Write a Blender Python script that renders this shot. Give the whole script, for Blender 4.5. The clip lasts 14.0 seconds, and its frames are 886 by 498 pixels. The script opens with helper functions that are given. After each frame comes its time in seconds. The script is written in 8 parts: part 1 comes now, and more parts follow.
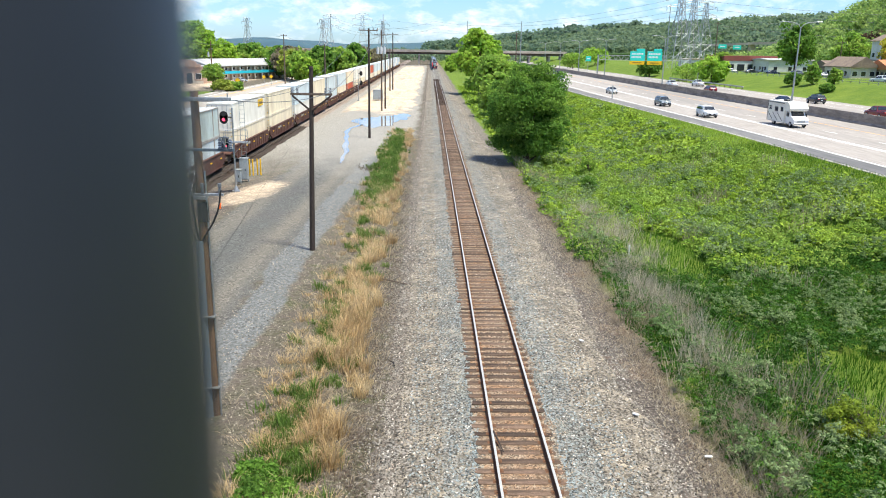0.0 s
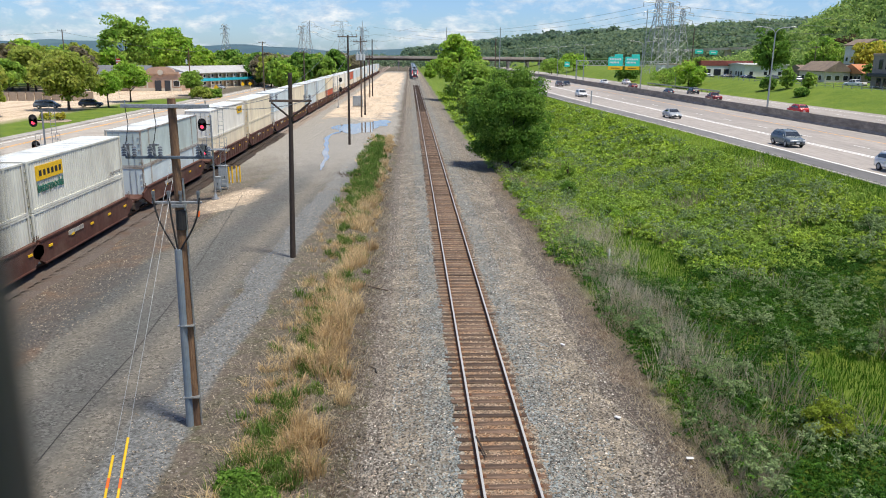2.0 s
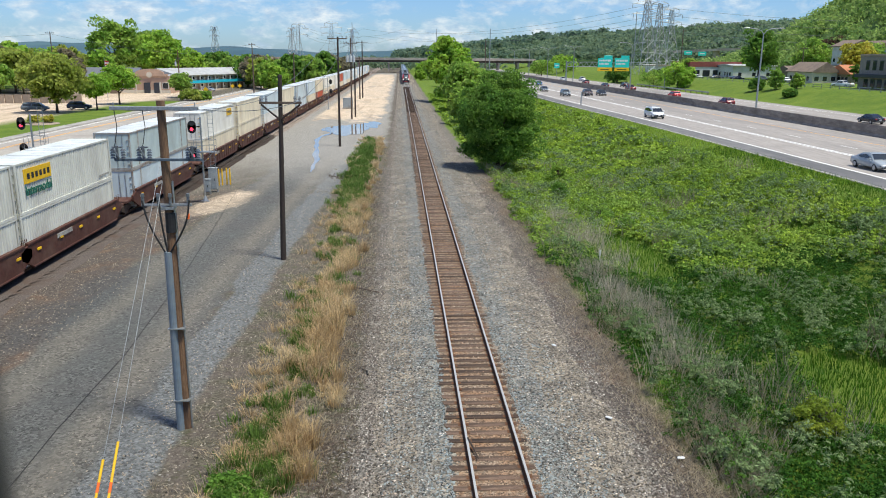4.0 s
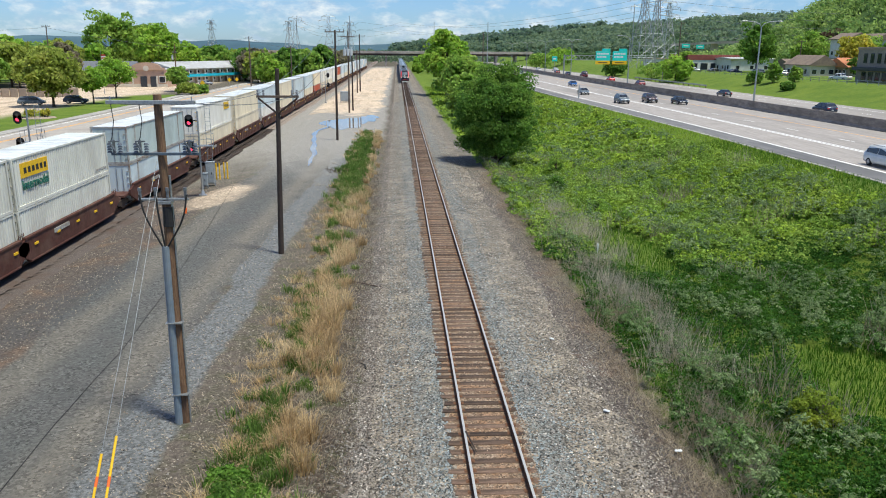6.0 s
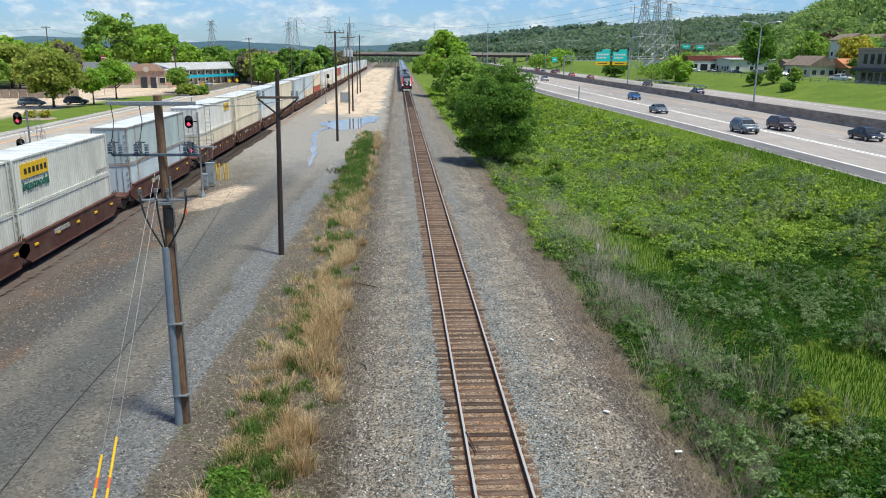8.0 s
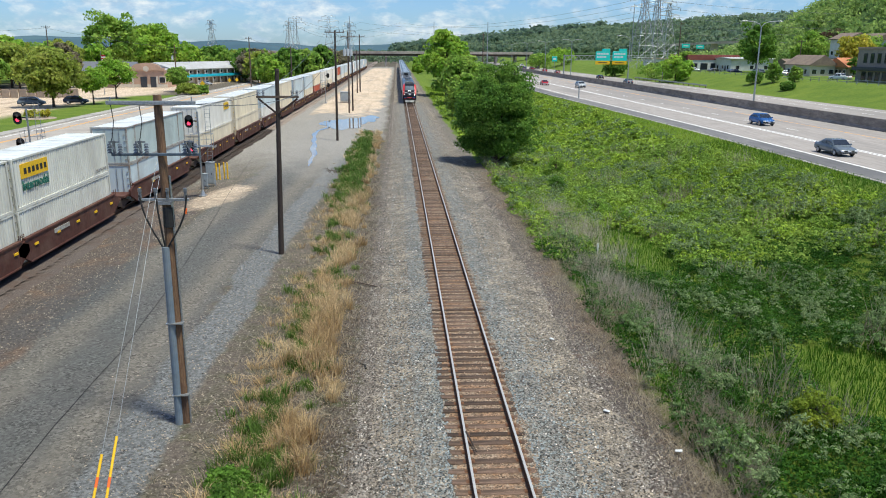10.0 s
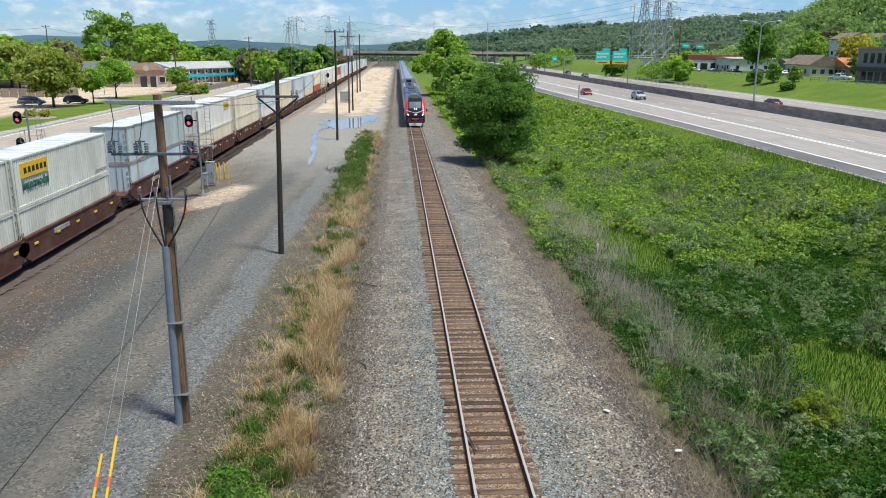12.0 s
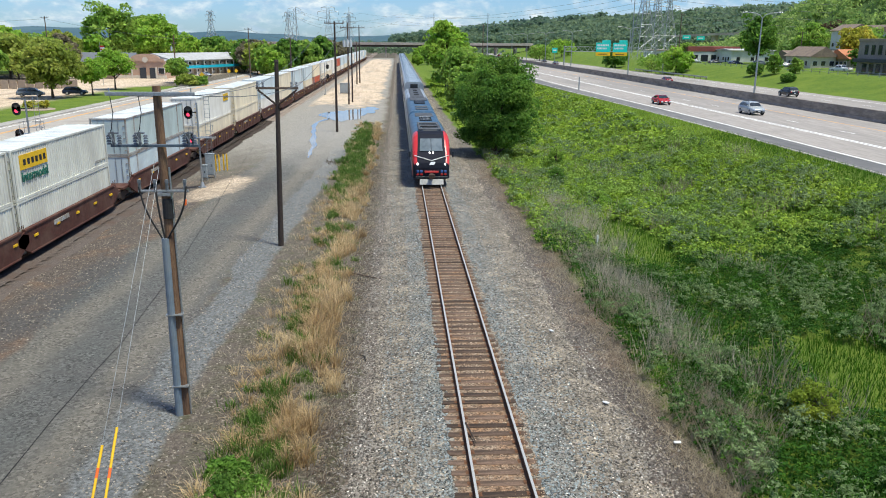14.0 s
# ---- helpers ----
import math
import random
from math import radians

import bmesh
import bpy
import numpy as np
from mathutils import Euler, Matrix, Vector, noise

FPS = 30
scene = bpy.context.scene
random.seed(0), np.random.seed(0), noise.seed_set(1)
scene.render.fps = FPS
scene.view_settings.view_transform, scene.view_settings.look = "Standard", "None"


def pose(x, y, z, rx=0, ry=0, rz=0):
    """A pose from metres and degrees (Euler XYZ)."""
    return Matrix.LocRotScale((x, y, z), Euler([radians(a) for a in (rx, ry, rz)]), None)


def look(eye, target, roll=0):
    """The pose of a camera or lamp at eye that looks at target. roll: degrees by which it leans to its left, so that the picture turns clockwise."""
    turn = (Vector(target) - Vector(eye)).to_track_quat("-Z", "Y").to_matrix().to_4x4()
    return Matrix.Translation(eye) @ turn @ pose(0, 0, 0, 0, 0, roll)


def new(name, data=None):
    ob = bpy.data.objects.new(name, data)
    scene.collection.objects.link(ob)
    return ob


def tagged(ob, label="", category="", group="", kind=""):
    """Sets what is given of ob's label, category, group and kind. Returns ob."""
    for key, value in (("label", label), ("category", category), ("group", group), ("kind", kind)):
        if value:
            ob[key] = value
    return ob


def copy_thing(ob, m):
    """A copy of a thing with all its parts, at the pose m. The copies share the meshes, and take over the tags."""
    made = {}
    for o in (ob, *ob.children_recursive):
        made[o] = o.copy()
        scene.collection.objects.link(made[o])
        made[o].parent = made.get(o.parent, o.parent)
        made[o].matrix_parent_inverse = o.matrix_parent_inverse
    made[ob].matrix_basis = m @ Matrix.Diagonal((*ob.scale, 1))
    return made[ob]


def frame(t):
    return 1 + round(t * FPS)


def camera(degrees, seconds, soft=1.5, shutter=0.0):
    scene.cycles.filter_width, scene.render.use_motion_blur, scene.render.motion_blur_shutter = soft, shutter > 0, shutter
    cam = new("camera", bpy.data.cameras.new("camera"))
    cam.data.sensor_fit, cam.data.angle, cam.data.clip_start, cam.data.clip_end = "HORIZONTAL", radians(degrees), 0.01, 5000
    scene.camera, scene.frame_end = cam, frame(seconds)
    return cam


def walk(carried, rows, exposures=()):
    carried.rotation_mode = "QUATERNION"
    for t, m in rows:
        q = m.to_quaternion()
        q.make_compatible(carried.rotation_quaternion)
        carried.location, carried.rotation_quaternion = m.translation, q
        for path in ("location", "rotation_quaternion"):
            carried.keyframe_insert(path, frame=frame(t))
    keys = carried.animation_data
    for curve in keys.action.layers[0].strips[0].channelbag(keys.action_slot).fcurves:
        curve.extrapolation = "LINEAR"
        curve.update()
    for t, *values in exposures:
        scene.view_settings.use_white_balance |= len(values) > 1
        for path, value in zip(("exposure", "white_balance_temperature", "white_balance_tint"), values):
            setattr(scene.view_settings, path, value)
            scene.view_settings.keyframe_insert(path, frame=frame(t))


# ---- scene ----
# ---------------------------------------------------------------- camera
cam = camera(60.0, 14.0, soft=1.0)
cam.data.dof.use_dof = True
cam.data.dof.focus_distance = 60.0
cam.data.dof.aperture_fstop = 7.5
# seconds, x, height, pitch, yaw, roll
PATH = [
    (0, -2.7297, 11.135, -14.60, -1.14, 0.79),
    (0.5, -2.7280, 11.135, -15.67, -1.17, 0.76),
    (1, -2.7259, 11.130, -16.60, -1.19, 0.77),
    (1.3, -2.7232, 11.130, -16.30, -1.30, 0.72),
    (1.5, -2.7128, 11.130, -15.50, -1.85, 0.66),
    (1.6, -2.7105, 11.130, -15.15, -2.05, 0.63),
    (2, -2.7062, 11.129, -14.15, -2.56, 0.55),
    (4.5, -2.7028, 11.128, -14.03, -3.36, 0.43),
    (5, -2.7, 11.135, -14.38, -3.49, 0.42),
    (5.5, -2.7, 11.132, -14.46, -3.37, 0.38),
    (6, -2.7, 11.134, -14.50, -3.42, 0.40),
    (6.5, -2.7, 11.134, -14.44, -3.36, 0.40),
    (7, -2.7, 11.132, -14.44, -3.38, 0.39),
    (7.5, -2.7, 11.136, -14.50, -3.43, 0.40),
    (8, -2.7, 11.133, -14.44, -3.41, 0.37),
    (10.5, -2.7, 11.136, -14.49, -3.41, 0.35),
    (11, -2.7, 11.134, -14.46, -3.40, 0.34),
    (11.5, -2.7, 11.135, -14.47, -3.40, 0.34),
    (12, -2.7, 11.133, -14.50, -3.42, 0.38),
    (12.5, -2.7, 11.133, -14.52, -3.40, 0.36),
    (13, -2.7, 11.135, -14.80, -3.45, 0.41),
    (13.5, -2.7, 11.133, -15.03, -3.45, 0.41),
    (14, -2.7, 11.134, -15.10, -3.44, 0.42),
]


def eye_pose(x, z, pitch, yaw, roll):
    p, w = radians(pitch), radians(yaw)
    way = Vector((-math.sin(w) * math.cos(p), math.cos(w) * math.cos(p), math.sin(p)))
    eye = Vector((x, -2.04, z))
    return look(eye, eye + way, roll)


walk(cam, [(t, eye_pose(*r)) for t, *r in PATH],
     exposures=[(0, 0.66, 6850, 5), (0.6, 0.74, 6900, 6), (1.2, 0.62, 6950, 8), (1.8, 0.2, 6950, 9), (4.3, 0.08, 6600, 5), (12.5, 0.08, 6580, 4), (14, 0.14, 6580, 4)])

# ---------------------------------------------------------------- sky and sun
SUN = Vector((0.28, -0.20, 0.94)).normalized()
world = bpy.data.worlds.new("world")
scene.world = world
world.use_nodes = True
wn, wl = world.node_tree.nodes, world.node_tree.links
wn.clear()


def wnode(kind, **kw):
    n = wn.new(kind)
    for k, v in kw.items():
        n.inputs[k].default_value = v
    return n


out = wnode("ShaderNodeOutputWorld")
bg = wnode("ShaderNodeBackground", Strength=0.15)
sky = wn.new("ShaderNodeTexSky")
sky.sky_type = "NISHITA"
sky.sun_disc = False
sky.sun_elevation = math.asin(SUN.z)
sky.sun_rotation = math.atan2(SUN.x, SUN.y)
sky.air_density, sky.dust_density, sky.ozone_density = 1.0, 0.4, 2.0
geo = wn.new("ShaderNodeTexCoord")
sep = wn.new("ShaderNodeSeparateXYZ")
wl.new(geo.outputs["Generated"], sep.inputs[0])


def wmath(op, a, b=None):
    n = wn.new("ShaderNodeMath")
    n.operation = op
    for i, v in enumerate((a, b)):
        if v is None:
            continue
        if isinstance(v, (int, float)):
            n.inputs[i].default_value = v
        else:
            wl.new(v, n.inputs[i])
    return n.outputs[0]


comb = wn.new("ShaderNodeCombineXYZ")
wl.new(wmath("MULTIPLY", sep.outputs[0], 11.0), comb.inputs[0])
wl.new(wmath("MULTIPLY", sep.outputs[1], 11.0), comb.inputs[1])
wl.new(wmath("MULTIPLY", sep.outputs[2], 24.0), comb.inputs[2])
cl1 = wnode("ShaderNodeTexNoise", Scale=1.5, Detail=9.0, Roughness=0.62, Distortion=0.25)
wl.new(comb.outputs[0], cl1.inputs["Vector"])
cl2 = wnode("ShaderNodeTexNoise", Scale=4.5, Detail=6.0, Roughness=0.6)
wl.new(comb.outputs[0], cl2.inputs["Vector"])
ramp = wn.new("ShaderNodeValToRGB")
ramp.color_ramp.elements[0].position, ramp.color_ramp.elements[1].position = 0.46, 0.66
wl.new(cl1.outputs["Fac"], ramp.inputs[0])
ramp2 = wn.new("ShaderNodeValToRGB")
ramp2.color_ramp.elements[0].color = (3.0, 3.85, 5.1, 1)
ramp2.color_ramp.elements[1].color = (5.9, 6.1, 6.4, 1)
ramp2.color_ramp.elements[0].position, ramp2.color_ramp.elements[1].position = 0.38, 0.62
wl.new(cl2.outputs["Fac"], ramp2.inputs[0])
cm = wn.new("ShaderNodeMix")
cm.data_type = "RGBA"
wl.new(wmath("MULTIPLY", ramp.outputs[0], 0.85), cm.inputs["Factor"])
tint = wn.new("ShaderNodeMix")
tint.data_type, tint.blend_type = "RGBA", "MULTIPLY"
tint.inputs["Factor"].default_value = 1.0
tint.inputs[7].default_value = (0.43, 0.60, 0.93, 1)
wl.new(sky.outputs[0], tint.inputs[6])
wl.new(tint.outputs[2], cm.inputs[6])
wl.new(ramp2.outputs[0], cm.inputs[7])
wl.new(cm.outputs[2], bg.inputs["Color"])
wl.new(bg.outputs[0], out.inputs["Surface"])

sun = new("sun", bpy.data.lights.new("sun", "SUN"))
sun.data.energy, sun.data.angle, sun.data.color = 4.8, radians(9.0), (1.0, 0.95, 0.85)
sun.matrix_basis = look(SUN * 60, (0, 0, 0))

# ---------------------------------------------------------------- materials
MATS = {}


def mat(name, c1, c2=None, scale=6.0, rough=0.8, metal=0.0, bump=0.0, c3=None, scale3=0.5, place="Object",
        island=0.0, each=0.0, spec=0.35, emit=None, power=0.0, soft=0.0, detail=5.0, bumpscale=None, lo=0.38, hi=0.62, squeeze=None, cells=0.0, spread=0.5):
    """Two colours mixed by grain, a third by coarse stains; island / each: spread of brightness per piece."""
    if name in MATS:
        return MATS[name]
    m = bpy.data.materials.new(name)
    m.use_nodes = True
    n, l = m.node_tree.nodes, m.node_tree.links
    b = n["Principled BSDF"]
    b.inputs["Roughness"].default_value, b.inputs["Metallic"].default_value = rough, metal
    b.inputs["Specular IOR Level"].default_value = spec
    c2 = c2 or tuple(v * 0.8 for v in c1)
    tc = n.new("ShaderNodeTexCoord")
    if place == "World":
        tcv = n.new("ShaderNodeNewGeometry").outputs["Position"]
    else:
        tcv = tc.outputs["Object"]
    if squeeze:
        mp = n.new("ShaderNodeMapping")
        mp.inputs["Scale"].default_value = squeeze
        l.new(tcv, mp.inputs["Vector"])
        tcv = mp.outputs[0]

    def grain(sc, det):
        t = n.new("ShaderNodeTexNoise")
        t.inputs["Scale"].default_value, t.inputs["Detail"].default_value = sc, det
        t.inputs["Roughness"].default_value = 0.62
        l.new(tcv, t.inputs["Vector"])
        return t.outputs["Fac"]

    def stretch(v, a, z):
        r = n.new("ShaderNodeMapRange")
        r.inputs[1].default_value, r.inputs[2].default_value = a, z
        l.new(v, r.inputs[0])
        return r.outputs[0]

    def mix(f, a, z, mode="MIX"):
        x = n.new("ShaderNodeMix")
        x.data_type, x.blend_type = "RGBA", mode
        for slot, v in ((0, f), (6, a), (7, z)):
            if isinstance(v, (tuple, float, int)):
                x.inputs[slot].default_value = (*v, 1) if isinstance(v, tuple) else v
            else:
                l.new(v, x.inputs[slot])
        return x.outputs[2]

    g1 = grain(scale, detail)
    col = mix(stretch(g1, lo, hi), c1, c2)
    if c3:
        col = mix(stretch(grain(scale3, 4.0), 0.45, 0.68), col, c3)
    if cells:
        vo = n.new("ShaderNodeTexVoronoi")
        vo.inputs["Scale"].default_value = cells
        l.new(tcv, vo.inputs["Vector"])
        sc = n.new("ShaderNodeSeparateColor")
        l.new(vo.outputs["Color"], sc.inputs[0])
        r = n.new("ShaderNodeMapRange")
        r.inputs[3].default_value, r.inputs[4].default_value = 1 - spread, 1 + spread
        l.new(sc.outputs[0], r.inputs[0])
        cc = n.new("ShaderNodeVectorMath")
        cc.operation = "SCALE"
        l.new(col, cc.inputs[0])
        l.new(r.outputs[0], cc.inputs["Scale"])
        col = cc.outputs[0]
    for amount, socket in ((island, n.new("ShaderNodeNewGeometry").outputs["Random Per Island"] if island else None),
                           (each, n.new("ShaderNodeObjectInfo").outputs["Random"] if each else None)):
        if amount:
            r = n.new("ShaderNodeMapRange")
            r.inputs[3].default_value, r.inputs[4].default_value = 1 - amount, 1 + amount
            l.new(socket, r.inputs[0])
            cc = n.new("ShaderNodeVectorMath")
            cc.operation = "SCALE"
            l.new(col, cc.inputs[0])
            l.new(r.outputs[0], cc.inputs["Scale"])
            col = cc.outputs[0]
    l.new(col, b.inputs["Base Color"])
    if rough > 0.15:
        rr = n.new("ShaderNodeMapRange")
        rr.inputs[3].default_value, rr.inputs[4].default_value = max(rough - 0.1, 0.02), min(rough + 0.1, 1)
        l.new(g1, rr.inputs[0])
        l.new(rr.outputs[0], b.inputs["Roughness"])
    if bump:
        bn = n.new("ShaderNodeBump")
        bn.inputs["Strength"].default_value, bn.inputs["Distance"].default_value = min(bump, 1), 0.03
        l.new(grain(bumpscale or scale, 6.0), bn.inputs["Height"])
        l.new(bn.outputs[0], b.inputs["Normal"])
    if emit:
        b.inputs["Emission Color"].default_value, b.inputs["Emission Strength"].default_value = (*emit, 1), power
    if soft:
        tr = n.new("ShaderNodeBsdfTranslucent")
        l.new(col, tr.inputs["Color"])
        ms = n.new("ShaderNodeMixShader")
        ms.inputs[0].default_value = soft
        l.new(b.outputs[0], ms.inputs[1])
        l.new(tr.outputs[0], ms.inputs[2])
        l.new(ms.outputs[0], n["Material Output"].inputs["Surface"])
    MATS[name] = m
    return m


STEEL = mat("galvanised steel", (0.42, 0.44, 0.45), (0.3, 0.32, 0.33), 14, 0.45, 0.7, 0.1)
DARKSTEEL = mat("dark painted steel", (0.018, 0.022, 0.027), (0.026, 0.031, 0.037), 9, 0.5, 0.2, 0.1)
BLACK = mat("black rubber", (0.015, 0.015, 0.016), (0.025, 0.025, 0.025), 20, 0.75)
CONCRETE = mat("concrete", (0.42, 0.40, 0.36), (0.33, 0.31, 0.28), 3, 0.9, 0, 0.3, (0.24, 0.22, 0.2), 0.35, "World")
WHITE = mat("white paint", (0.78, 0.78, 0.76), (0.68, 0.68, 0.66), 3, 0.5)
YELLOW = mat("yellow paint", (0.85, 0.52, 0.02), (0.7, 0.42, 0.02), 6, 0.55)
ORANGE = mat("orange tape", (0.85, 0.16, 0.03), (0.7, 0.12, 0.02), 8, 0.5)
RUST = mat("rusted rail side", (0.17, 0.075, 0.035), (0.1, 0.05, 0.03), 18, 0.85, 0.1, 0.3)
RAILTOP = mat("worn rail head", (0.55, 0.54, 0.52), (0.4, 0.39, 0.37), 30, 0.4, 0.25)
TIE = mat("weathered tie wood", (0.088, 0.057, 0.041), (0.165, 0.110, 0.078), 9, 0.9, 0, 0.9, (0.062, 0.042, 0.031), 1.3, each=0.5, squeeze=(0.6, 4, 4))
WOOD = mat("weathered pole wood", (0.25, 0.15, 0.085), (0.15, 0.085, 0.05), 10, 0.9, 0, 0.5, (0.1, 0.06, 0.04), 1.0, squeeze=(4, 4, 0.5))
DARKWOOD = mat("creosoted pole wood", (0.035, 0.026, 0.022), (0.06, 0.045, 0.038), 10, 0.85, 0, 0.5, squeeze=(4, 4, 0.5))
GREYWOOD = mat("grey pole wood", (0.16, 0.12, 0.09), (0.1, 0.075, 0.06), 10, 0.9, 0, 0.5, squeeze=(4, 4, 0.5))
GLASS = mat("vehicle glass", (0.02, 0.025, 0.03), (0.03, 0.035, 0.04), 3, 0.05, 0.0, spec=0.8)
BARK = mat("bark", (0.11, 0.08, 0.055), (0.06, 0.045, 0.032), 12, 0.95, 0, 0.8)
RIM = mat("wheel rim", (0.5, 0.5, 0.5), (0.38, 0.38, 0.38), 9, 0.35, 0.8)
LAMPW = mat("headlight lens", (0.75, 0.77, 0.8), (0.6, 0.62, 0.65), 9, 0.1, spec=0.8)
LAMPON = mat("lit headlight", (0.9, 0.9, 0.9), (0.8, 0.8, 0.8), 9, 0.3, emit=(1, 0.97, 0.92), power=6.0)
LAMPR = mat("tail light lens", (0.45, 0.02, 0.02), (0.35, 0.015, 0.015), 9, 0.2, spec=0.7)
REDON = mat("lit red signal", (0.6, 0.02, 0.03), (0.5, 0.02, 0.03), 9, 0.3, emit=(1.0, 0.05, 0.12), power=2.2)


# ---------------------------------------------------------------- mesh helpers
def mesh_object(name, bm, material, smooth=False):
    me = bpy.data.meshes.new(name)
    bm.to_mesh(me)
    bm.free()
    for m in material if isinstance(material, (list, tuple)) else [material]:
        me.materials.append(m)
    if smooth:
        me.shade_smooth()
    return new(name, me)


def part(name, bm, material, parent, label="", smooth=False):
    ob = mesh_object(name, bm, material, smooth)
    ob.parent = parent
    return tagged(ob, label)


def thing(name, label, category, m=None, group="", kind=""):
    ob = new(name)
    ob.matrix_basis = m or Matrix()
    return tagged(ob, label, category, group, kind)


def soup(name, verts, faces, material, kind="", smooth=False):
    me = bpy.data.meshes.new(name)
    verts, faces = np.asarray(verts, dtype=np.float32), np.asarray(faces, dtype=np.int32)
    k = faces.shape[1]
    me.vertices.add(len(verts))
    me.vertices.foreach_set("co", verts.ravel())
    me.loops.add(faces.size)
    me.loops.foreach_set("vertex_index", faces.ravel())
    me.polygons.add(len(faces))
    me.polygons.foreach_set("loop_start", np.arange(0, faces.size, k, dtype=np.int32))
    me.update(calc_edges=True)
    me.validate()
    me.materials.append(material)
    if smooth:
        me.shade_smooth()
    return new(name, me)


def box(bm, x0, y0, z0, x1, y1, z1, bevel=0.0, mi=0):
    r = bmesh.ops.create_cube(bm, size=1, matrix=Matrix.Translation(((x0 + x1) / 2, (y0 + y1) / 2, (z0 + z1) / 2)) @ Matrix.Diagonal((abs(x1 - x0), abs(y1 - y0), abs(z1 - z0), 1)))
    vs = r["verts"]
    fs = {f for v in vs for f in v.link_faces}
    for f in fs:
        f.material_index = mi
    if bevel:
        es = list({e for v in vs for e in v.link_edges})
        bmesh.ops.bevel(bm, geom=es, offset=bevel, segments=1, affect="EDGES", profile=0.5)
    return bm


def boxes(*rows, bevel=0.0):
    bm = bmesh.new()
    for r in rows:
        box(bm, *r, bevel=bevel)
    return bm


def rod(bm, a, b, r0, r1=None, seg=8, mi=0):
    a, b = Vector(a), Vector(b)
    r1 = r0 if r1 is None else r1
    way = b - a
    m = Matrix.Translation((a + b) / 2) @ way.to_track_quat("Z", "Y").to_matrix().to_4x4()
    r = bmesh.ops.create_cone(bm, cap_ends=True, segments=seg, radius1=r0, radius2=max(r1, 1e-4), depth=way.length, matrix=m)
    if mi:
        for f in {f for v in r["verts"] for f in v.link_faces}:
            f.material_index = mi
    return bm


def rods(*rows, seg=8):
    bm = bmesh.new()
    for r in rows:
        rod(bm, *r, seg=seg)
    return bm


def loft(bm, sections, close=True, mi=0):
    """Joins rings of equal length into a skin and caps both ends."""
    rings = [[bm.verts.new(p) for p in s] for s in sections]
    n = len(rings[0])
    for a, b in zip(rings, rings[1:]):
        for i in range(n if close else n - 1):
            j = (i + 1) % n
            f = bm.faces.new((a[i], a[j], b[j], b[i]))
            f.material_index = mi
    if close:
        bm.faces.new(rings[0][::-1]).material_index = mi
        bm.faces.new(rings[-1]).material_index = mi
    bmesh.ops.recalc_face_normals(bm, faces=bm.faces[:])
    return bm


def wire(name, points, r, material, label, category="cable", sag=0.0):
    cu = bpy.data.curves.new(name, "CURVE")
    cu.dimensions, cu.bevel_depth, cu.bevel_resolution = "3D", r, 1
    for a, b in zip(points, points[1:]):
        a, b = Vector(a), Vector(b)
        sp = cu.splines.new("POLY")
        k = 12 if sag else 1
        sp.points.add(k)
        for i in range(k + 1):
            p = a.lerp(b, i / k)
            p.z -= sag * 4 * (i / k) * (1 - i / k)
            sp.points[i].co = (*p, 1)
    cu.materials.append(material)
    return tagged(new(name, cu), label, category)


# ---------------------------------------------------------------- ground
HZ = 1.8            # height of the highway


def smooth01(a, b, v):
    t = np.clip((v - a) / (b - a), 0, 1)
    return t * t * (3 - 2 * t)


def lumps(x, y, s, seed=0.0):
    """Cheap smooth noise in -1..1 on arrays."""
    v = 0
    for i, (ax, ay, ph) in enumerate(((1.0, 0.31, 0.3), (-0.42, 0.93, 1.7), (0.77, -0.74, 4.1), (1.9, 1.3, 2.2), (-1.6, 2.1, 5.3), (2.9, -2.2, 0.9))):
        v = v + np.sin((ax * x + ay * y) * s + ph + seed * (i + 1.3)) / (1 + 0.35 * i)
    return v / 3.2


def near_edge(y):
    return 33.9 - 2.6 * smooth01(80, 190, y)


def ground_z(x, y):
    x, y = np.asarray(x, dtype=float), np.asarray(y, dtype=float)
    z = np.full(np.broadcast(x, y).shape, -0.5)
    z = z - 0.55 * smooth01(5.5, 9.5, x) - 0.25 * smooth01(12, 18, x)
    z = z + (HZ - 0.06 + 1.3) * smooth01(19, 32.5, x)
    z = np.where(x > 30, np.minimum(z, HZ - 0.06), z)
    z = z + 2.8 * smooth01(80.5, 97, x) + 1.5 * smooth01(112, 190, x)
    z = z + 0.05 * lumps(x, y, 0.9) * (1 - smooth01(31, 38, -x)) * (1 - smooth01(-16, -14, x) * smooth01(-6.5, -8, x) * smooth01(70, 78, y) * smooth01(150, 142, y)) * smooth01(5.5, 9, np.abs(x)) * (1 - smooth01(28, 33, x))
    z = z + 0.13 * lumps(x, y, 0.35, 2.0) * smooth01(7, 11, x) * (1 - smooth01(25, 32, x))
    z = z + 0.25 * smooth01(4.0, 7.0, -x) * (1 - smooth01(7.5, 9.5, -x)) * (0.4 + 0.6 * lumps(x, y, 0.8, 5.0)) * (1 - smooth01(96, 112, y))
    z = z - 0.42 * smooth01(17.0, 22.5, -x) * (1 - smooth01(28, 32, -x))
    z = z + 0.06 * smooth01(27, 38, -x)
    return z


def drive_mid(y):
    return -14.6 + 2.6 * smooth01(20, 120, y)


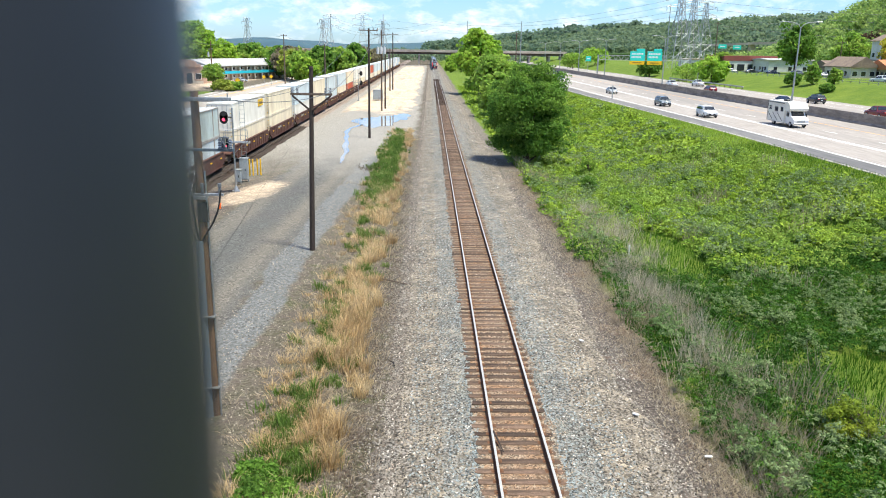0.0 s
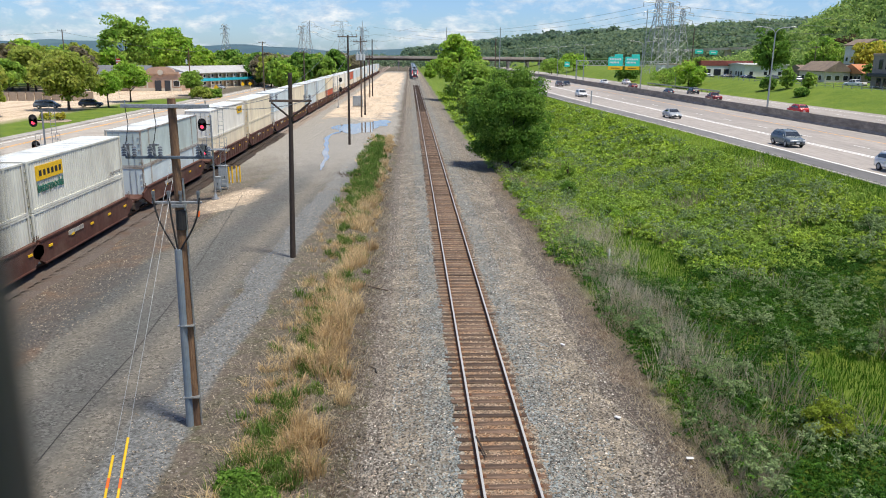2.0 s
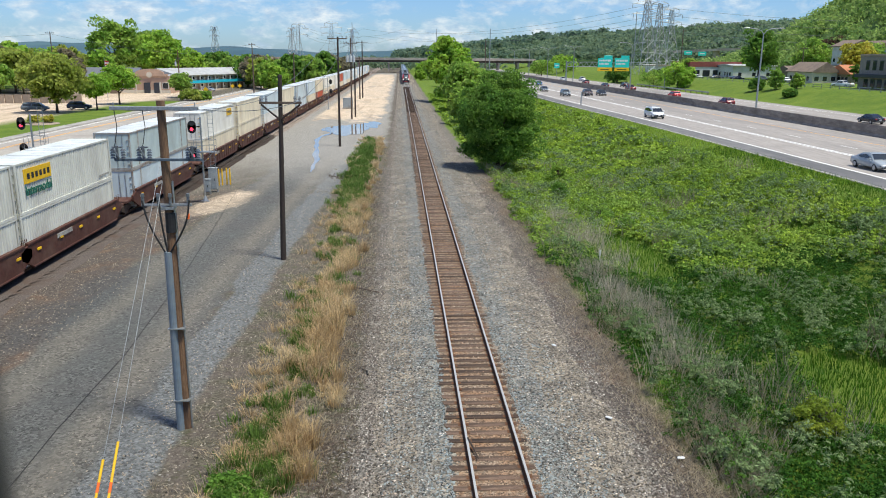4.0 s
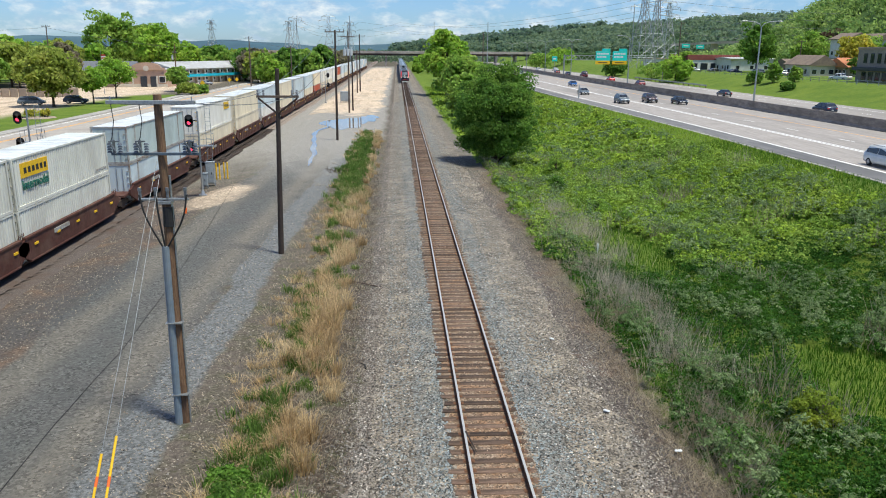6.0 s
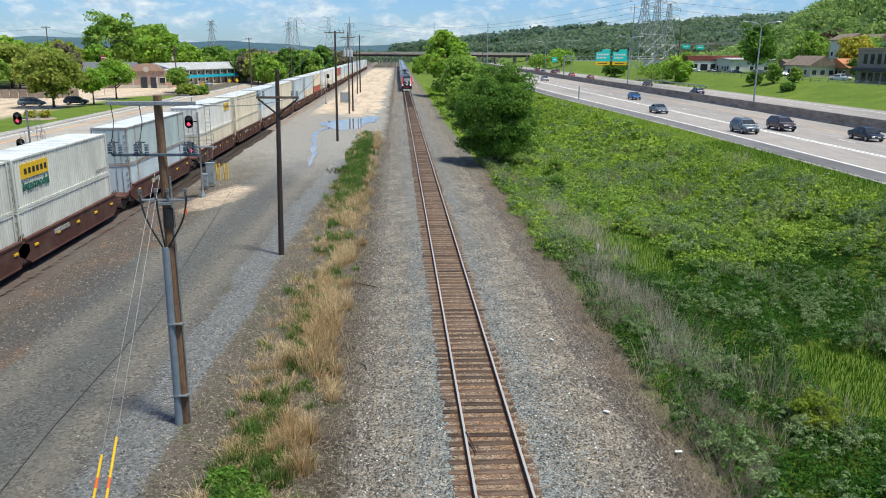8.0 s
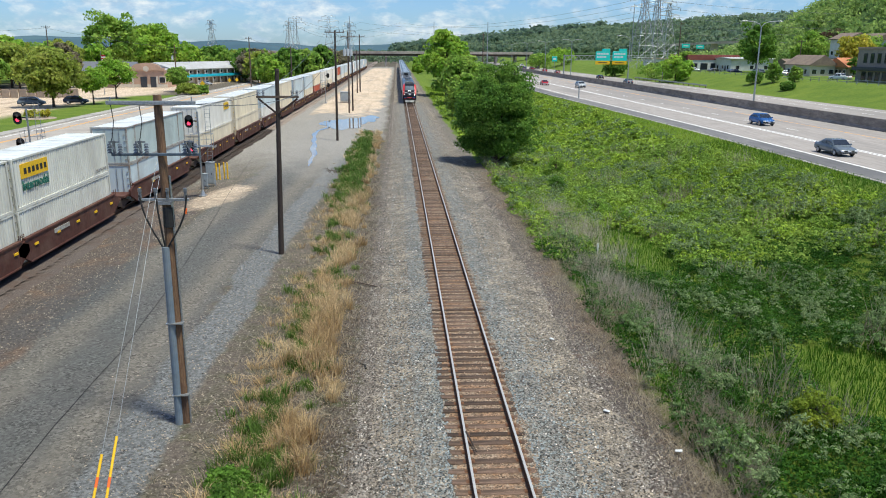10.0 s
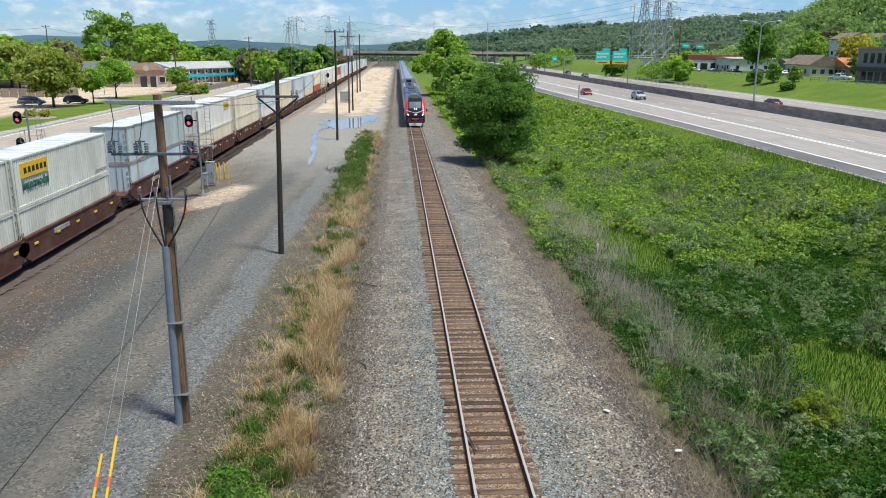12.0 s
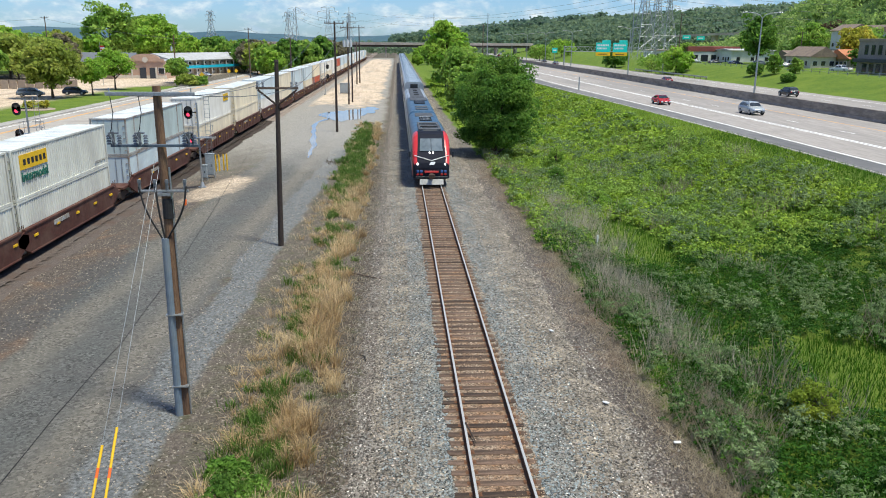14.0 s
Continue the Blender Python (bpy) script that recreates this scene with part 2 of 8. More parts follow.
def zones(x, y):
    """Shares of road grit, sand, lawn and rusty brown."""
    j = lumps(x, y, 0.55, 1.0) * 0.9 + lumps(x, y, 2.3, 3.0) * 0.45
    mid = drive_mid(y)
    road = (1 - smooth01(2.6, 4.1, np.abs(x - mid + 0.0) + 0.55 * j)) * (1 - smooth01(150, 175, y + 6 * j))
    track = 0.35 + 0.65 * np.abs(np.sin((x - mid) * 1.05 + 0.4 * lumps(x, y, 0.2)))
    sand = smooth01(132, 154, y + 9 * j) * smooth01(4.6, 7.2, -x + 1.1 * j) * (1 - smooth01(18.5, 21.0, -x + 0.7 * j)) * (1 - smooth01(500, 580, y))
    pile = 0.62 - 0.62 * smooth01(0.45, 1.15, np.hypot((x + 17.4) / 3.0, (y - 60.5 - 1.0 * (x + 17.4)) / 7.0) + 0.13 * j)
    sand = np.maximum(sand * (0.72 + 0.28 * j), pile)
    lawn = smooth01(5.5, 7.0, x + 0.5 * j + 0.9 * smooth01(70, 110, y)) + smooth01(57.6, 58.4, -x) * (1 - smooth01(67.5, 69, -x)) * smooth01(60, 70, y) * (1 - smooth01(196, 214, y))
    lawn = lawn + smooth01(120, 150, -x)
    rusty = smooth01(16.8, 18.6, -x + 0.6 * j) * (1 - smooth01(34, 36, -x)) * (1 - 0.85 * smooth01(50, 78, y + 5 * j)) + 0.8 * smooth01(3.6, 4.5, x + 0.4 * j) * (1 - smooth01(6.5, 8.0, x)) * (1 - 0.5 * smooth01(55, 80, y))
    lot = smooth01(67.5, 68.2, -x) * (1 - smooth01(118, 125, -x))
    return np.clip(np.stack([np.maximum(road * (0.55 + 0.45 * track), lot * 0.6), np.clip(np.maximum(sand, lot * 0.75), 0, 1), np.clip(lawn, 0, 1), np.clip(rusty, 0, 1)], -1), 0, 1)


def tones(x, y):
    """Shares of dry dust on the drive and of paler gravel, lightened as if sunlit, further up the yard."""
    j = lumps(x, y, 0.5, 6.0) * 0.6 + lumps(x, y, 1.7, 2.0) * 0.3
    mid = drive_mid(y)
    dust = (1 - smooth01(0.3, 1.5, np.abs(x - mid - 1.9 + 0.4 * j))) * (0.8 + 0.2 * np.sin((x - mid) * 4.2))
    dust = np.maximum(dust, 0.75 * (1 - smooth01(0.3, 1.3, np.abs(x - mid + 2.0 + 0.4 * j))))
    dust = dust * (1 - smooth01(85, 125, y))
    inner = 3.9 + 4.6 * (1 - smooth01(72, 108, y))
    pale = smooth01(60, 96, y + 9 * j) * smooth01(inner, inner + 1.5, -x + 0.8 * j) * (1 - smooth01(23.5, 25.5, -x + 0.8 * j)) * (1 - smooth01(540, 600, y))
    path = smooth01(58, 92, y + 6 * j) * smooth01(3.9, 4.6, x) * (1 - smooth01(6.4, 7.4, x + 0.4 * j)) * (1 - smooth01(540, 600, y))
    damp = (1 - smooth01(0.6, 1.2, np.hypot((x + 18.5) / 2.0, (y - 34 - 1.5 * (x + 18.5)) / 7.0) + 0.2 * j)) * 0.8
    crush = (1 - smooth01(0.5, 1.3, np.abs(x - mid - 3.9 - 0.5 * j))) * (1 - smooth01(105, 130, y))
    return np.clip(np.stack([dust, pale + 0.25 * path, damp, crush], -1), 0, 1)


def build_ground():
    xs = np.concatenate([[-6000, -3500, -2000, -1200, -800, -500, -350], np.arange(-260, -60, 8), np.arange(-60, -26, 1.0), np.arange(-26, 12, 0.42),
                         np.arange(12, 36, 0.75), np.arange(36, 82, 4.0), np.arange(82, 120, 2.0), np.arange(120, 260, 12), [300, 400, 600, 900, 1400, 2200, 3800, 6000]])
    ys = np.concatenate([[-1500, -700, -300, -120, -60, -30, -12], np.arange(8, 75, 0.5), np.arange(75, 160, 1.2), np.arange(160, 300, 4), np.arange(300, 640, 16),
                         [660, 750, 900, 1200, 1700, 2500, 3600, 5500, 8000]])
    X, Y = np.meshgrid(xs, ys)
    Z = ground_z(X, Y)
    nx, ny = len(xs), len(ys)
    V = np.stack([X, Y, Z], -1).reshape(-1, 3)
    i = (np.arange(ny - 1)[:, None] * nx + np.arange(nx - 1)[None]).ravel()
    F = np.stack([i, i + 1, i + 1 + nx, i + nx], -1)
    m = bpy.data.materials.new("ground")
    m.use_nodes = True
    n, l = m.node_tree.nodes, m.node_tree.links
    b = n["Principled BSDF"]
    b.inputs["Roughness"].default_value = 0.95
    b.inputs["Specular IOR Level"].default_value = 0.15
    pos = n.new("ShaderNodeNewGeometry").outputs["Position"]

    def grain(sc, det=6.0, ro=0.65):
        t = n.new("ShaderNodeTexNoise")
        t.inputs["Scale"].default_value, t.inputs["Detail"].default_value, t.inputs["Roughness"].default_value = sc, det, ro
        l.new(pos, t.inputs["Vector"])
        return t.outputs["Fac"]

    def stretch(v, a, z):
        r = n.new("ShaderNodeMapRange")
        r.inputs[1].default_value, r.inputs[2].default_value = a, z
        l.new(v, r.inputs[0])
        return r.outputs[0]

    def mix(f, a, z, mode="MIX"):
        x = n.new("ShaderNodeMix")
        x.data_type, x.blend_type = "RGBA", mode
        for slot, v in ((0, f), (6, a), (7, z)):
            if isinstance(v, (tuple, float, int)):
                x.inputs[slot].default_value = (*v, 1) if isinstance(v, tuple) else v
            else:
                l.new(v, x.inputs[slot])
        return x.outputs[2]

    fine, mids, big = grain(9, 8, 0.75), grain(1.4), grain(0.22)
    pebble = n.new("ShaderNodeTexVoronoi")
    pebble.inputs["Scale"].default_value = 13.0
    l.new(pos, pebble.inputs["Vector"])
    psep = n.new("ShaderNodeSeparateColor")
    l.new(pebble.outputs["Color"], psep.inputs[0])
    shade = n.new("ShaderNodeMapRange")
    shade.inputs[1].default_value, shade.inputs[2].default_value = 0.0, 1.0
    shade.inputs[3].default_value, shade.inputs[4].default_value = 0.5, 1.5
    l.new(psep.outputs[0], shade.inputs[0])
    att = n.new("ShaderNodeAttribute")
    att.attribute_name = "zone"
    sp = n.new("ShaderNodeSeparateColor")
    l.new(att.outputs["Color"], sp.inputs[0])

    def ragged(share):
        a = n.new("ShaderNodeMath")
        a.operation = "MULTIPLY_ADD"
        l.new(mids, a.inputs[0])
        a.inputs[1].default_value = 0.7
        l.new(share, a.inputs[2])
        return stretch(a.outputs[0], 0.65, 1.05)

    base = mix(stretch(fine, 0.35, 0.65), (0.062, 0.052, 0.044), (0.20, 0.168, 0.138))
    base = mix(stretch(mids, 0.42, 0.62), base, (0.115, 0.105, 0.075))
    base = mix(stretch(grain(0.8), 0.55, 0.7), base, (0.085, 0.095, 0.042))
    rusty = mix(stretch(fine, 0.35, 0.65), (0.045, 0.039, 0.036), (0.17, 0.142, 0.122))
    rusty = mix(stretch(grain(0.35, 4), 0.5, 0.62), rusty, (0.15, 0.105, 0.078))
    col = mix(ragged(att.outputs["Alpha"]), base, rusty)
    road = mix(stretch(fine, 0.33, 0.67), (0.069, 0.071, 0.068), (0.156, 0.158, 0.149))
    road = mix(stretch(big, 0.42, 0.62), road, (0.115, 0.112, 0.107))
    col = mix(ragged(sp.outputs[0]), col, road)
    ton = n.new("ShaderNodeAttribute")
    ton.attribute_name = "tone"
    st = n.new("ShaderNodeSeparateColor")
    l.new(ton.outputs["Color"], st.inputs[0])

    def part_of(v, k):
        a = n.new("ShaderNodeMath")
        a.operation = "MULTIPLY"
        l.new(v, a.inputs[0])
        a.inputs[1].default_value = k
        return a.outputs[0]

    col = mix(part_of(st.outputs[0], 0.72), col, mix(stretch(fine, 0.3, 0.7), (0.168, 0.15, 0.122), (0.228, 0.205, 0.17)))
    col = mix(ragged(ton.outputs["Alpha"]), col, mix(stretch(fine, 0.36, 0.66), (0.085, 0.088, 0.087), (0.24, 0.249, 0.248)))
    col = mix(part_of(st.outputs[2], 0.7), col, mix(stretch(fine, 0.3, 0.7), (0.055, 0.06, 0.063), (0.10, 0.105, 0.108)))
    # Paler gravel, its colour raised further to paint sun on the upper yard.
    col = mix(part_of(st.outputs[1], 0.85), col, mix(stretch(fine, 0.32, 0.68), (0.19, 0.183, 0.168), (0.43, 0.405, 0.365)))
    streak = n.new("ShaderNodeTexNoise")
    streak.inputs["Scale"].default_value, streak.inputs["Detail"].default_value = 1.0, 5.0
    mp = n.new("ShaderNodeMapping")
    mp.inputs["Scale"].default_value = (0.75, 0.05, 1)
    l.new(pos, mp.inputs["Vector"])
    l.new(mp.outputs[0], streak.inputs["Vector"])
    sand = mix(stretch(fine, 0.3, 0.7), (0.49, 0.385, 0.285), (0.69, 0.56, 0.42))
    sand = mix(stretch(big, 0.45, 0.75), sand, (0.46, 0.365, 0.265))
    sand = mix(stretch(streak.outputs["Fac"], 0.5, 0.7), sand, (0.40, 0.31, 0.225))
    col = mix(ragged(sp.outputs[1]), col, sand)
    speck = n.new("ShaderNodeVectorMath")
    speck.operation = "SCALE"
    l.new(col, speck.inputs[0])
    l.new(shade.outputs[0], speck.inputs["Scale"])
    col = mix(part_of(stretch(mids, 0.32, 0.6), 1.0), col, speck.outputs[0])
    lawn = mix(stretch(mids, 0.35, 0.65), (0.070, 0.127, 0.018), (0.123, 0.184, 0.025))
    lawn = mix(stretch(big, 0.4, 0.7), lawn, (0.150, 0.205, 0.030))
    col = mix(ragged(sp.outputs[2]), col, lawn)
    l.new(col, b.inputs["Base Color"])
    bn = n.new("ShaderNodeBump")
    bn.inputs["Strength"].default_value, bn.inputs["Distance"].default_value = 1.0, 0.06
    l.new(grain(13, 6, 0.8), bn.inputs["Height"])
    l.new(bn.outputs[0], b.inputs["Normal"])
    ob = soup("ground", V, F, m, smooth=True)
    a = ob.data.attributes.new("zone", "FLOAT_COLOR", "POINT")
    a.data.foreach_set("color", zones(V[:, 0], V[:, 1]).astype(np.float32).ravel())
    a = ob.data.attributes.new("tone", "FLOAT_COLOR", "POINT")
    a.data.foreach_set("color", tones(V[:, 0], V[:, 1]).astype(np.float32).ravel())
    tagged(ob, "gravel yard, sandy haul road, weedy field and mown grass banks", "ground", kind="structure")


build_ground()


# ---------------------------------------------------------------- ballast and track
def stones(name, pts, size, material, label):
    """Loose stones: squashed, turned wedges."""
    n = len(pts)
    rng = np.random.default_rng(len(pts))
    base = np.array([(1, 0, 0), (0, 1, 0), (-1, 0, 0), (0, -1, 0), (0, 0, 0.75)], dtype=float)
    a = rng.uniform(0, 6.28, n)
    s = size * rng.uniform(0.55, 1.35, (n, 1, 1)) * rng.uniform(0.55, 1.2, (n, 5, 1))
    v = base[None] * s
    c, d = np.cos(a)[:, None], np.sin(a)[:, None]
    x, y = v[..., 0] * c - v[..., 1] * d, v[..., 0] * d + v[..., 1] * c
    V = np.stack([x, y, v[..., 2] + 0.35 * x * rng.uniform(-1, 1, (n, 1))], -1) + pts[:, None]
    f = np.array([(0, 1, 4), (1, 2, 4), (2, 3, 4), (3, 0, 4)])
    F = (f[None] + 5 * np.arange(n)[:, None, None]).reshape(-1, 3)
    return tagged(soup(name, V.reshape(-1, 3), F, material), label, "gravel", kind="stuff")


BALLAST = mat("ballast stone", (0.212, 0.206, 0.186), (0.079, 0.075, 0.067), 20, 0.9, 0, 1.0, (0.259, 0.223, 0.173), 0.8, "World", detail=3, bumpscale=16, cells=15.0, spread=0.75)
STONE = mat("broken ballast stone", (0.52, 0.49, 0.45), (0.36, 0.33, 0.30), 3, 0.85, 0, 0, (0.40, 0.31, 0.24), 0.5, "World", island=0.65)
RUSTYBALLAST = mat("rust stained ballast", (0.14, 0.09, 0.058), (0.27, 0.215, 0.16), 14, 0.95, 0, 0.9, (0.21, 0.115, 0.06), 1.1, "World", bumpscale=16, cells=16.0, spread=0.6)


def bed_z(x):
    """Ballast section across the track; it covers the tie ends on one side."""
    return np.interp(x, [-5.4, -4.2, -1.9, -1.45, -1.2, -0.9, 0, 0.95, 1.12, 1.45, 1.9, 4.2, 5.4], [-0.56, -0.47, -0.27, -0.22, -0.225, -0.222, -0.222, -0.22, -0.18, -0.175, -0.24, -0.46, -0.56])


def bed_edge(x, y):
    """Uneven foot of the ballast."""
    return smooth01(2.9, 4.1, np.abs(x)) * (0.03 + 0.045 * lumps(x, y, 1.3, 3.0) + 0.016 * lumps(x, y, 3.1, 1.0))


def ballast_bed(name, cx, w, drop, material, label, y0, y1):
    ax = np.array([-w - 0.5, -w, -w + 0.3, -w + 0.7, -3.6, -3.0, -2.25, -1.9, -1.45, -1.2, -0.7, 0, 0.95, 1.12, 1.45, 1.9, 2.25, 3.0, 3.6, w - 0.7, w - 0.3, w, w + 0.5])
    ys = np.concatenate([np.arange(y0, 80, 0.5), np.arange(80, 120, 1.0), np.arange(120, y1, 8.0)])
    X, Y = np.meshgrid(ax, ys)
    edge = (np.abs(X) > w + 0.4)
    X = X + edge * np.sign(X) * 0.35 * lumps(X, Y, 0.8, 2.0)
    Z = bed_z(X) + drop + 0.008 * lumps(X, Y, 2.0)
    Z = Z - bed_edge(X, Y)
    Z = np.where(edge, -0.75 + drop, Z)
    V = np.stack([X + cx, Y, Z], -1).reshape(-1, 3)
    nx = len(ax)
    i = (np.arange(len(ys) - 1)[:, None] * nx + np.arange(nx - 1)[None]).ravel()
    ob = soup(name, V, np.stack([i, i + 1, i + 1 + nx, i + nx], -1), material)
    return tagged(ob, label, "ballast", kind="structure")


bed = ballast_bed("ballast", 0, 4.6, 0.0, BALLAST, "grey and tan crushed stone ballast bed", -60, 900)
bed.data.materials.append(mat("tan ballast bed", (0.216, 0.187, 0.147), (0.079, 0.066, 0.052), 20, 0.9, 0, 1.0, (0.287, 0.243, 0.182), 0.8, "World", detail=3, bumpscale=16, cells=15.0, spread=0.75))
bed.data.materials.append(mat("dirty ballast foot", (0.165, 0.135, 0.108), (0.068, 0.054, 0.043), 14, 0.95, 0, 1.0, (0.12, 0.095, 0.075), 1.1, "World", detail=4, bumpscale=16, cells=15.0, spread=0.6))
for p in bed.data.polygons:
    if abs(p.center.x) > 2.2:
        p.material_index = 2 if p.center.x < -3.55 else 1
# rust-stained strip between and beside the rails
bm = bmesh.new()
for i in range(190):
    y, yy = 6 + i * 1.5, 7.5 + i * 1.5
    w0 = [1.25 + 0.16 * math.sin(v * 1.7) + 0.1 * math.sin(v * 4.1) for v in (y, yy)]
    w1 = [1.0 + 0.16 * math.sin(v * 1.3 + 2) + 0.1 * math.sin(v * 3.7) for v in (y, yy)]
    bm.faces.new([bm.verts.new(p) for p in ((-w0[0], y, -0.212), (w1[0], y, -0.212), (w1[1], yy, -0.212), (-w0[1], yy, -0.212))])
tagged(mesh_object("ballast_stain", bm, RUSTYBALLAST), "rust-stained ballast between the rails", "ballast", kind="structure")
# Siding ballast: dark up to y = 62, paler brown beyond.
ballast_bed("ballast_siding", -24.55, 2.7, -0.55, mat("dark siding ballast", (0.055, 0.045, 0.04), (0.15, 0.122, 0.105), 16, 0.95, 0, 0.9, (0.09, 0.06, 0.045), 0.6, "World", bumpscale=16), "dark rusty ballast under the freight train", -60, 62)
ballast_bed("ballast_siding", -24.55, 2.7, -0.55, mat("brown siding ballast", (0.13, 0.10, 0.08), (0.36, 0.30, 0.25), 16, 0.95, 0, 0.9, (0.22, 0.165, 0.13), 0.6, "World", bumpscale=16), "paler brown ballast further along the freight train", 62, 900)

GREYSTONE = mat("blue-grey ballast stone", (0.188, 0.218, 0.223), (0.128, 0.150, 0.159), 3, 0.85, 0, 0, (0.163, 0.174, 0.163), 0.6, "World", island=0.9)
TANSTONE = mat("tan ballast stone", (0.190, 0.172, 0.148), (0.132, 0.116, 0.099), 3, 0.85, 0, 0, (0.158, 0.150, 0.137), 0.6, "World", island=0.9)
DULLSTONE = mat("dull yard gravel", (0.324, 0.290, 0.235), (0.206, 0.179, 0.143), 3, 0.9, 0, 0, (0.284, 0.222, 0.163), 0.5, "World", island=0.55)
RUSTSTONE = mat("rust-brown stone", (0.25, 0.17, 0.115), (0.165, 0.095, 0.056), 3, 0.9, 0, 0, (0.31, 0.25, 0.185), 1.5, "World", island=0.75)
rng = np.random.default_rng(7)


def bed_stones(name, n, pick, size, material, label):
    y = 12 + 165 * rng.random(n) ** 2.3
    x = pick(n) + 0.25 * lumps(y, y, 0.8)
    x = np.where(x < -3.0, -3.0 + (x + 3.0) * 0.62, x)
    stones(name, np.stack([x, y, np.maximum(bed_z(x) - bed_edge(x, y), ground_z(x, y)) + 0.006], -1), size, material, label)


side = lambda n: np.where(rng.random(n) < 0.5, -1, 1)
bed_stones("ballast_stones", 37000, lambda n: side(n) * (1.2 + 2.2 * rng.random(n) ** 1.7), 0.04, GREYSTONE, "loose blue-grey crushed stones on the track bed")
bed_stones("ballast_stones", 47000, lambda n: side(n) * (1.5 + 3.2 * rng.random(n) ** 0.7), 0.042, TANSTONE, "loose tan crushed stones on the track bed")
bed_stones("ballast_stones", 9000, lambda n: side(n) * (1.35 + 3.3 * rng.random(n) ** 0.8), 0.036, STONE, "pale broken stones on the track bed")
bed_stones("rusty_stones", 21000, lambda n: np.where(rng.random(n) < 0.75, rng.uniform(-1.15, 1.0, n), rng.normal(1.0, 0.22, n)), 0.036, RUSTSTONE, "rust-brown stones between the ties")
n = 36000
yy = 12 + 62 * rng.random(n) ** 1.5
xx = np.where(rng.random(n) < 0.8, rng.uniform(-24, -4.3, n), rng.uniform(4.5, 7.0, n))
k = np.abs(xx - drive_mid(yy) + 0.4 * lumps(xx, yy, 0.6)) > 3.0 + 0.8 * rng.normal(0, 1, n)
xx, yy = xx[k], yy[k]
stones("scattered_stones", np.stack([xx, yy, ground_z(xx, yy) + 0.004], -1), 0.034, DULLSTONE, "scattered dull gravel on the bare yard dirt")
n = 2600
yy = 12 + 45 * rng.random(n) ** 1.4
xx = np.where(rng.random(n) < 0.7, rng.uniform(-11, -4.3, n), rng.uniform(4.5, 6.6, n))
stones("scattered_stones", np.stack([xx, yy, ground_z(xx, yy) + 0.006], -1), 0.04, TANSTONE, "pale stones strayed from the ballast")
n = 15000
yy = 12 + 70 * rng.random(n) ** 1.5
xx = np.where(rng.random(n) < 0.72, -4.05 + rng.normal(0, 0.38, n), 4.75 + rng.normal(0, 0.4, n))
stones("scattered_stones", np.stack([xx, yy, np.maximum(bed_z(xx) - bed_edge(xx, yy), ground_z(xx, yy)) + 0.008], -1), 0.04, TANSTONE, "stones rolled down to the ballast's foot")


def rail_mesh(y0, y1):
    prof = [(-0.07, -0.185), (0.07, -0.185), (0.07, -0.172), (0.012, -0.15), (0.012, -0.05), (0.036, -0.04), (0.036, -0.006), (0.03, 0.0),
            (-0.03, 0.0), (-0.036, -0.006), (-0.036, -0.04), (-0.012, -0.05), (-0.012, -0.15), (-0.07, -0.172)]
    bm = loft(bmesh.new(), [[(x, y, z) for x, z in prof] for y in (y0, y1)])
    bm.faces.ensure_lookup_table()
    for f in bm.faces:
        if f.normal.z > 0.6 and f.calc_center_median().z > -0.02:
            f.material_index = 1
    return bm


def track(cx, drop, y0, y1, label, ties):
    t = thing("railway_track", label, "railway track", pose(cx, 0, drop))
    for s in (-1, 1):
        r = part("rail", rail_mesh(y0, y1), [RUST, RAILTOP], t, "rusty steel rail with a shiny worn head")
        r.location.x = s * 0.7525
    if not ties:
        return t
    shapes = []
    for k in range(6):
        bm = bmesh.new()
        box(bm, -1.3, -0.128, -0.40, 1.3, 0.128, -0.185, 0.016)
        for v in bm.verts:
            v.co.x += random.uniform(-0.05, 0.05)
            v.co.z += random.uniform(-0.012, 0.008)
            v.co.y += random.uniform(-0.015, 0.015)
        me = bpy.data.meshes.new("tie")
        bm.to_mesh(me)
        bm.free()
        me.materials.append(TIE)
        shapes.append(me)
    rest = bmesh.new()
    pbm = bmesh.new()
    for i in range(560):
        y = 8 + i * 0.53
        turn, off = random.uniform(-1.3, 1.3), random.uniform(-0.07, 0.07)
        if i < 290:
            o = new("tie", random.choice(shapes))
            o.parent = t
            o.matrix_basis = pose(off, y, random.uniform(-0.01, 0.006), 0, 0, turn)
        else:
            box(rest, -1.3 + off, y - 0.115, -0.4, 1.3 + off, y + 0.115, -0.187)
        if i < 120:
            for s in (-1, 1):
                box(pbm, s * 0.7525 - 0.17, y - 0.09, -0.19, s * 0.7525 + 0.17, y + 0.09, -0.178)
                for u in (-0.1, 0.1):
                    box(pbm, s * 0.7525 + u - 0.02, y - 0.05, -0.19, s * 0.7525 + u + 0.02, y - 0.015, -0.155)
    o = part("ties_beyond", rest, TIE, t)
    tagged(o, "weathered brown wooden ties", kind="stuff")
    tagged(part("tie_plate", pbm, RUST, t), "rusty steel tie plates and spikes", kind="stuff")
    return t


track(0, 0, -60, 900, "single railway track with rusty rails on weathered wooden ties", True)
track(-24.55, -0.6, -60, 900, "railway track under the standing freight train", False)

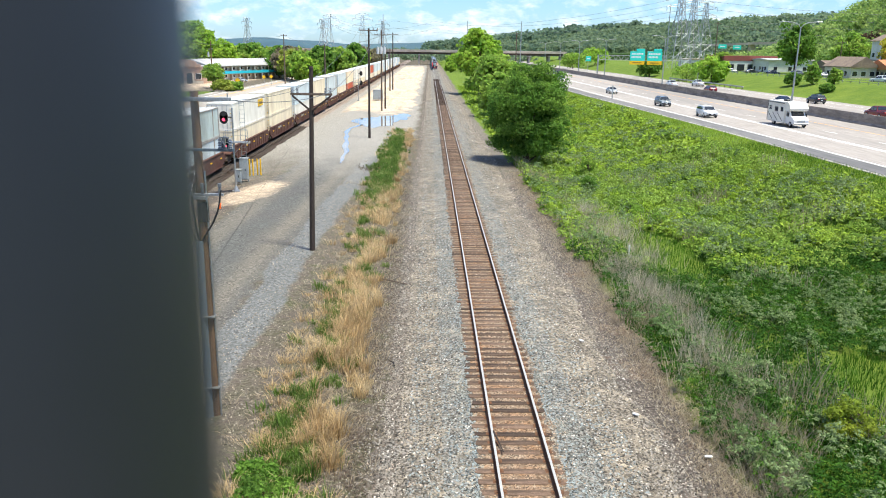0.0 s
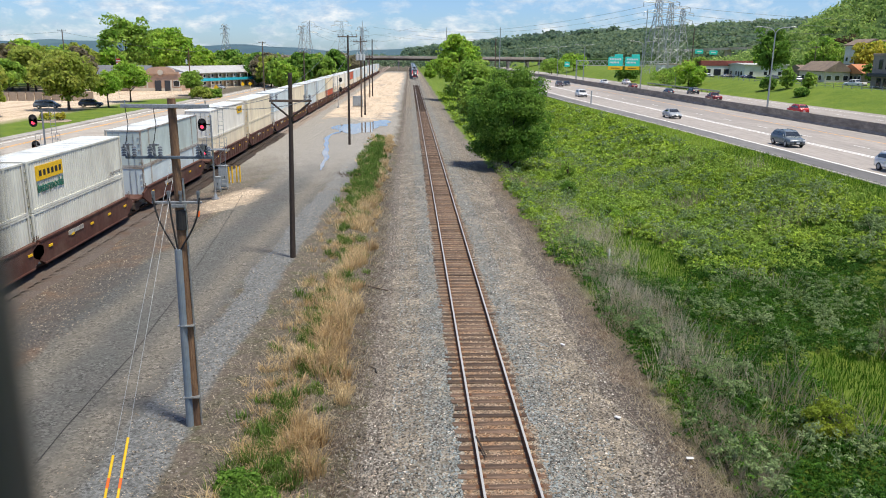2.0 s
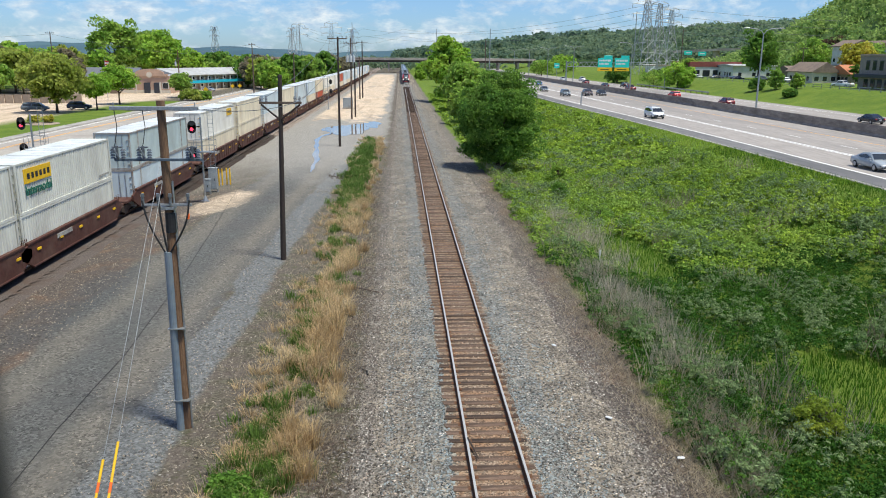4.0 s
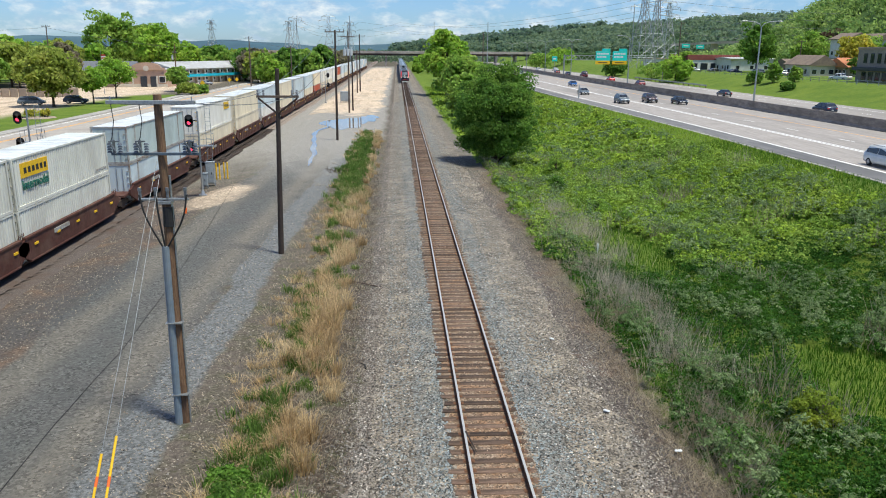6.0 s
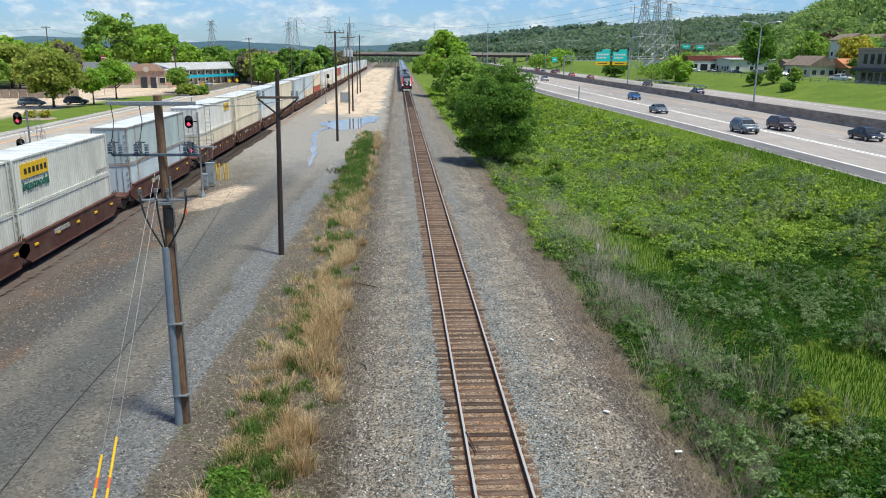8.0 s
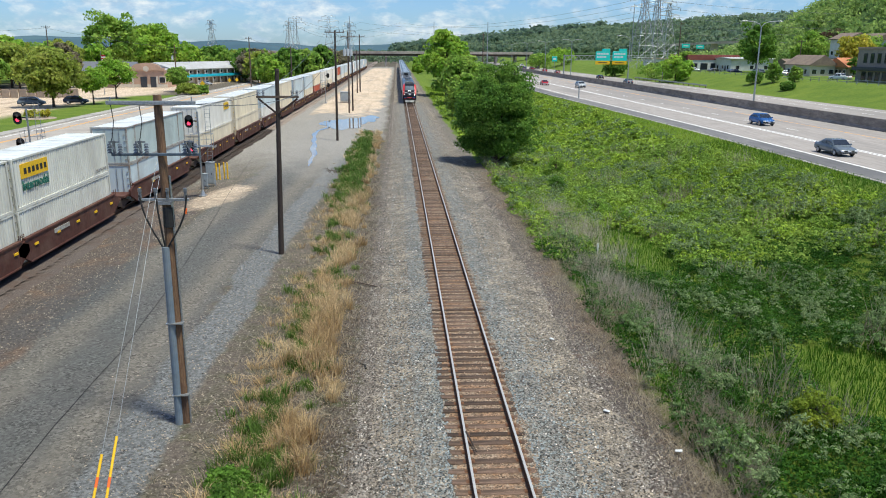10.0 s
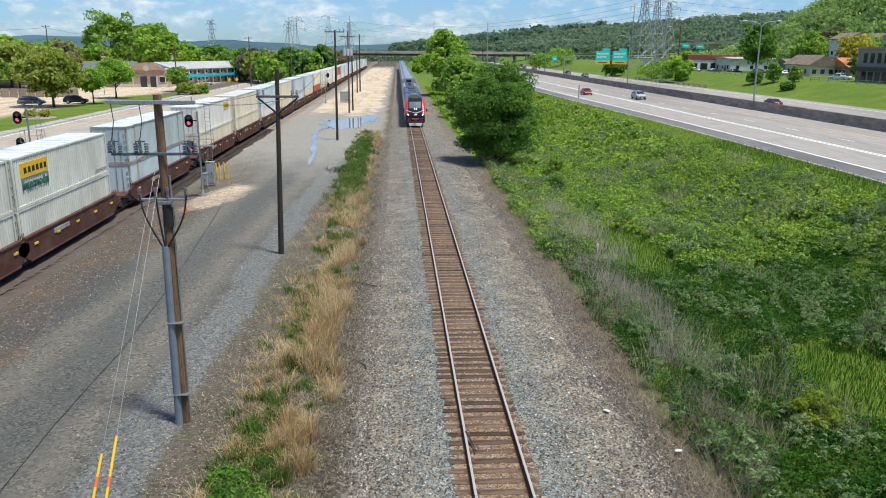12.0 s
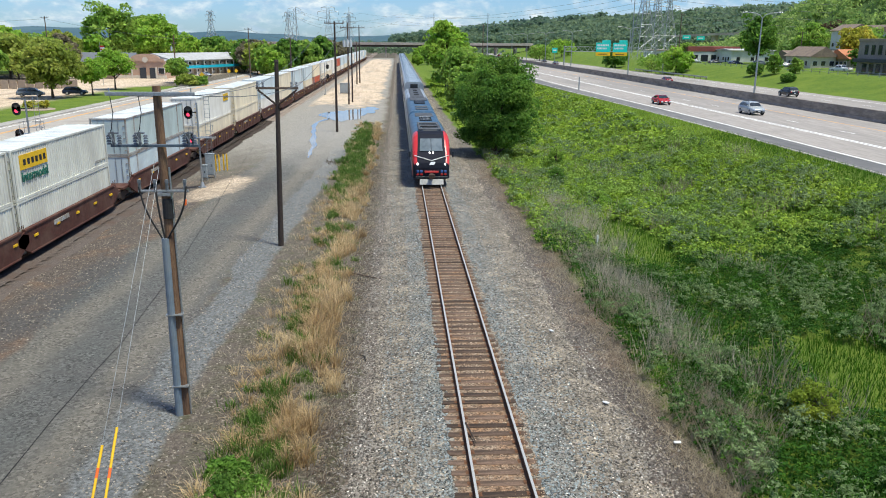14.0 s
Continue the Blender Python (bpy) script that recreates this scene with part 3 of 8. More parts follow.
# ---------------------------------------------------------------- highway
ASPHALT = mat("worn concrete pavement", (0.365, 0.33, 0.30), (0.28, 0.254, 0.232), 2.2, 0.85, 0, 0.15, (0.228, 0.21, 0.194), 0.12, "World", squeeze=(1, 0.12, 1))
DARKASPHALT = mat("dark shoulder asphalt", (0.135, 0.134, 0.136), (0.195, 0.19, 0.186), 2.5, 0.9, 0, 0.15, (0.105, 0.103, 0.105), 0.2, "World", squeeze=(1, 0.2, 1))
LINE = mat("worn white road paint", (0.85, 0.85, 0.83), (0.72, 0.71, 0.69), 5, 0.7, place="World")
YLINE = mat("worn yellow road paint", (0.75, 0.38, 0.09), (0.6, 0.33, 0.11), 5, 0.7, place="World")


def ribbon(name, left, right, z, ys, material, label, category, depth=0.0):
    """A strip between two edges given as functions of y."""
    bm = bmesh.new()
    rows = []
    for y in ys:
        rows.append([bm.verts.new((left(y), y, z)), bm.verts.new((right(y), y, z))])
    for a, b in zip(rows, rows[1:]):
        bm.faces.new((a[0], a[1], b[1], b[0]))
    if depth:
        r = bmesh.ops.extrude_face_region(bm, geom=bm.faces[:])
        bmesh.ops.translate(bm, vec=(0, 0, -depth), verts=[v for v in r["geom"] if isinstance(v, bmesh.types.BMVert)])
        bmesh.ops.recalc_face_normals(bm, faces=bm.faces[:])
    return tagged(mesh_object(name, bm, material), label, category, kind="structure")


HY = [-40] + list(range(20, 300, 10)) + list(range(300, 1000, 40))


def at(v):
    return lambda y: v


edge_x = lambda y: float(near_edge(y))
ribbon("road_shoulder", edge_x, lambda y: edge_x(y) + 2.6, HZ - 0.004, HY, DARKASPHALT, "dark asphalt shoulder beside the highway", "road", 0.25)
ribbon("road_kerb", lambda y: edge_x(y) - 0.45, edge_x, HZ - 0.02, HY, CONCRETE, "pale gravelly edge of the highway shoulder", "road", 0.25)
ribbon("road_highway_inbound", lambda y: edge_x(y) + 2.6, at(56.9), HZ, HY, ASPHALT, "worn grey concrete highway carriageway", "road", 0.3)
ribbon("road_highway_outbound", at(56.9), at(80.0), HZ - 0.002, HY, ASPHALT, "worn grey concrete highway carriageway beyond the barrier", "road", 0.3)
EDGE2 = lambda y: float(36.6 - 1.8 * smooth01(80, 190, y))
for nm, f in (("solid", EDGE2), ("gore", at(42.6)), ("gore", at(43.1))):
    ribbon("road_line_" + nm, f, lambda y, f=f: f(y) + (0.28 if f is EDGE2 else 0.24), HZ + 0.005, HY, LINE, "solid white lane line painted on the highway", "road marking")
ribbon("road_line_yellow", at(51.7), at(51.9), HZ + 0.005, HY, YLINE, "faded yellow edge line painted on the highway", "road marking")
ribbon("road_line_yellow", at(62.0), at(62.2), HZ + 0.005, HY, YLINE, "faded yellow edge line painted on the highway", "road marking")
ribbon("road_line_solid", at(76.6), at(76.8), HZ + 0.005, HY, LINE, "solid white edge line painted on the highway", "road marking")
for x in (46.9, 67.4, 71.8):
    bm = bmesh.new()
    for k in range(55):
        y = 18 + 12.2 * k
        bm.faces.new([bm.verts.new(p) for p in ((x, y, HZ + 0.005), (x + 0.15, y, HZ + 0.005), (x + 0.15, y + 3.2, HZ + 0.005), (x, y + 3.2, HZ + 0.005))])
    tagged(mesh_object("road_line_dashes", bm, LINE), "dashed white lane line painted on the highway", "road marking", kind="structure")

BARRIER = mat("stained barrier concrete", (0.33, 0.285, 0.24), (0.24, 0.205, 0.175), 1.6, 0.9, 0, 0.3, (0.17, 0.145, 0.125), 0.5, "World", squeeze=(1, 0.6, 2.5))
bar = thing("median_barrier", "stained brown-grey concrete median barrier", "barrier", kind="structure")
prof = [(-0.42, 0), (0.42, 0), (0.42, 0.08), (0.2, 0.35), (0.13, 1.45), (-0.13, 1.45), (-0.2, 0.35), (-0.42, 0.08)]
bm = loft(bmesh.new(), [[(x, 0.02, z) for x, z in prof], [(x, 6.08, z) for x, z in prof]])
seg = bpy.data.meshes.new("barrier_segment")
bm.to_mesh(seg)
bm.free()
seg.materials.append(BARRIER)
for k in range(100):
    o = new("barrier_segment", seg)
    o.parent = bar
    o.location = (57.4, 10 + 6.1 * k, HZ)

# ---------------------------------------------------------------- street beyond the freight train
STREET = mat("light street concrete", (0.42, 0.38, 0.33), (0.34, 0.31, 0.27), 2.0, 0.9, 0, 0.1, (0.3, 0.27, 0.24), 0.2, "World")
SY = list(range(-40, 200, 20)) + list(range(200, 500, 25))
ribbon("road_street", at(-56.2), at(-41.5), -0.38, SY, STREET, "pale concrete street beside the railway", "road", 0.2)
for x in (-52.9, -52.5):
    ribbon("road_line_orange", at(x), at(x + 0.22), -0.373, SY, YLINE, "orange-yellow centre line of the street", "road marking")
ribbon("road_line_street", at(-55.4), at(-55.2), -0.373, SY, LINE, "white edge line of the street", "road marking")
ribbon("road_sidewalk", at(-58.6), at(-56.8), -0.34, [60, 215], CONCRETE, "concrete sidewalk across the lawn strip", "pavement", 0.1)
ribbon("road_kerb_street", at(-56.55), at(-56.2), -0.27, SY, CONCRETE, "concrete kerb of the street", "kerb", 0.25)


# ---------------------------------------------------------------- standing freight train
TX, TZ = -24.42, -0.6
WELL = mat("rust-brown car paint", (0.095, 0.034, 0.024), (0.068, 0.027, 0.020), 4, 0.75, 0, 0.2, (0.117, 0.063, 0.045), 0.8)
TRUCK = mat("dirty truck steel", (0.05, 0.036, 0.028), (0.085, 0.06, 0.045), 8, 0.85, 0.2, 0.4)
WHEELST = mat("wheel steel", (0.11, 0.075, 0.055), (0.07, 0.05, 0.04), 10, 0.7, 0.5)
BOXCOL = {
    "white": mat("white container paint", (0.68, 0.68, 0.60), (0.61, 0.61, 0.54), 1.3, 0.6, 0, 0.0, (0.48, 0.47, 0.42), 0.5, squeeze=(1, 1, 0.4)),
    "cream": mat("cream container paint", (0.844, 0.743, 0.549), (0.752, 0.661, 0.488), 1.3, 0.6, 0, 0.0, (0.638, 0.543, 0.415), 0.5, squeeze=(1, 1, 0.4)),
    # Next two: lighter copies of white and grey that paint sunlight in.
    "bright": mat("sunlit white container paint", (0.84, 0.81, 0.73), (0.77, 0.74, 0.66), 1.3, 0.6, 0, 0.0, (0.66, 0.62, 0.54), 0.5, squeeze=(1, 1, 0.4)),
    "pale": mat("sunlit bluish grey container paint", (0.62, 0.70, 0.72), (0.56, 0.64, 0.66), 1.3, 0.6, 0, 0.0, (0.48, 0.53, 0.54), 0.5, squeeze=(1, 1, 0.4)),
    "grey": mat("pale grey container paint", (0.490, 0.573, 0.562), (0.422, 0.503, 0.497), 1.3, 0.6, 0, 0.0, (0.365, 0.409, 0.389), 0.5, squeeze=(1, 1, 0.4)),
    "blue": mat("blue-white container paint", (0.562, 0.648, 0.673), (0.497, 0.583, 0.612), 1.3, 0.6, 0, 0.0, (0.454, 0.497, 0.510), 0.5, squeeze=(1, 1, 0.4)),
    "red": mat("orange-red container paint", (0.62, 0.12, 0.05), (0.5, 0.09, 0.04), 1.3, 0.6, 0, 0.0, (0.35, 0.1, 0.06), 0.5, squeeze=(1, 1, 0.4)),
}
ROOFP = mat("weathered container roof", (0.70, 0.73, 0.74), (0.58, 0.61, 0.62), 0.9, 0.55, 0, 0, (0.48, 0.5, 0.5), 0.4)
SEAM = mat("container frame paint", (0.44, 0.44, 0.41), (0.33, 0.32, 0.3), 5, 0.6, 0, 0, (0.22, 0.16, 0.12), 1.0)
DOORY = mat("yellow door banding", (0.78, 0.55, 0.08), (0.6, 0.42, 0.08), 3, 0.6)


def container(y0, y1, z0, colour, label):
    """Corrugated box: side panels with vertical ribs, framed ends, corner posts, roof."""
    L, H, W = y1 - y0, 2.80, 2.58
    t = thing("shipping_container", label, "container", pose(TX, y0, z0), "stacked containers")
    bm = bmesh.new()
    pitch = 0.28 if y0 < 60 else 0.56
    k = int((L - 0.5) / pitch)
    for s in (-1, 1):
        pts = [(0.25, 0.0)]
        for i in range(k):
            y = 0.25 + i * pitch
            pts += [(y + 0.36 * pitch, 0.0), (y + 0.46 * pitch, -0.03), (y + 0.9 * pitch, -0.03), (y + pitch, 0.0)]
        pts.append((L - 0.25, 0))
        lo = [bm.verts.new((s * (W / 2 - 0.015 + d), y, 0.16)) for y, d in pts]
        hi = [bm.verts.new((s * (W / 2 - 0.015 + d), y, H - 0.1)) for y, d in pts]
        for a in range(len(pts) - 1):
            bm.faces.new((lo[a], lo[a + 1], hi[a + 1], hi[a]))
    bmesh.ops.recalc_face_normals(bm, faces=bm.faces[:])
    for y in (0.05, L - 0.05):
        box(bm, -W / 2 + 0.1, y - 0.02, 0.1, W / 2 - 0.1, y + 0.02, H - 0.08)
    part("wall", bm, BOXCOL[colour], t)
    bm = bmesh.new()
    for s in (-1, 1):
        for y in (0.08, L - 0.08, 1.98, L - 1.98) if L > 14 else (0.08, L - 0.08):
            box(bm, s * W / 2 - 0.07, y - 0.08, 0, s * W / 2 + 0.018, y + 0.08, H, 0.008)
        box(bm, s * W / 2 - 0.05, 0.16, 0.0, s * W / 2 + 0.012, L - 0.16, 0.16)
        box(bm, s * W / 2 - 0.05, 0.16, H - 0.1, s * W / 2 + 0.012, L - 0.16, H)
    for y in (0.05, L - 0.05):
        box(bm, -W / 2 + 0.07, y - 0.05, 0, W / 2 - 0.07, y + 0.05, 0.14)
        box(bm, -W / 2 + 0.07, y - 0.05, H - 0.12, W / 2 - 0.07, y + 0.05, H)
    part("corner_frame", bm, BOXCOL[colour] if colour in ("white", "cream", "bright", "pale") else SEAM, t)
    bm = bmesh.new()
    box(bm, -W / 2 + 0.02, 0.1, H - 0.07, W / 2 - 0.02, L - 0.1, H - 0.02)
    for i in range(int(L / 1.2)):
        box(bm, -W / 2 + 0.15, 0.6 + i * 1.2, H - 0.02, W / 2 - 0.15, 0.66 + i * 1.2, H - 0.008)
    part("roof", bm, ROOFP, t, "pale weathered roof sheet")
    bm = bmesh.new()
    for x in (-0.75, -0.3, 0.3, 0.75):
        rod(bm, (x, -0.02, 0.2), (x, -0.02, H - 0.2), 0.022, seg=6)
    part("door_bar", bm, STEEL, t)
    for i in range(5 if y0 < 200 else 0):
        for s in (-1, 1):
            bm = bmesh.new()
            box(bm, s * (W / 2 - 0.24), -0.03, 0.36 + i * 0.46, s * (W / 2 - 0.12), 0.02, 0.41 + i * 0.46)
            part("door_hinge", bm, DOORY if colour in ("cream", "bright") else SEAM, t)
    return t


def well_car(y0, y1, ribs=True):
    """Articulated well car: deep side sills with ribs, end platforms, trucks."""
    L = y1 - y0
    t = thing("well_car", "rust-brown intermodal well car with yellow reflectors", "railway car", pose(TX, y0, TZ), "well cars of the freight train")
    bm = bmesh.new()
    for s in (-1, 1):
        x0, x1 = sorted((s * 1.36, s * 1.5))
        box(bm, x0, 1.6, 0.36, x1, L - 1.6, 1.66, 0.02)
        box(bm, x0 - 0.03, 1.2, 1.62, x1 + 0.05, L - 1.2, 1.74, 0.015)
        box(bm, x0 - 0.03, 1.6, 0.30, x1 + 0.05, L - 1.6, 0.40, 0.015)
        for i in range(int((L - 3.5) / 1.15) if ribs else 0):
            y = 2.0 + i * 1.15
            box(bm, s * 1.49, y, 0.4, s * 1.55, y + 0.09, 1.63)
        # sloping ends of the sill
        for a, b in ((1.6, 0.4), (L - 1.6, L - 0.4)):
            vs = [bm.verts.new((s * 1.36, a, 0.38)), bm.verts.new((s * 1.36, b, 0.95)), bm.verts.new((s * 1.36, b, 1.35)), bm.verts.new((s * 1.36, a, 1.74))]
            ws = [bm.verts.new((s * 1.5, v.co.y, v.co.z)) for v in vs]
            bm.faces.new(vs), bm.faces.new(ws[::-1])
            for i in range(4):
                j = (i + 1) % 4
                bm.faces.new((vs[i], ws[i], ws[j], vs[j]))
    bmesh.ops.recalc_face_normals(bm, faces=bm.faces[:])
    part("side_sill", bm, WELL, t)
    bm = bmesh.new()
    box(bm, -1.36, 1.6, 0.36, 1.36, L - 1.6, 0.48)
    for a, b in ((-0.6, 1.55), (L - 1.55, L + 0.6)):
        box(bm, -1.3, a, 0.92, 1.3, b, 1.1, 0.02)
        box(bm, -0.3, a - 0.3, 0.6, 0.3, b + 0.3, 0.95)
    part("platform", bm, WELL, t)
    bm = bmesh.new()
    for y in (0.9, L - 0.9):
        for s in (-1, 1):
            x = s * 1.42
            rod(bm, (x, y - 0.2, 1.1), (x, y - 0.2, 2.0), 0.02, seg=5)
            rod(bm, (x, y + 0.2, 1.1), (x, y + 0.2, 2.0), 0.02, seg=5)
            for k in range(4):
                rod(bm, (x, y - 0.2, 1.2 + k * 0.22), (x, y + 0.2, 1.2 + k * 0.22), 0.014, seg=5)
    part("ladder", bm, WELL, t)
    for k in range(5):
        y = 2.2 + k * (L - 4.4) / 4
        part("reflector", boxes((1.5, y, 1.12, 1.558, y + 0.42, 1.24)), YELLOW, t, "small yellow reflector patch")
    for k in range(9):
        y = L * 0.30 + k * 0.24
        part("marking", boxes((1.5, y, 1.2, 1.556, y + 0.15, 1.45)), SEAM, t, "worn white stencilled bars")
    for y in (-0.2,):
        bm = bmesh.new()
        for s in (-1, 1):
            x = s * 1.0
            loft(bm, [[(x + d, y - 1.2, 0.42), (x + d, y - 0.5, 0.32), (x + d, y - 0.25, 0.14), (x + d, y + 0.25, 0.14), (x + d, y + 0.5, 0.32), (x + d, y + 1.2, 0.42),
                       (x + d, y + 1.15, 0.62), (x + d, y + 0.4, 0.76), (x + d, y - 0.4, 0.76), (x + d, y - 1.15, 0.62)] for d in (-0.07, 0.07)])
        box(bm, -1.0, y - 0.18, 0.42, 1.0, y + 0.18, 0.66)
        tr = part("truck", bm, TRUCK, t, "grimy cast-steel truck")
        for dy in (-0.89, 0.89):
            bm = bmesh.new()
            for s in (-1, 1):
                rod(bm, (s * 0.69, y + dy, 0.46), (s * 0.83, y + dy, 0.46), 0.46, seg=20)
            rod(bm, (-0.95, y + dy, 0.46), (0.95, y + dy, 0.46), 0.08)
            part("wheelset", bm, WHEELST, tr)
    return t


# y ranges of stacks: (start, end, upper colour, lower colour)
STACKS = [(6.0, 21.8, "white", "white"), (23.0, 39.2, "white", "white"), (39.6, 53.2, "white", "white"), (57.4, 73.4, "grey", "blue"), (78.6, 94.9, "white", "cream"), (97.2, 113.6, "cream", "cream"),
          (116.2, 132.4, "grey", "white"), (135.0, 151.0, "cream", "cream"), (154.0, 170.2, "blue", "grey"), (173.0, 189.2, "grey", "cream"),
          (192.0, 208.0, "cream", "red"), (211.0, 227.0, "white", "cream"), (230.0, 246.0, "white", "cream"), (249.0, 265.0, "white", "white"),
          (268.0, 284.0, "red", "cream"), (287.0, 303.0, "grey", "white"), (306.0, 322.0, "grey", "cream"), (325.0, 341.0, "white", "cream"), (344, 360, "grey", "grey"), (363, 379, "white", "grey"),
          (382, 398, "grey", "white"), (401, 417, "grey", "grey"), (420, 436, "white", "cream"), (439, 455, "grey", "grey"), (458, 474, "grey", "white"), (477, 493, "white", "grey"), (496, 512, "grey", "grey"), (515, 531, "grey", "cream")]
COLWORD = {"bright": "sunlit-bright white corrugated shipping container", "pale": "sunlit-bright bluish grey corrugated shipping container", "white": "white corrugated shipping container", "cream": "cream-white corrugated shipping container", "grey": "pale grey corrugated shipping container",
           "blue": "bluish white corrugated shipping container", "red": "orange-red corrugated shipping container"}
for i, (a, b, up, lo) in enumerate(STACKS):
    # Far stacks take the lighter paint copies, standing in for sun on them.
    if i > 3:
        up, lo = [{"white": "bright", "grey": "pale"}.get(c, c) for c in (up, lo)]
    well_car(a - 1.2, b + 1.2, i > 3)
    container(a, b, TZ + 0.4, lo, COLWORD[lo] + " sitting in a well car")
    c = container(a, b, TZ + 3.22, up, COLWORD[up] + " stacked on another")
    if i in (2, 4):
        W = 2.58 / 2
        p = part("sign_panel", boxes((W - 0.01, 0.9 if i == 2 else 12.4, 1.62, W + 0.03, 4.2 if i == 2 else 15.0, 2.42)), YELLOW, c, "yellow sign panel with black lettering bars")
        for k in range(6):
            y = (1.25 if i == 2 else 12.7) + k * (0.49 if i == 2 else 0.36)
            part("lettering", boxes((W, y, 1.84, W + 0.036, y + (0.3 if i == 2 else 0.2), 2.16)), DARKSTEEL, p, "plain dark bars of a company name")
        if i == 2:
            cu = bpy.data.curves.new("word", "FONT")
            cu.body, cu.size, cu.extrude, cu.space_character = "Intermodal", 0.72, 0.01, 1.02
            cu.offset = 0.018
            cu.materials.append(mat("green lettering", (0.02, 0.13, 0.09), (0.03, 0.16, 0.11), 5, 0.6))
            o = new("word", cu)
            o.parent = c
            o.matrix_basis = pose(W + 0.022, 0.92, 0.98, 90, 0, 90)
            tagged(o, "dark green word on the container side")
            for k, (ya, za, ln) in enumerate(((11.3, 0.42, 1.9),)):
                for q in range(int(ln / 0.19)):
                    part("lettering", boxes((W, ya + q * 0.19, za, W + 0.012, ya + q * 0.19 + 0.12, za + 0.14)), SEAM, c, "small grey stencilled bars")


# ---------------------------------------------------------------- passenger train
RED = mat("red locomotive paint", (0.60, 0.032, 0.036), (0.52, 0.028, 0.03), 2, 0.3, 0, 0, spec=0.6)
NAVY = mat("blue locomotive paint", (0.018, 0.075, 0.17), (0.022, 0.09, 0.2), 2, 0.3, 0, 0, spec=0.6)
NOSE = mat("black nose paint", (0.012, 0.014, 0.022), (0.016, 0.018, 0.028), 2, 0.65, 0, 0, spec=0.1)
ROOFG = mat("grey roof steel", (0.122, 0.130, 0.137), (0.083, 0.086, 0.094), 4, 0.6, 0.3, 0.2, (0.058, 0.058, 0.058), 0.8)
ROOFB = mat("blue roof paint", (0.033, 0.094, 0.179), (0.024, 0.070, 0.131), 3, 0.4, 0.1, 0.1, (0.094, 0.140, 0.188), 0.8)
SILVER = mat("stainless car body", (0.50, 0.53, 0.56), (0.40, 0.43, 0.46), 2, 0.4, 0.55, 0.05, (0.33, 0.35, 0.37), 0.5)
SILVERROOF = mat("dull silver roof", (0.360, 0.432, 0.504), (0.300, 0.360, 0.432), 2, 0.5, 0.3, 0.1, (0.240, 0.288, 0.336), 0.5)
STRIPE = mat("pale stripe paint", (0.7, 0.71, 0.72), (0.62, 0.63, 0.64), 3, 0.4)
# Mottled light base colour stands in for sky reflected in the panes.
WINDSHIELD = mat("windshield glass", (0.17, 0.20, 0.215), (0.09, 0.115, 0.13), 0.8, 0.04, spec=0.9)
BLUELENS = mat("blue marker lens", (0.03, 0.1, 0.3), (0.02, 0.08, 0.25), 6, 0.2, spec=0.8)


def body_ring(y, w, z0, zs, zt, rt):
    """Section of a rail vehicle: flat sides to zs, roof curve up to zt."""
    pts = [(-w, y, z0), (w, y, z0), (w, y, zs)]
    for k in range(1, 6):
        a = k / 6 * math.pi / 2
        pts.append((rt + (w - rt) * math.cos(a), y, zs + (zt - zs) * math.sin(a)))
    pts += [(rt * 0.6, y, zt), (-rt * 0.6, y, zt)]
    for k in range(5, 0, -1):
        a = k / 6 * math.pi / 2
        pts.append((-rt - (w - rt) * math.cos(a), y, zs + (zt - zs) * math.sin(a)))
    pts.append((-w, y, zs))
    return pts


def rail_truck(parent, y, wheels=(-1.3, 1.3)):
    bm = bmesh.new()
    for s in (-1, 1):
        box(bm, s * 1.12 - 0.08, y - 1.9, 0.42, s * 1.12 + 0.08, y + 1.9, 0.68, 0.03)
    box(bm, -1.1, y - 0.25, 0.4, 1.1, y + 0.25, 0.7)
    tr = part("truck", bm, TRUCK, parent)
    for dy in wheels:
        bm = bmesh.new()
        for s in (-1, 1):
            rod(bm, (s * 0.69, y + dy, 0.48), (s * 0.83, y + dy, 0.48), 0.48, seg=20)
        rod(bm, (-1, y + dy, 0.48), (1, y + dy, 0.48), 0.09)
        part("wheelset", bm, WHEELST, tr)


def slab(bm, quad, off):
    """A thin plate on four corners, pushed out by off along its normal."""
    q = [Vector(p) for p in quad]
    nrm = (q[1] - q[0]).cross(q[3] - q[0]).normalized()
    a = [bm.verts.new(p - nrm * 0.02) for p in q]
    b = [bm.verts.new(p + nrm * off) for p in q]
    bm.faces.new(a[::-1]), bm.faces.new(b)
    for i in range(4):
        j = (i + 1) % 4
        bm.faces.new((a[i], a[j], b[j], b[i]))
    return bm


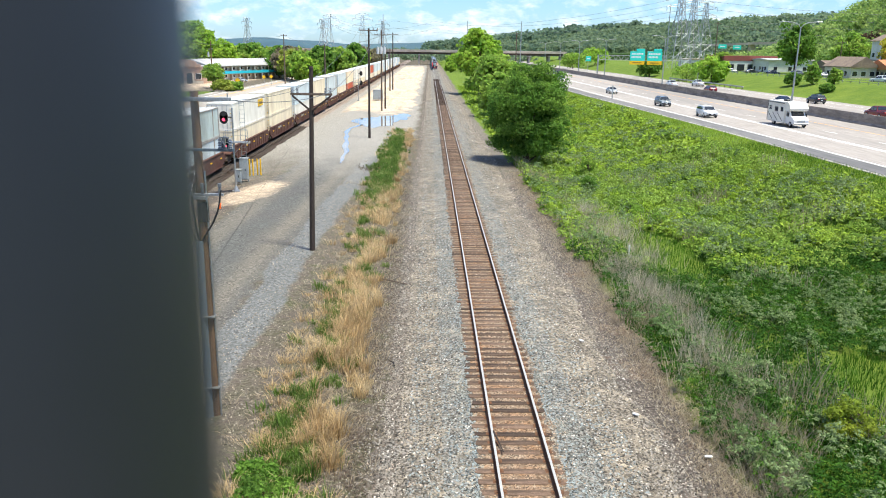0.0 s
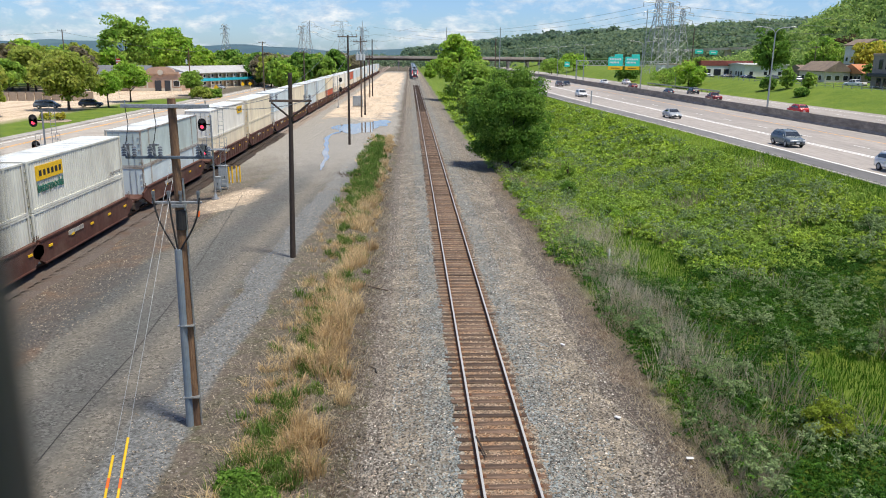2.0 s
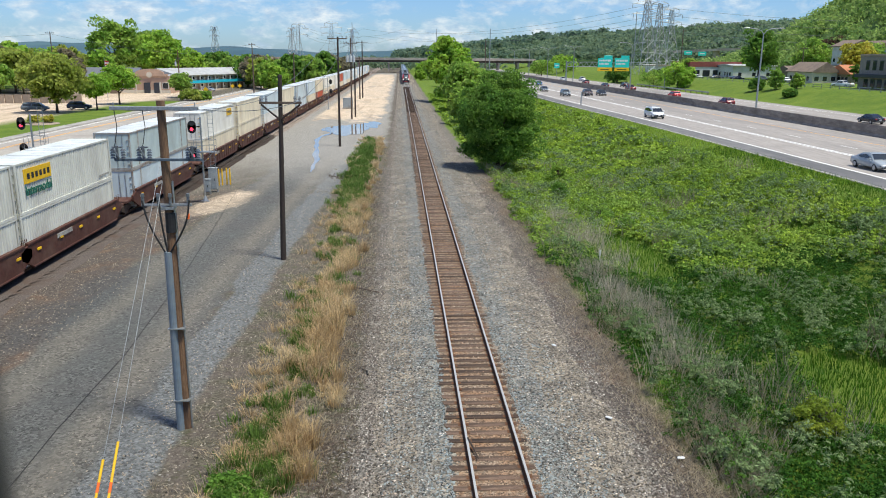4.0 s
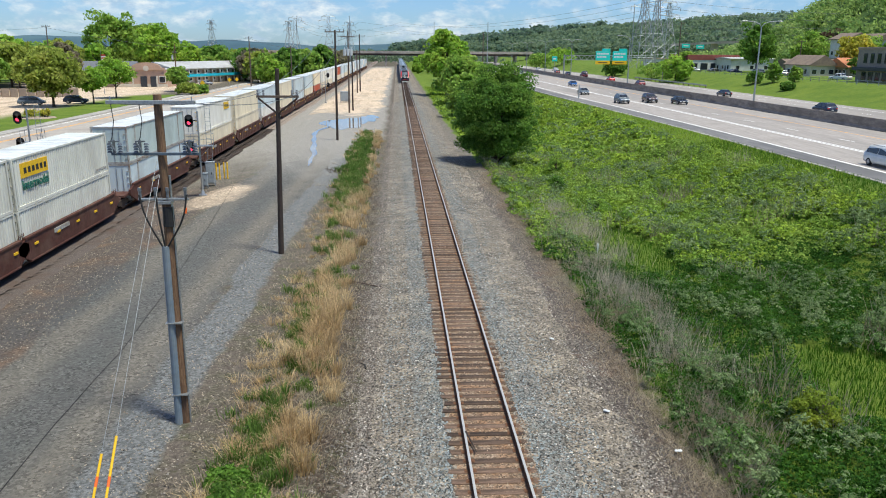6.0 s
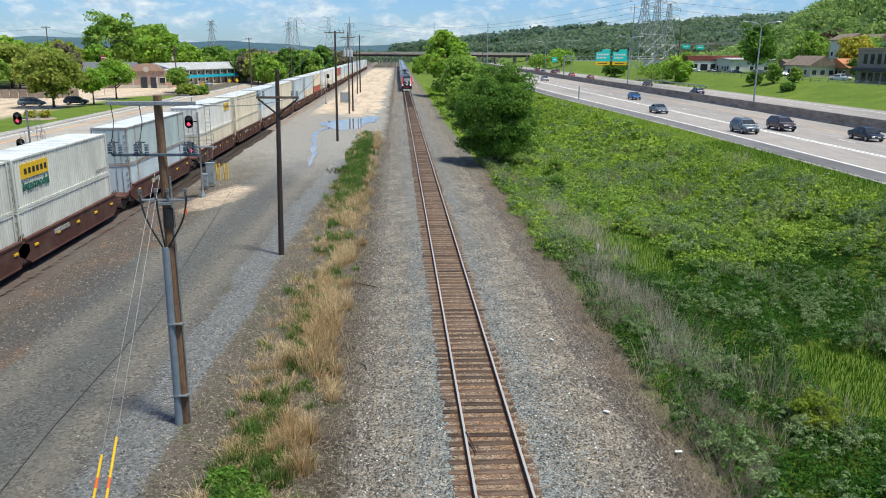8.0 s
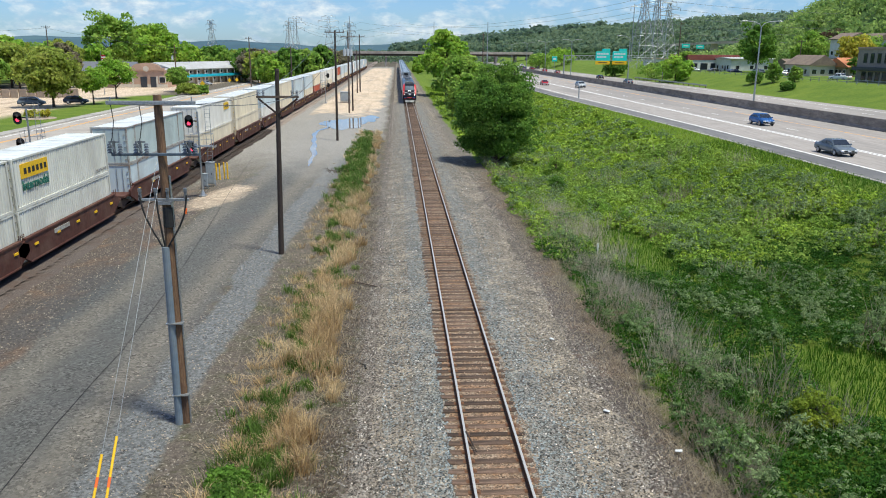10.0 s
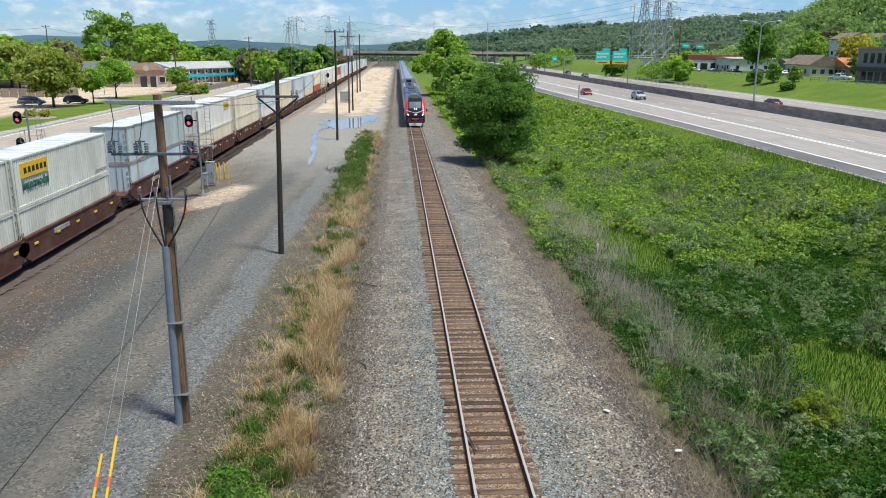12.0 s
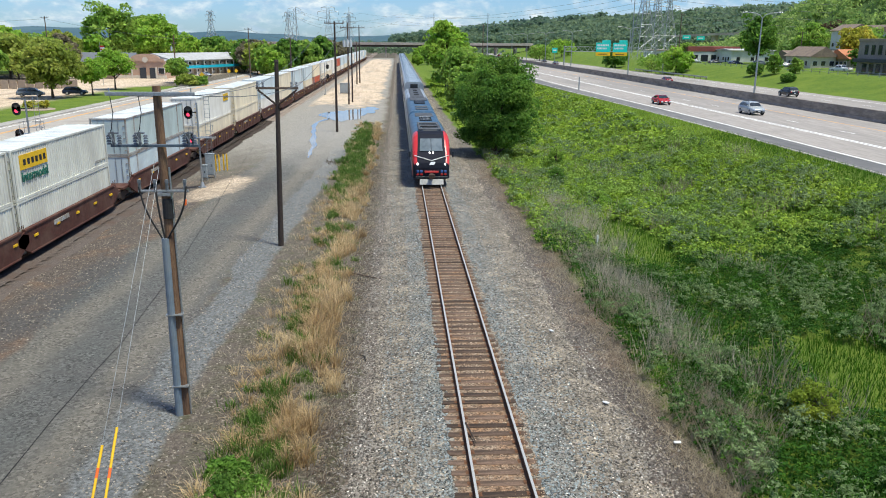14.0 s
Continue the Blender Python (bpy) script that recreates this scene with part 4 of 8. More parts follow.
def locomotive():
    """Nose at y = 0, body towards +y; the nose slopes back from the buffer beam."""
    t = thing("locomotive", "red, navy and grey passenger diesel locomotive with lit headlights", "locomotive")
    bm = bmesh.new()
    rings = []
    # y, half width, bottom, shoulder, top, roof flat
    for y, w, z0, zs, zt, rt in ((0.0, 1.30, 0.62, 1.25, 1.42, 1.0), (0.1, 1.40, 0.55, 1.55, 1.80, 1.05), (0.35, 1.45, 0.5, 1.8, 2.12, 1.05), (0.7, 1.48, 0.5, 2.15, 2.55, 1.0),
                                 (1.15, 1.5, 0.5, 2.6, 3.05, 0.95), (1.6, 1.51, 0.5, 2.95, 3.5, 0.92), (2.1, 1.52, 0.5, 3.2, 3.85, 0.9), (2.6, 1.52, 0.5, 3.3, 3.98, 0.9), (3.3, 1.52, 0.5, 3.35, 4.02, 0.9)):
        rings.append(body_ring(y, w, z0, zs, zt, rt))
    loft(bm, rings)
    for f in bm.faces:
        c = f.calc_center_median()
        front = c.y < 3.2
        if c.z < 1.62 and c.y < 1.0:
            f.material_index = 1
        elif abs(c.x) < 0.9 and front and c.y > 0.05:
            f.material_index = 1
        elif c.y < 0.05:
            f.material_index = 1
    part("cab", bm, [RED, NOSE], t, "red cab shell with a black front mask", smooth=False)
    bm = loft(bmesh.new(), [body_ring(y, 1.52, 0.62, 3.3, 3.98, 0.9) for y in (3.3, 11.5)])
    part("engine_hood", bm, [ROOFB], t, "deep blue hood section")
    bm = loft(bmesh.new(), [body_ring(y, 1.52, 0.62, 3.2, 3.86, 0.9) for y in (11.5, 21.6)])
    part("rear_body", bm, [ROOFB], t, "blue rear hood section")
    bm = bmesh.new()
    for s in (-1, 1):
        box(bm, s * 1.50, 3.3, 0.75, s * 1.535, 21.5, 2.9)
    part("side_panel", bm, SILVER, t, "grey-silver side panels")
    bm = bmesh.new()
    for s in (-1, 1):
        box(bm, s * 1.51, 3.2, 1.5, s * 1.545, 14.0, 2.5)
    part("side_band", bm, NAVY, t, "navy band along the side")
    # windshield, two panes lying on the sloped front
    for x0, x1 in ((-0.92, -0.02), (0.02, 0.92)):
        part("windshield", slab(bmesh.new(), [(x0, 0.76, 2.62), (x1, 0.76, 2.62), (x1 * 0.96, 1.62, 3.52), (x0 * 0.96, 1.62, 3.52)], 0.05), WINDSHIELD, t, "sloping windshield pane")
    # white chevron below the windshield
    bm = bmesh.new()
    for s in (-1, 1):
        q = [(0.0, 0.19, 1.91), (s * 1.38, 0.50, 2.30), (s * 1.39, 0.53, 2.33), (0.0, 0.22, 1.945)]
        slab(bm, q if s > 0 else q[::-1], 0.06)
    bmesh.ops.recalc_face_normals(bm, faces=bm.faces[:])
    part("chevron", bm, STRIPE, t, "thin pale chevron stripe")
    part("emblem", slab(bmesh.new(), [(-0.2, 0.06, 1.62), (0.22, 0.06, 1.62), (0.32, 0.16, 1.84), (-0.05, 0.16, 1.84)], 0.05), STRIPE, t, "pale slanted emblem shape")
    for s in (-1, 1):
        bm = bmesh.new()
        rod(bm, (s * 1.1, -0.0, 1.70), (s * 1.1, 0.3, 1.74), 0.07, seg=16)
        part("headlight", bm, LAMPON, t, "lit round headlight")
        bm = bmesh.new()
        rod(bm, (s * 0.14, 0.62, 2.5), (s * 0.14, 0.9, 2.6), 0.05, seg=12)
        part("upper_headlight", bm, LAMPON, t, "lit round headlight under the windshield")
        for k, m in ((0, BLUELENS), (1, BLUELENS)):
            part("marker_light", boxes((s * 0.72 + s * k * 0.28, -0.06, 1.02, s * 0.72 + s * (k * 0.28 + 0.2), 0.1, 1.22), bevel=0.02), m, t)
            part("tail_light", boxes((s * 0.72 + s * k * 0.28, -0.06, 0.80, s * 0.72 + s * (k * 0.28 + 0.2), 0.1, 0.94), bevel=0.02), LAMPR, t)
        bm = rods((((s * 1.5), 0.9, 2.3), (s * 1.72, 0.8, 2.35), 0.02))
        box(bm, s * 1.66, 0.74, 2.15, s * 1.82, 0.82, 2.6, 0.01)
        part("side_mirror", bm, DARKSTEEL, t)
        part("side_window", boxes((s * 1.505, 1.9, 2.3, s * 1.53, 2.7, 2.95)), GLASS, t)
    part("red_bar", boxes((-0.55, -0.1, 1.0, 0.55, 0.05, 1.16), bevel=0.02), RED, t, "red bar above the coupler")
    part("buffer_beam", boxes((-1.3, -0.05, 0.5, 1.3, 0.3, 0.72), bevel=0.03), DARKSTEEL, t)
    bm = boxes((-0.14, -0.75, 0.68, 0.14, 0.1, 0.98), (-0.24, -0.85, 0.66, 0.24, -0.6, 1.0), bevel=0.03)
    part("coupler", bm, TRUCK, t, "rusty knuckle coupler")
    bm = loft(bmesh.new(), [[(x, -0.42 + 0.12 * abs(x), 0.1), (x, -0.5 + 0.12 * abs(x), 0.12), (x, -0.3 + 0.12 * abs(x), 0.5), (x, -0.2 + 0.12 * abs(x), 0.5)] for x in (-0.95, -0.5, 0, 0.5, 0.95)])
    part("pilot_plow", bm, mat("pale grey plow paint", (0.42, 0.42, 0.4), (0.32, 0.32, 0.3), 6, 0.7), t, "grey steel pilot plow")
    bm = boxes((-0.95, 3.7, 3.98, 0.95, 4.3, 4.12), (-0.95, 6.0, 3.98, 0.95, 6.5, 4.12), (-0.95, 8.4, 3.98, 0.95, 9.2, 4.12), (-0.95, 4.3, 3.98, -0.75, 8.4, 4.1), (0.75, 4.3, 3.98, 0.95, 8.4, 4.1), (-0.6, 3.0, 4.0, 0.6, 3.3, 4.07), bevel=0.03)
    for k in range(5):
        box(bm, -0.6, 4.5 + k * 0.75, 3.98, 0.6, 4.72 + k * 0.75, 4.06)
    part("roof_vent", bm, ROOFG, t, "louvred roof vents")
    for y in (13.0, 15.2):
        bm = bmesh.new()
        rod(bm, (0, y, 3.8), (0, y, 4.0), 0.62, 0.58, seg=24)
        fan = part("roof_fan", bm, DARKSTEEL, t, "round cooling fan on the roof")
        bm = bmesh.new()
        for k in range(6):
            a = k * math.pi / 3
            rod(bm, (0, y, 4.01), (0.55 * math.cos(a), y + 0.55 * math.sin(a), 4.01), 0.03, seg=5)
        part("fan_blade", bm, STEEL, fan)
    part("roof_hatch", boxes((-0.9, 17.4, 3.8, 0.9, 20.6, 3.93), bevel=0.04), ROOFG, t)
    part("fuel_tank", boxes((-1.35, 8.0, 0.25, 1.35, 13.0, 0.9), bevel=0.1), DARKSTEEL, t)
    rail_truck(t, 4.2)
    rail_truck(t, 17.6)
    return t


def coach():
    """Two-level passenger car, front end at y = 0."""
    t = thing("passenger_car", "silver two-level passenger railway car with a blue band", "railway car", group="passenger cars")
    L = 25.4
    part("body", loft(bmesh.new(), [body_ring(y, 1.54, 0.55, 4.3, 4.88, 1.0) for y in (0, L)]), SILVER, t)
    bm = loft(bmesh.new(), [[(-1.46, y, 4.56), (1.46, y, 4.56), (1.2, y, 4.86), (0.6, y, 4.93), (-0.6, y, 4.93), (-1.2, y, 4.86)] for y in (0.15, L - 0.15)])
    part("roof", bm, SILVERROOF, t, "dull blue-grey silver roof")
    bm = bmesh.new()
    for k in range(12):
        box(bm, -1.22, 1.2 + 2.05 * k, 4.9, 1.22, 1.26 + 2.05 * k, 4.945)
    part("roof_rib", bm, SILVERROOF, t)
    for s in (-1, 1):
        part("stripe", boxes((s * 1.53, 0.2, 2.55, s * 1.55, L - 0.2, 3.0)), NAVY, t, "blue band")
        part("stripe_thin", boxes((s * 1.53, 0.2, 3.04, s * 1.55, L - 0.2, 3.12)), RED, t, "thin red line")
        for z in (1.5, 3.35):
            for k in range(11):
                part("window", boxes((s * 1.535, 2.0 + 2.0 * k, z, s * 1.552, 3.4 + 2.0 * k, z + 0.6)), GLASS, t)
    part("gangway", boxes((-0.6, -0.35, 2.9, 0.6, 0.02, 4.6), bevel=0.04), DARKSTEEL, t, "black rubber gangway")
    rail_truck(t, 4.2)
    rail_truck(t, L - 4.2)
    return t


def second_engine():
    """Trailing diesel unit, front end at y = 0."""
    t = thing("locomotive", "blue-roofed trailing diesel locomotive behind the lead unit", "locomotive")
    part("body", loft(bmesh.new(), [body_ring(y, w, 0.62, 3.2, zt, 0.9) for y, w, zt in ((0, 1.4, 3.7), (0.4, 1.52, 3.95), (20.6, 1.52, 3.95), (21.0, 1.4, 3.7))]), ROOFB, t, "deep blue hood")
    for s in (-1, 1):
        part("side_panel", boxes((s * 1.5, 0.5, 0.75, s * 1.535, 20.5, 2.9)), SILVER, t, "grey-silver side panels")
        part("side_band", boxes((s * 1.51, 0.5, 1.5, s * 1.545, 20.5, 2.5)), NAVY, t, "navy band along the side")
    for y in (2.0, 5.0):
        part("roof_vent", boxes((-0.7, y, 3.94, 0.7, y + 1.2, 4.04), bevel=0.03), ROOFG, t, "grey roof vent")
    for y in (10.5, 12.2, 13.9):
        bm = bmesh.new()
        rod(bm, (0, y, 3.9), (0, y, 4.06), 0.7, 0.66, seg=20)
        part("roof_fan", bm, DARKSTEEL, t, "round dark cooling fan on the roof")
    part("roof_hatch", boxes((-1.1, 15.6, 3.94, 1.1, 20.2, 4.02), bevel=0.03), ROOFG, t, "grey roof hatch")
    part("fuel_tank", boxes((-1.35, 8.0, 0.25, 1.35, 13.0, 0.9), bevel=0.1), DARKSTEEL, t)
    rail_truck(t, 3.6)
    rail_truck(t, 17.4)
    return t


def baggage_car():
    """Low single-level car, front end at y = 0."""
    t = thing("baggage_car", "silver single-level baggage car with a dark grey roof", "railway car")
    L = 20.0
    part("body", loft(bmesh.new(), [body_ring(y, 1.53, 0.6, 3.3, 3.9, 0.95) for y in (0, L)]), SILVER, t)
    bm = loft(bmesh.new(), [[(-1.48, y, 3.45), (1.48, y, 3.45), (1.28, y, 3.8), (0.6, y, 3.97), (-0.6, y, 3.97), (-1.28, y, 3.8)] for y in (0.1, L - 0.1)])
    part("roof", bm, ROOFG, t, "dark grey roof")
    for y in (3.5, 8.5, 13.5):
        part("roof_vent", boxes((-0.32, y, 3.93, 0.32, y + 1.6, 4.1), bevel=0.05), DARKSTEEL, t, "dark roof vent")
    for s in (-1, 1):
        part("stripe", boxes((s * 1.525, 0.2, 2.3, s * 1.545, L - 0.2, 2.75)), NAVY, t, "blue band")
        for y in (4.0, 14.0):
            part("door", boxes((s * 1.525, y, 1.0, s * 1.55, y + 2.2, 3.0), bevel=0.01), STEEL, t, "wide sliding door")
    rail_truck(t, 3.4)
    rail_truck(t, L - 3.4)
    return t


LOCO = locomotive()
FOLLOW = [(second_engine(), 22.4), (baggage_car(), 44.2)]
CARS = [coach()]
for k in range(11):
    CARS.append(copy_thing(CARS[0], Matrix()))


# ---------------------------------------------------------------- poles and signals
PORCELAIN = mat("grey porcelain", (0.135, 0.149, 0.162), (0.090, 0.099, 0.112), 8, 0.3, spec=0.6)
PIPE = mat("blue-grey riser pipe", (0.21, 0.27, 0.33), (0.17, 0.22, 0.27), 4, 0.45, 0.2, 0.1, (0.25, 0.28, 0.3), 0.7)
CABLE = mat("black cable", (0.02, 0.02, 0.022), (0.03, 0.03, 0.03), 9, 0.6)
LINEWIRE = mat("aluminium line wire", (0.16, 0.17, 0.18), (0.12, 0.13, 0.14), 9, 0.6, 0.3)


def insulator(parent, x, y, z):
    bm = bmesh.new()
    for k in range(4):
        rod(bm, (x, y, z + k * 0.075), (x, y, z + k * 0.075 + 0.055), 0.075, 0.045, seg=10)
    part("insulator", bm, PORCELAIN, parent)


def riser_pole():
    t = thing("utility_pole", "weathered wooden utility pole with cable riser and steel crossarms", "utility pole", pose(-9.63, 21.0, -0.5))
    part("pole", rods(((0.02, 0, -0.3), (-0.01, 0, 10.35), 0.165, 0.12), seg=14), WOOD, t)
    part("riser_pipe", rods(((-0.14, -0.13, -0.2), (-0.10, -0.12, 5.85), 0.125, 0.115), seg=14), PIPE, t, "blue-grey cable riser pipe")
    part("conduit", rods(((0.2, -0.05, -0.2), (0.17, -0.05, 8.0), 0.032), seg=8), STEEL, t)
    part("cable_wrap", rods(((0.035, -0.01, 6.45), (0.04, -0.01, 7.05), 0.175, 0.165), seg=14), CABLE, t, "black wrap round the pole")
    for z in (3.4, 1.0):
        part("strap", boxes((-0.27, -0.27, z, 0.23, 0.0, z + 0.03)), STEEL, t)
    a = part("crossarm", boxes((-1.42, -0.2, 10.08, 1.10, -0.10, 10.19), bevel=0.01), STEEL, t, "pale galvanised top crossarm")
    for x in (-1.3, 1.0):
        part("arm_pin", rods(((x, -0.15, 10.15), (x, -0.15, 10.3), 0.02)), STEEL, a)
    a = part("crossarm", boxes((-1.40, -0.21, 8.61, 1.12, -0.13, 8.69), bevel=0.01), mat("slate painted steel", (0.10, 0.135, 0.17), (0.07, 0.095, 0.12), 8, 0.5), t, "blue-grey equipment crossarm")
    for x in (-1.3, -0.55, 0.85):
        bm = boxes((x - 0.13, -0.24, 9.00, x + 0.15, -0.18, 9.04), (x - 0.02, -0.27, 8.66, x + 0.04, -0.2, 9.06))
        rod(bm, (x - 0.1, -0.28, 9.02), (x + 0.07, -0.28, 8.71), 0.026, 0.026, seg=8)
        part("fuse_cutout", bm, PORCELAIN, a, "grey fuse cutout")
        insulator(t, x + 0.16, -0.17, 8.69)
        insulator(t, x - 0.14, -0.17, 8.69)
    a = part("bracket", boxes((-0.75, -0.2, 7.27, 0.72, -0.13, 7.34), (-0.2, -0.2, 7.15, 0.2, 0.1, 7.25), bevel=0.008), STEEL, t)
    for x in (-0.7, -0.25, 0.1, 0.62):
        bm = bmesh.new()
        rod(bm, (x, -0.17, 7.34), (x, -0.17, 7.55), 0.05, 0.04, seg=10)
        rod(bm, (x, -0.17, 7.55), (x, -0.17, 7.65), 0.06, 0.05, seg=10)
        part("surge_arrester", bm, PORCELAIN, a)
    for x0, x1 in ((-0.72, -0.16), (-0.24, -0.1), (0.66, -0.04)):
        cu = bpy.data.curves.new("cable", "CURVE")
        cu.dimensions, cu.bevel_depth, cu.bevel_resolution = "3D", 0.028, 2
        sp = cu.splines.new("BEZIER")
        sp.bezier_points.add(2)
        for b, p in zip(sp.bezier_points, ((x0, -0.2, 7.45), (x0 * 0.8, -0.22, 6.8), (x1, -0.14, 5.8))):
            b.co = p
            b.handle_left_type = b.handle_right_type = "AUTO"
        cu.materials.append(CABLE)
        o = new("cable", cu)
        o.parent = t
        tagged(o, "black terminated cable")
    part("cable_band", rods(((0.62, -0.2, 7.05), (0.60, -0.21, 6.88), 0.034)), ORANGE, t, "red cable band")
    for x0 in (-1.3, -0.5):
        bm = bmesh.new()
        pts = [(x0, -0.15, 10.1), (x0 + 0.06, -0.2, 9.6), (x0 - 0.02, -0.22, 9.15), (x0 - 0.1, -0.22, 8.95)]
        for p, q in zip(pts, pts[1:]):
            rod(bm, p, q, 0.012, seg=5)
        part("jumper", bm, CABLE, t)
    return t


riser_pole()
for k, (x, y) in enumerate(((-10.26, 14.3), (-9.93, 14.3))):
    top = Vector((-9.72, 20.85, 8.1 - 0.6 * k))
    foot = Vector((x, y, -0.5))
    wire("guy_wire", [top, foot], 0.0075, STEEL, "steel guy wire anchoring the utility pole")
    g = thing("guy_marker", "yellow plastic guy wire guard with an orange band", "guy guard")
    way = (top - foot).normalized()
    part("tube", rods((foot + way * 0.15, foot + way * (2.75 - 0.45 * (1 - k)), 0.035), seg=8), YELLOW, g)
    part("band", rods((foot + way * 1.5, foot + way * 1.75, 0.038), seg=8), ORANGE, g, "orange reflective band")
bm = bmesh.new()
rod(bm, (-10.1, 14.3, -0.55), (-10.1, 14.3, -0.3), 0.1, seg=10)
tagged(mesh_object("guy_anchor", bm, STEEL), "steel guy anchor set in the gravel", "anchor")


def braced_pole():
    t = thing("utility_pole", "black creosoted utility pole with a V-braced crossarm", "utility pole", pose(-9.6, 42.1, -0.5))
    part("pole", rods(((0, 0, -0.3), (0.24, 0, 10.5), 0.17, 0.11), seg=12), DARKWOOD, t)
    part("pole_cap", rods(((0.24, 0, 10.5), (0.24, 0, 10.62), 0.13, 0.1), seg=12), DARKWOOD, t)
    part("crossarm", boxes((-0.95, -0.16, 9.02, 1.4, -0.06, 9.15), bevel=0.01), GREYWOOD, t, "grey wooden crossarm")
    for s, x in ((-1, -0.85), (1, 1.32)):
        part("brace", rods(((0.2 + s * 0.08, -0.12, 8.2), (x, -0.12, 9.0), 0.055), seg=6), DARKWOOD, t)
        insulator(t, x - 0.02, -0.1, 9.16)
        insulator(t, x - 0.3 * s, -0.1, 9.16)
    return t


braced_pole()


def plain_pole(x, y, h, arms, wood, label, cans=0, r=0.17, z=-0.5):
    t = thing("utility_pole", label, "utility pole", pose(x, y, z))
    part("pole", rods(((0, 0, -0.3), (0.05, 0, h), r, r * 0.65), seg=10), wood, t)
    for za, w in arms:
        part("crossarm", boxes((-w, -0.16, h - za, w, -0.05, h - za + 0.12), bevel=0.01), GREYWOOD, t)
        for k in (-1, -0.55, 0.55, 1):
            insulator(t, k * (w - 0.08), -0.1, h - za + 0.12)
    for k in range(cans):
        bm = bmesh.new()
        rod(bm, (-0.62 + 0.62 * k, -0.4, h - 4.4), (-0.62 + 0.62 * k, -0.4, h - 3.2), 0.26, seg=14)
        rod(bm, (-0.62 + 0.62 * k, -0.4, h - 3.2), (-0.62 + 0.62 * k, -0.4, h - 2.9), 0.06, seg=8)
        part("transformer", bm, mat("pale transformer paint", (0.55, 0.57, 0.58), (0.48, 0.5, 0.51), 5, 0.5), t, "pale grey transformer can")
    return t


plain_pole(-10.7, 101.0, 14.1, [(0.3, 1.25)], DARKWOOD, "tall dark wooden utility pole with one crossarm")
plain_pole(-11.9, 147.6, 15.0, [(1.0, 1.3)], GREYWOOD, "brown wooden utility pole carrying three transformers", 3)
plain_pole(-11.5, 152.5, 11.0, [], DARKWOOD, "short dark wooden utility pole beside a taller one")
plain_pole(-13.4, 225.0, 16.0, [(0.6, 1.6)], DARKWOOD, "dark wooden utility pole beside the sandy haul road", r=0.2)
plain_pole(-13.9, 218.8, 11.5, [(0.4, 1.0)], GREYWOOD, "grey wooden utility pole beside the sandy haul road", r=0.2)
plain_pole(-30.2, 205, 12.5, [(0.5, 1.1)], GREYWOOD, "grey wooden utility pole behind the freight train", r=0.2)
plain_pole(-49.0, 250, 15.5, [(0.5, 1.1)], GREYWOOD, "grey wooden utility pole along the street", r=0.22)
plain_pole(-65.5, 226, 13.0, [(2.5, 0.6)], WOOD, "brown wooden utility pole beside the motel", 1, r=0.2)
plain_pole(-104.0, 235, 18.0, [(0.5, 1.2)], GREYWOOD, "grey wooden utility pole among the trees", r=0.2)
plain_pole(41.0, 400, 20.0, [(0.8, 1.0)], GREYWOOD, "pale wooden utility pole near the overpass", r=0.3, z=0)
plain_pole(103, 290, 18.5, [(0.6, 1.3)], GREYWOOD, "tall wooden utility pole on the grass bank", r=0.25, z=3.6)
plain_pole(97, 285, 8.5, [], STEEL, "slim steel pole on the grass bank", r=0.2, z=3.4)
plain_pole(138, 267, 11.0, [(0.6, 1.3)], GREYWOOD, "leaning wooden utility pole behind the houses", r=0.22, z=4.6)
plain_pole(112.5, 178.0, 15, [(0.6, 1.3)], GREYWOOD, "wooden utility pole beside the office building", r=0.22, z=4.2)

WIRES = [((-10.7, 101, 13.4), (-11.9, 147.6, 13.7)), ((-11.9, 147.6, 13.7), (-13.4, 225, 15.0)), ((-8.2, 42, 8.75), (-9.5, 101, 13.4)), ((-10.4, 42, 8.75), (-11.9, 101, 13.4)),
         ((-8.65, 20.9, 9.6), (-8.2, 42, 8.75)), ((-11.05, 20.9, 9.6), (-10.4, 42, 8.75)), ((-13.4, 225, 15), (-14, 420, 14)),
         ((-11.9, 147.6, 13.4), (-30.2, 205, 11.6)), ((-30.2, 205, 11.6), (-49, 250, 14.6)), ((-49, 250, 14.6), (-65.5, 226, 11.5)), ((-65.5, 226, 11.5), (-104, 235, 16.8)), ((-104, 235, 16.8), (-180, 260, 16))]
for a, b in WIRES:
    wire("power_line", [a, b], 0.014 if a[1] < 60 else 0.03, LINEWIRE, "sagging overhead power line between poles", sag=(Vector(b) - Vector(a)).length * 0.012)
# long transmission spans across the valley
for k in range(4):
    wire("transmission_line", [(-75, 573, 33 - 5 * (k % 2)), (-30 + 30 * (k // 2), 590, 31 - 5 * (k % 2)), (101 + 5 * k, 330, 33 - 4 * (k % 2))], 0.05, LINEWIRE, "long sagging transmission line over the valley", sag=7.0)
for k in range(5):
    wire("transmission_line", [(101, 330, 21 + 3.0 * k), (240, 300, 14 + 3.2 * k)], 0.055, LINEWIRE, "long sagging transmission line over the hillside", sag=3.0)


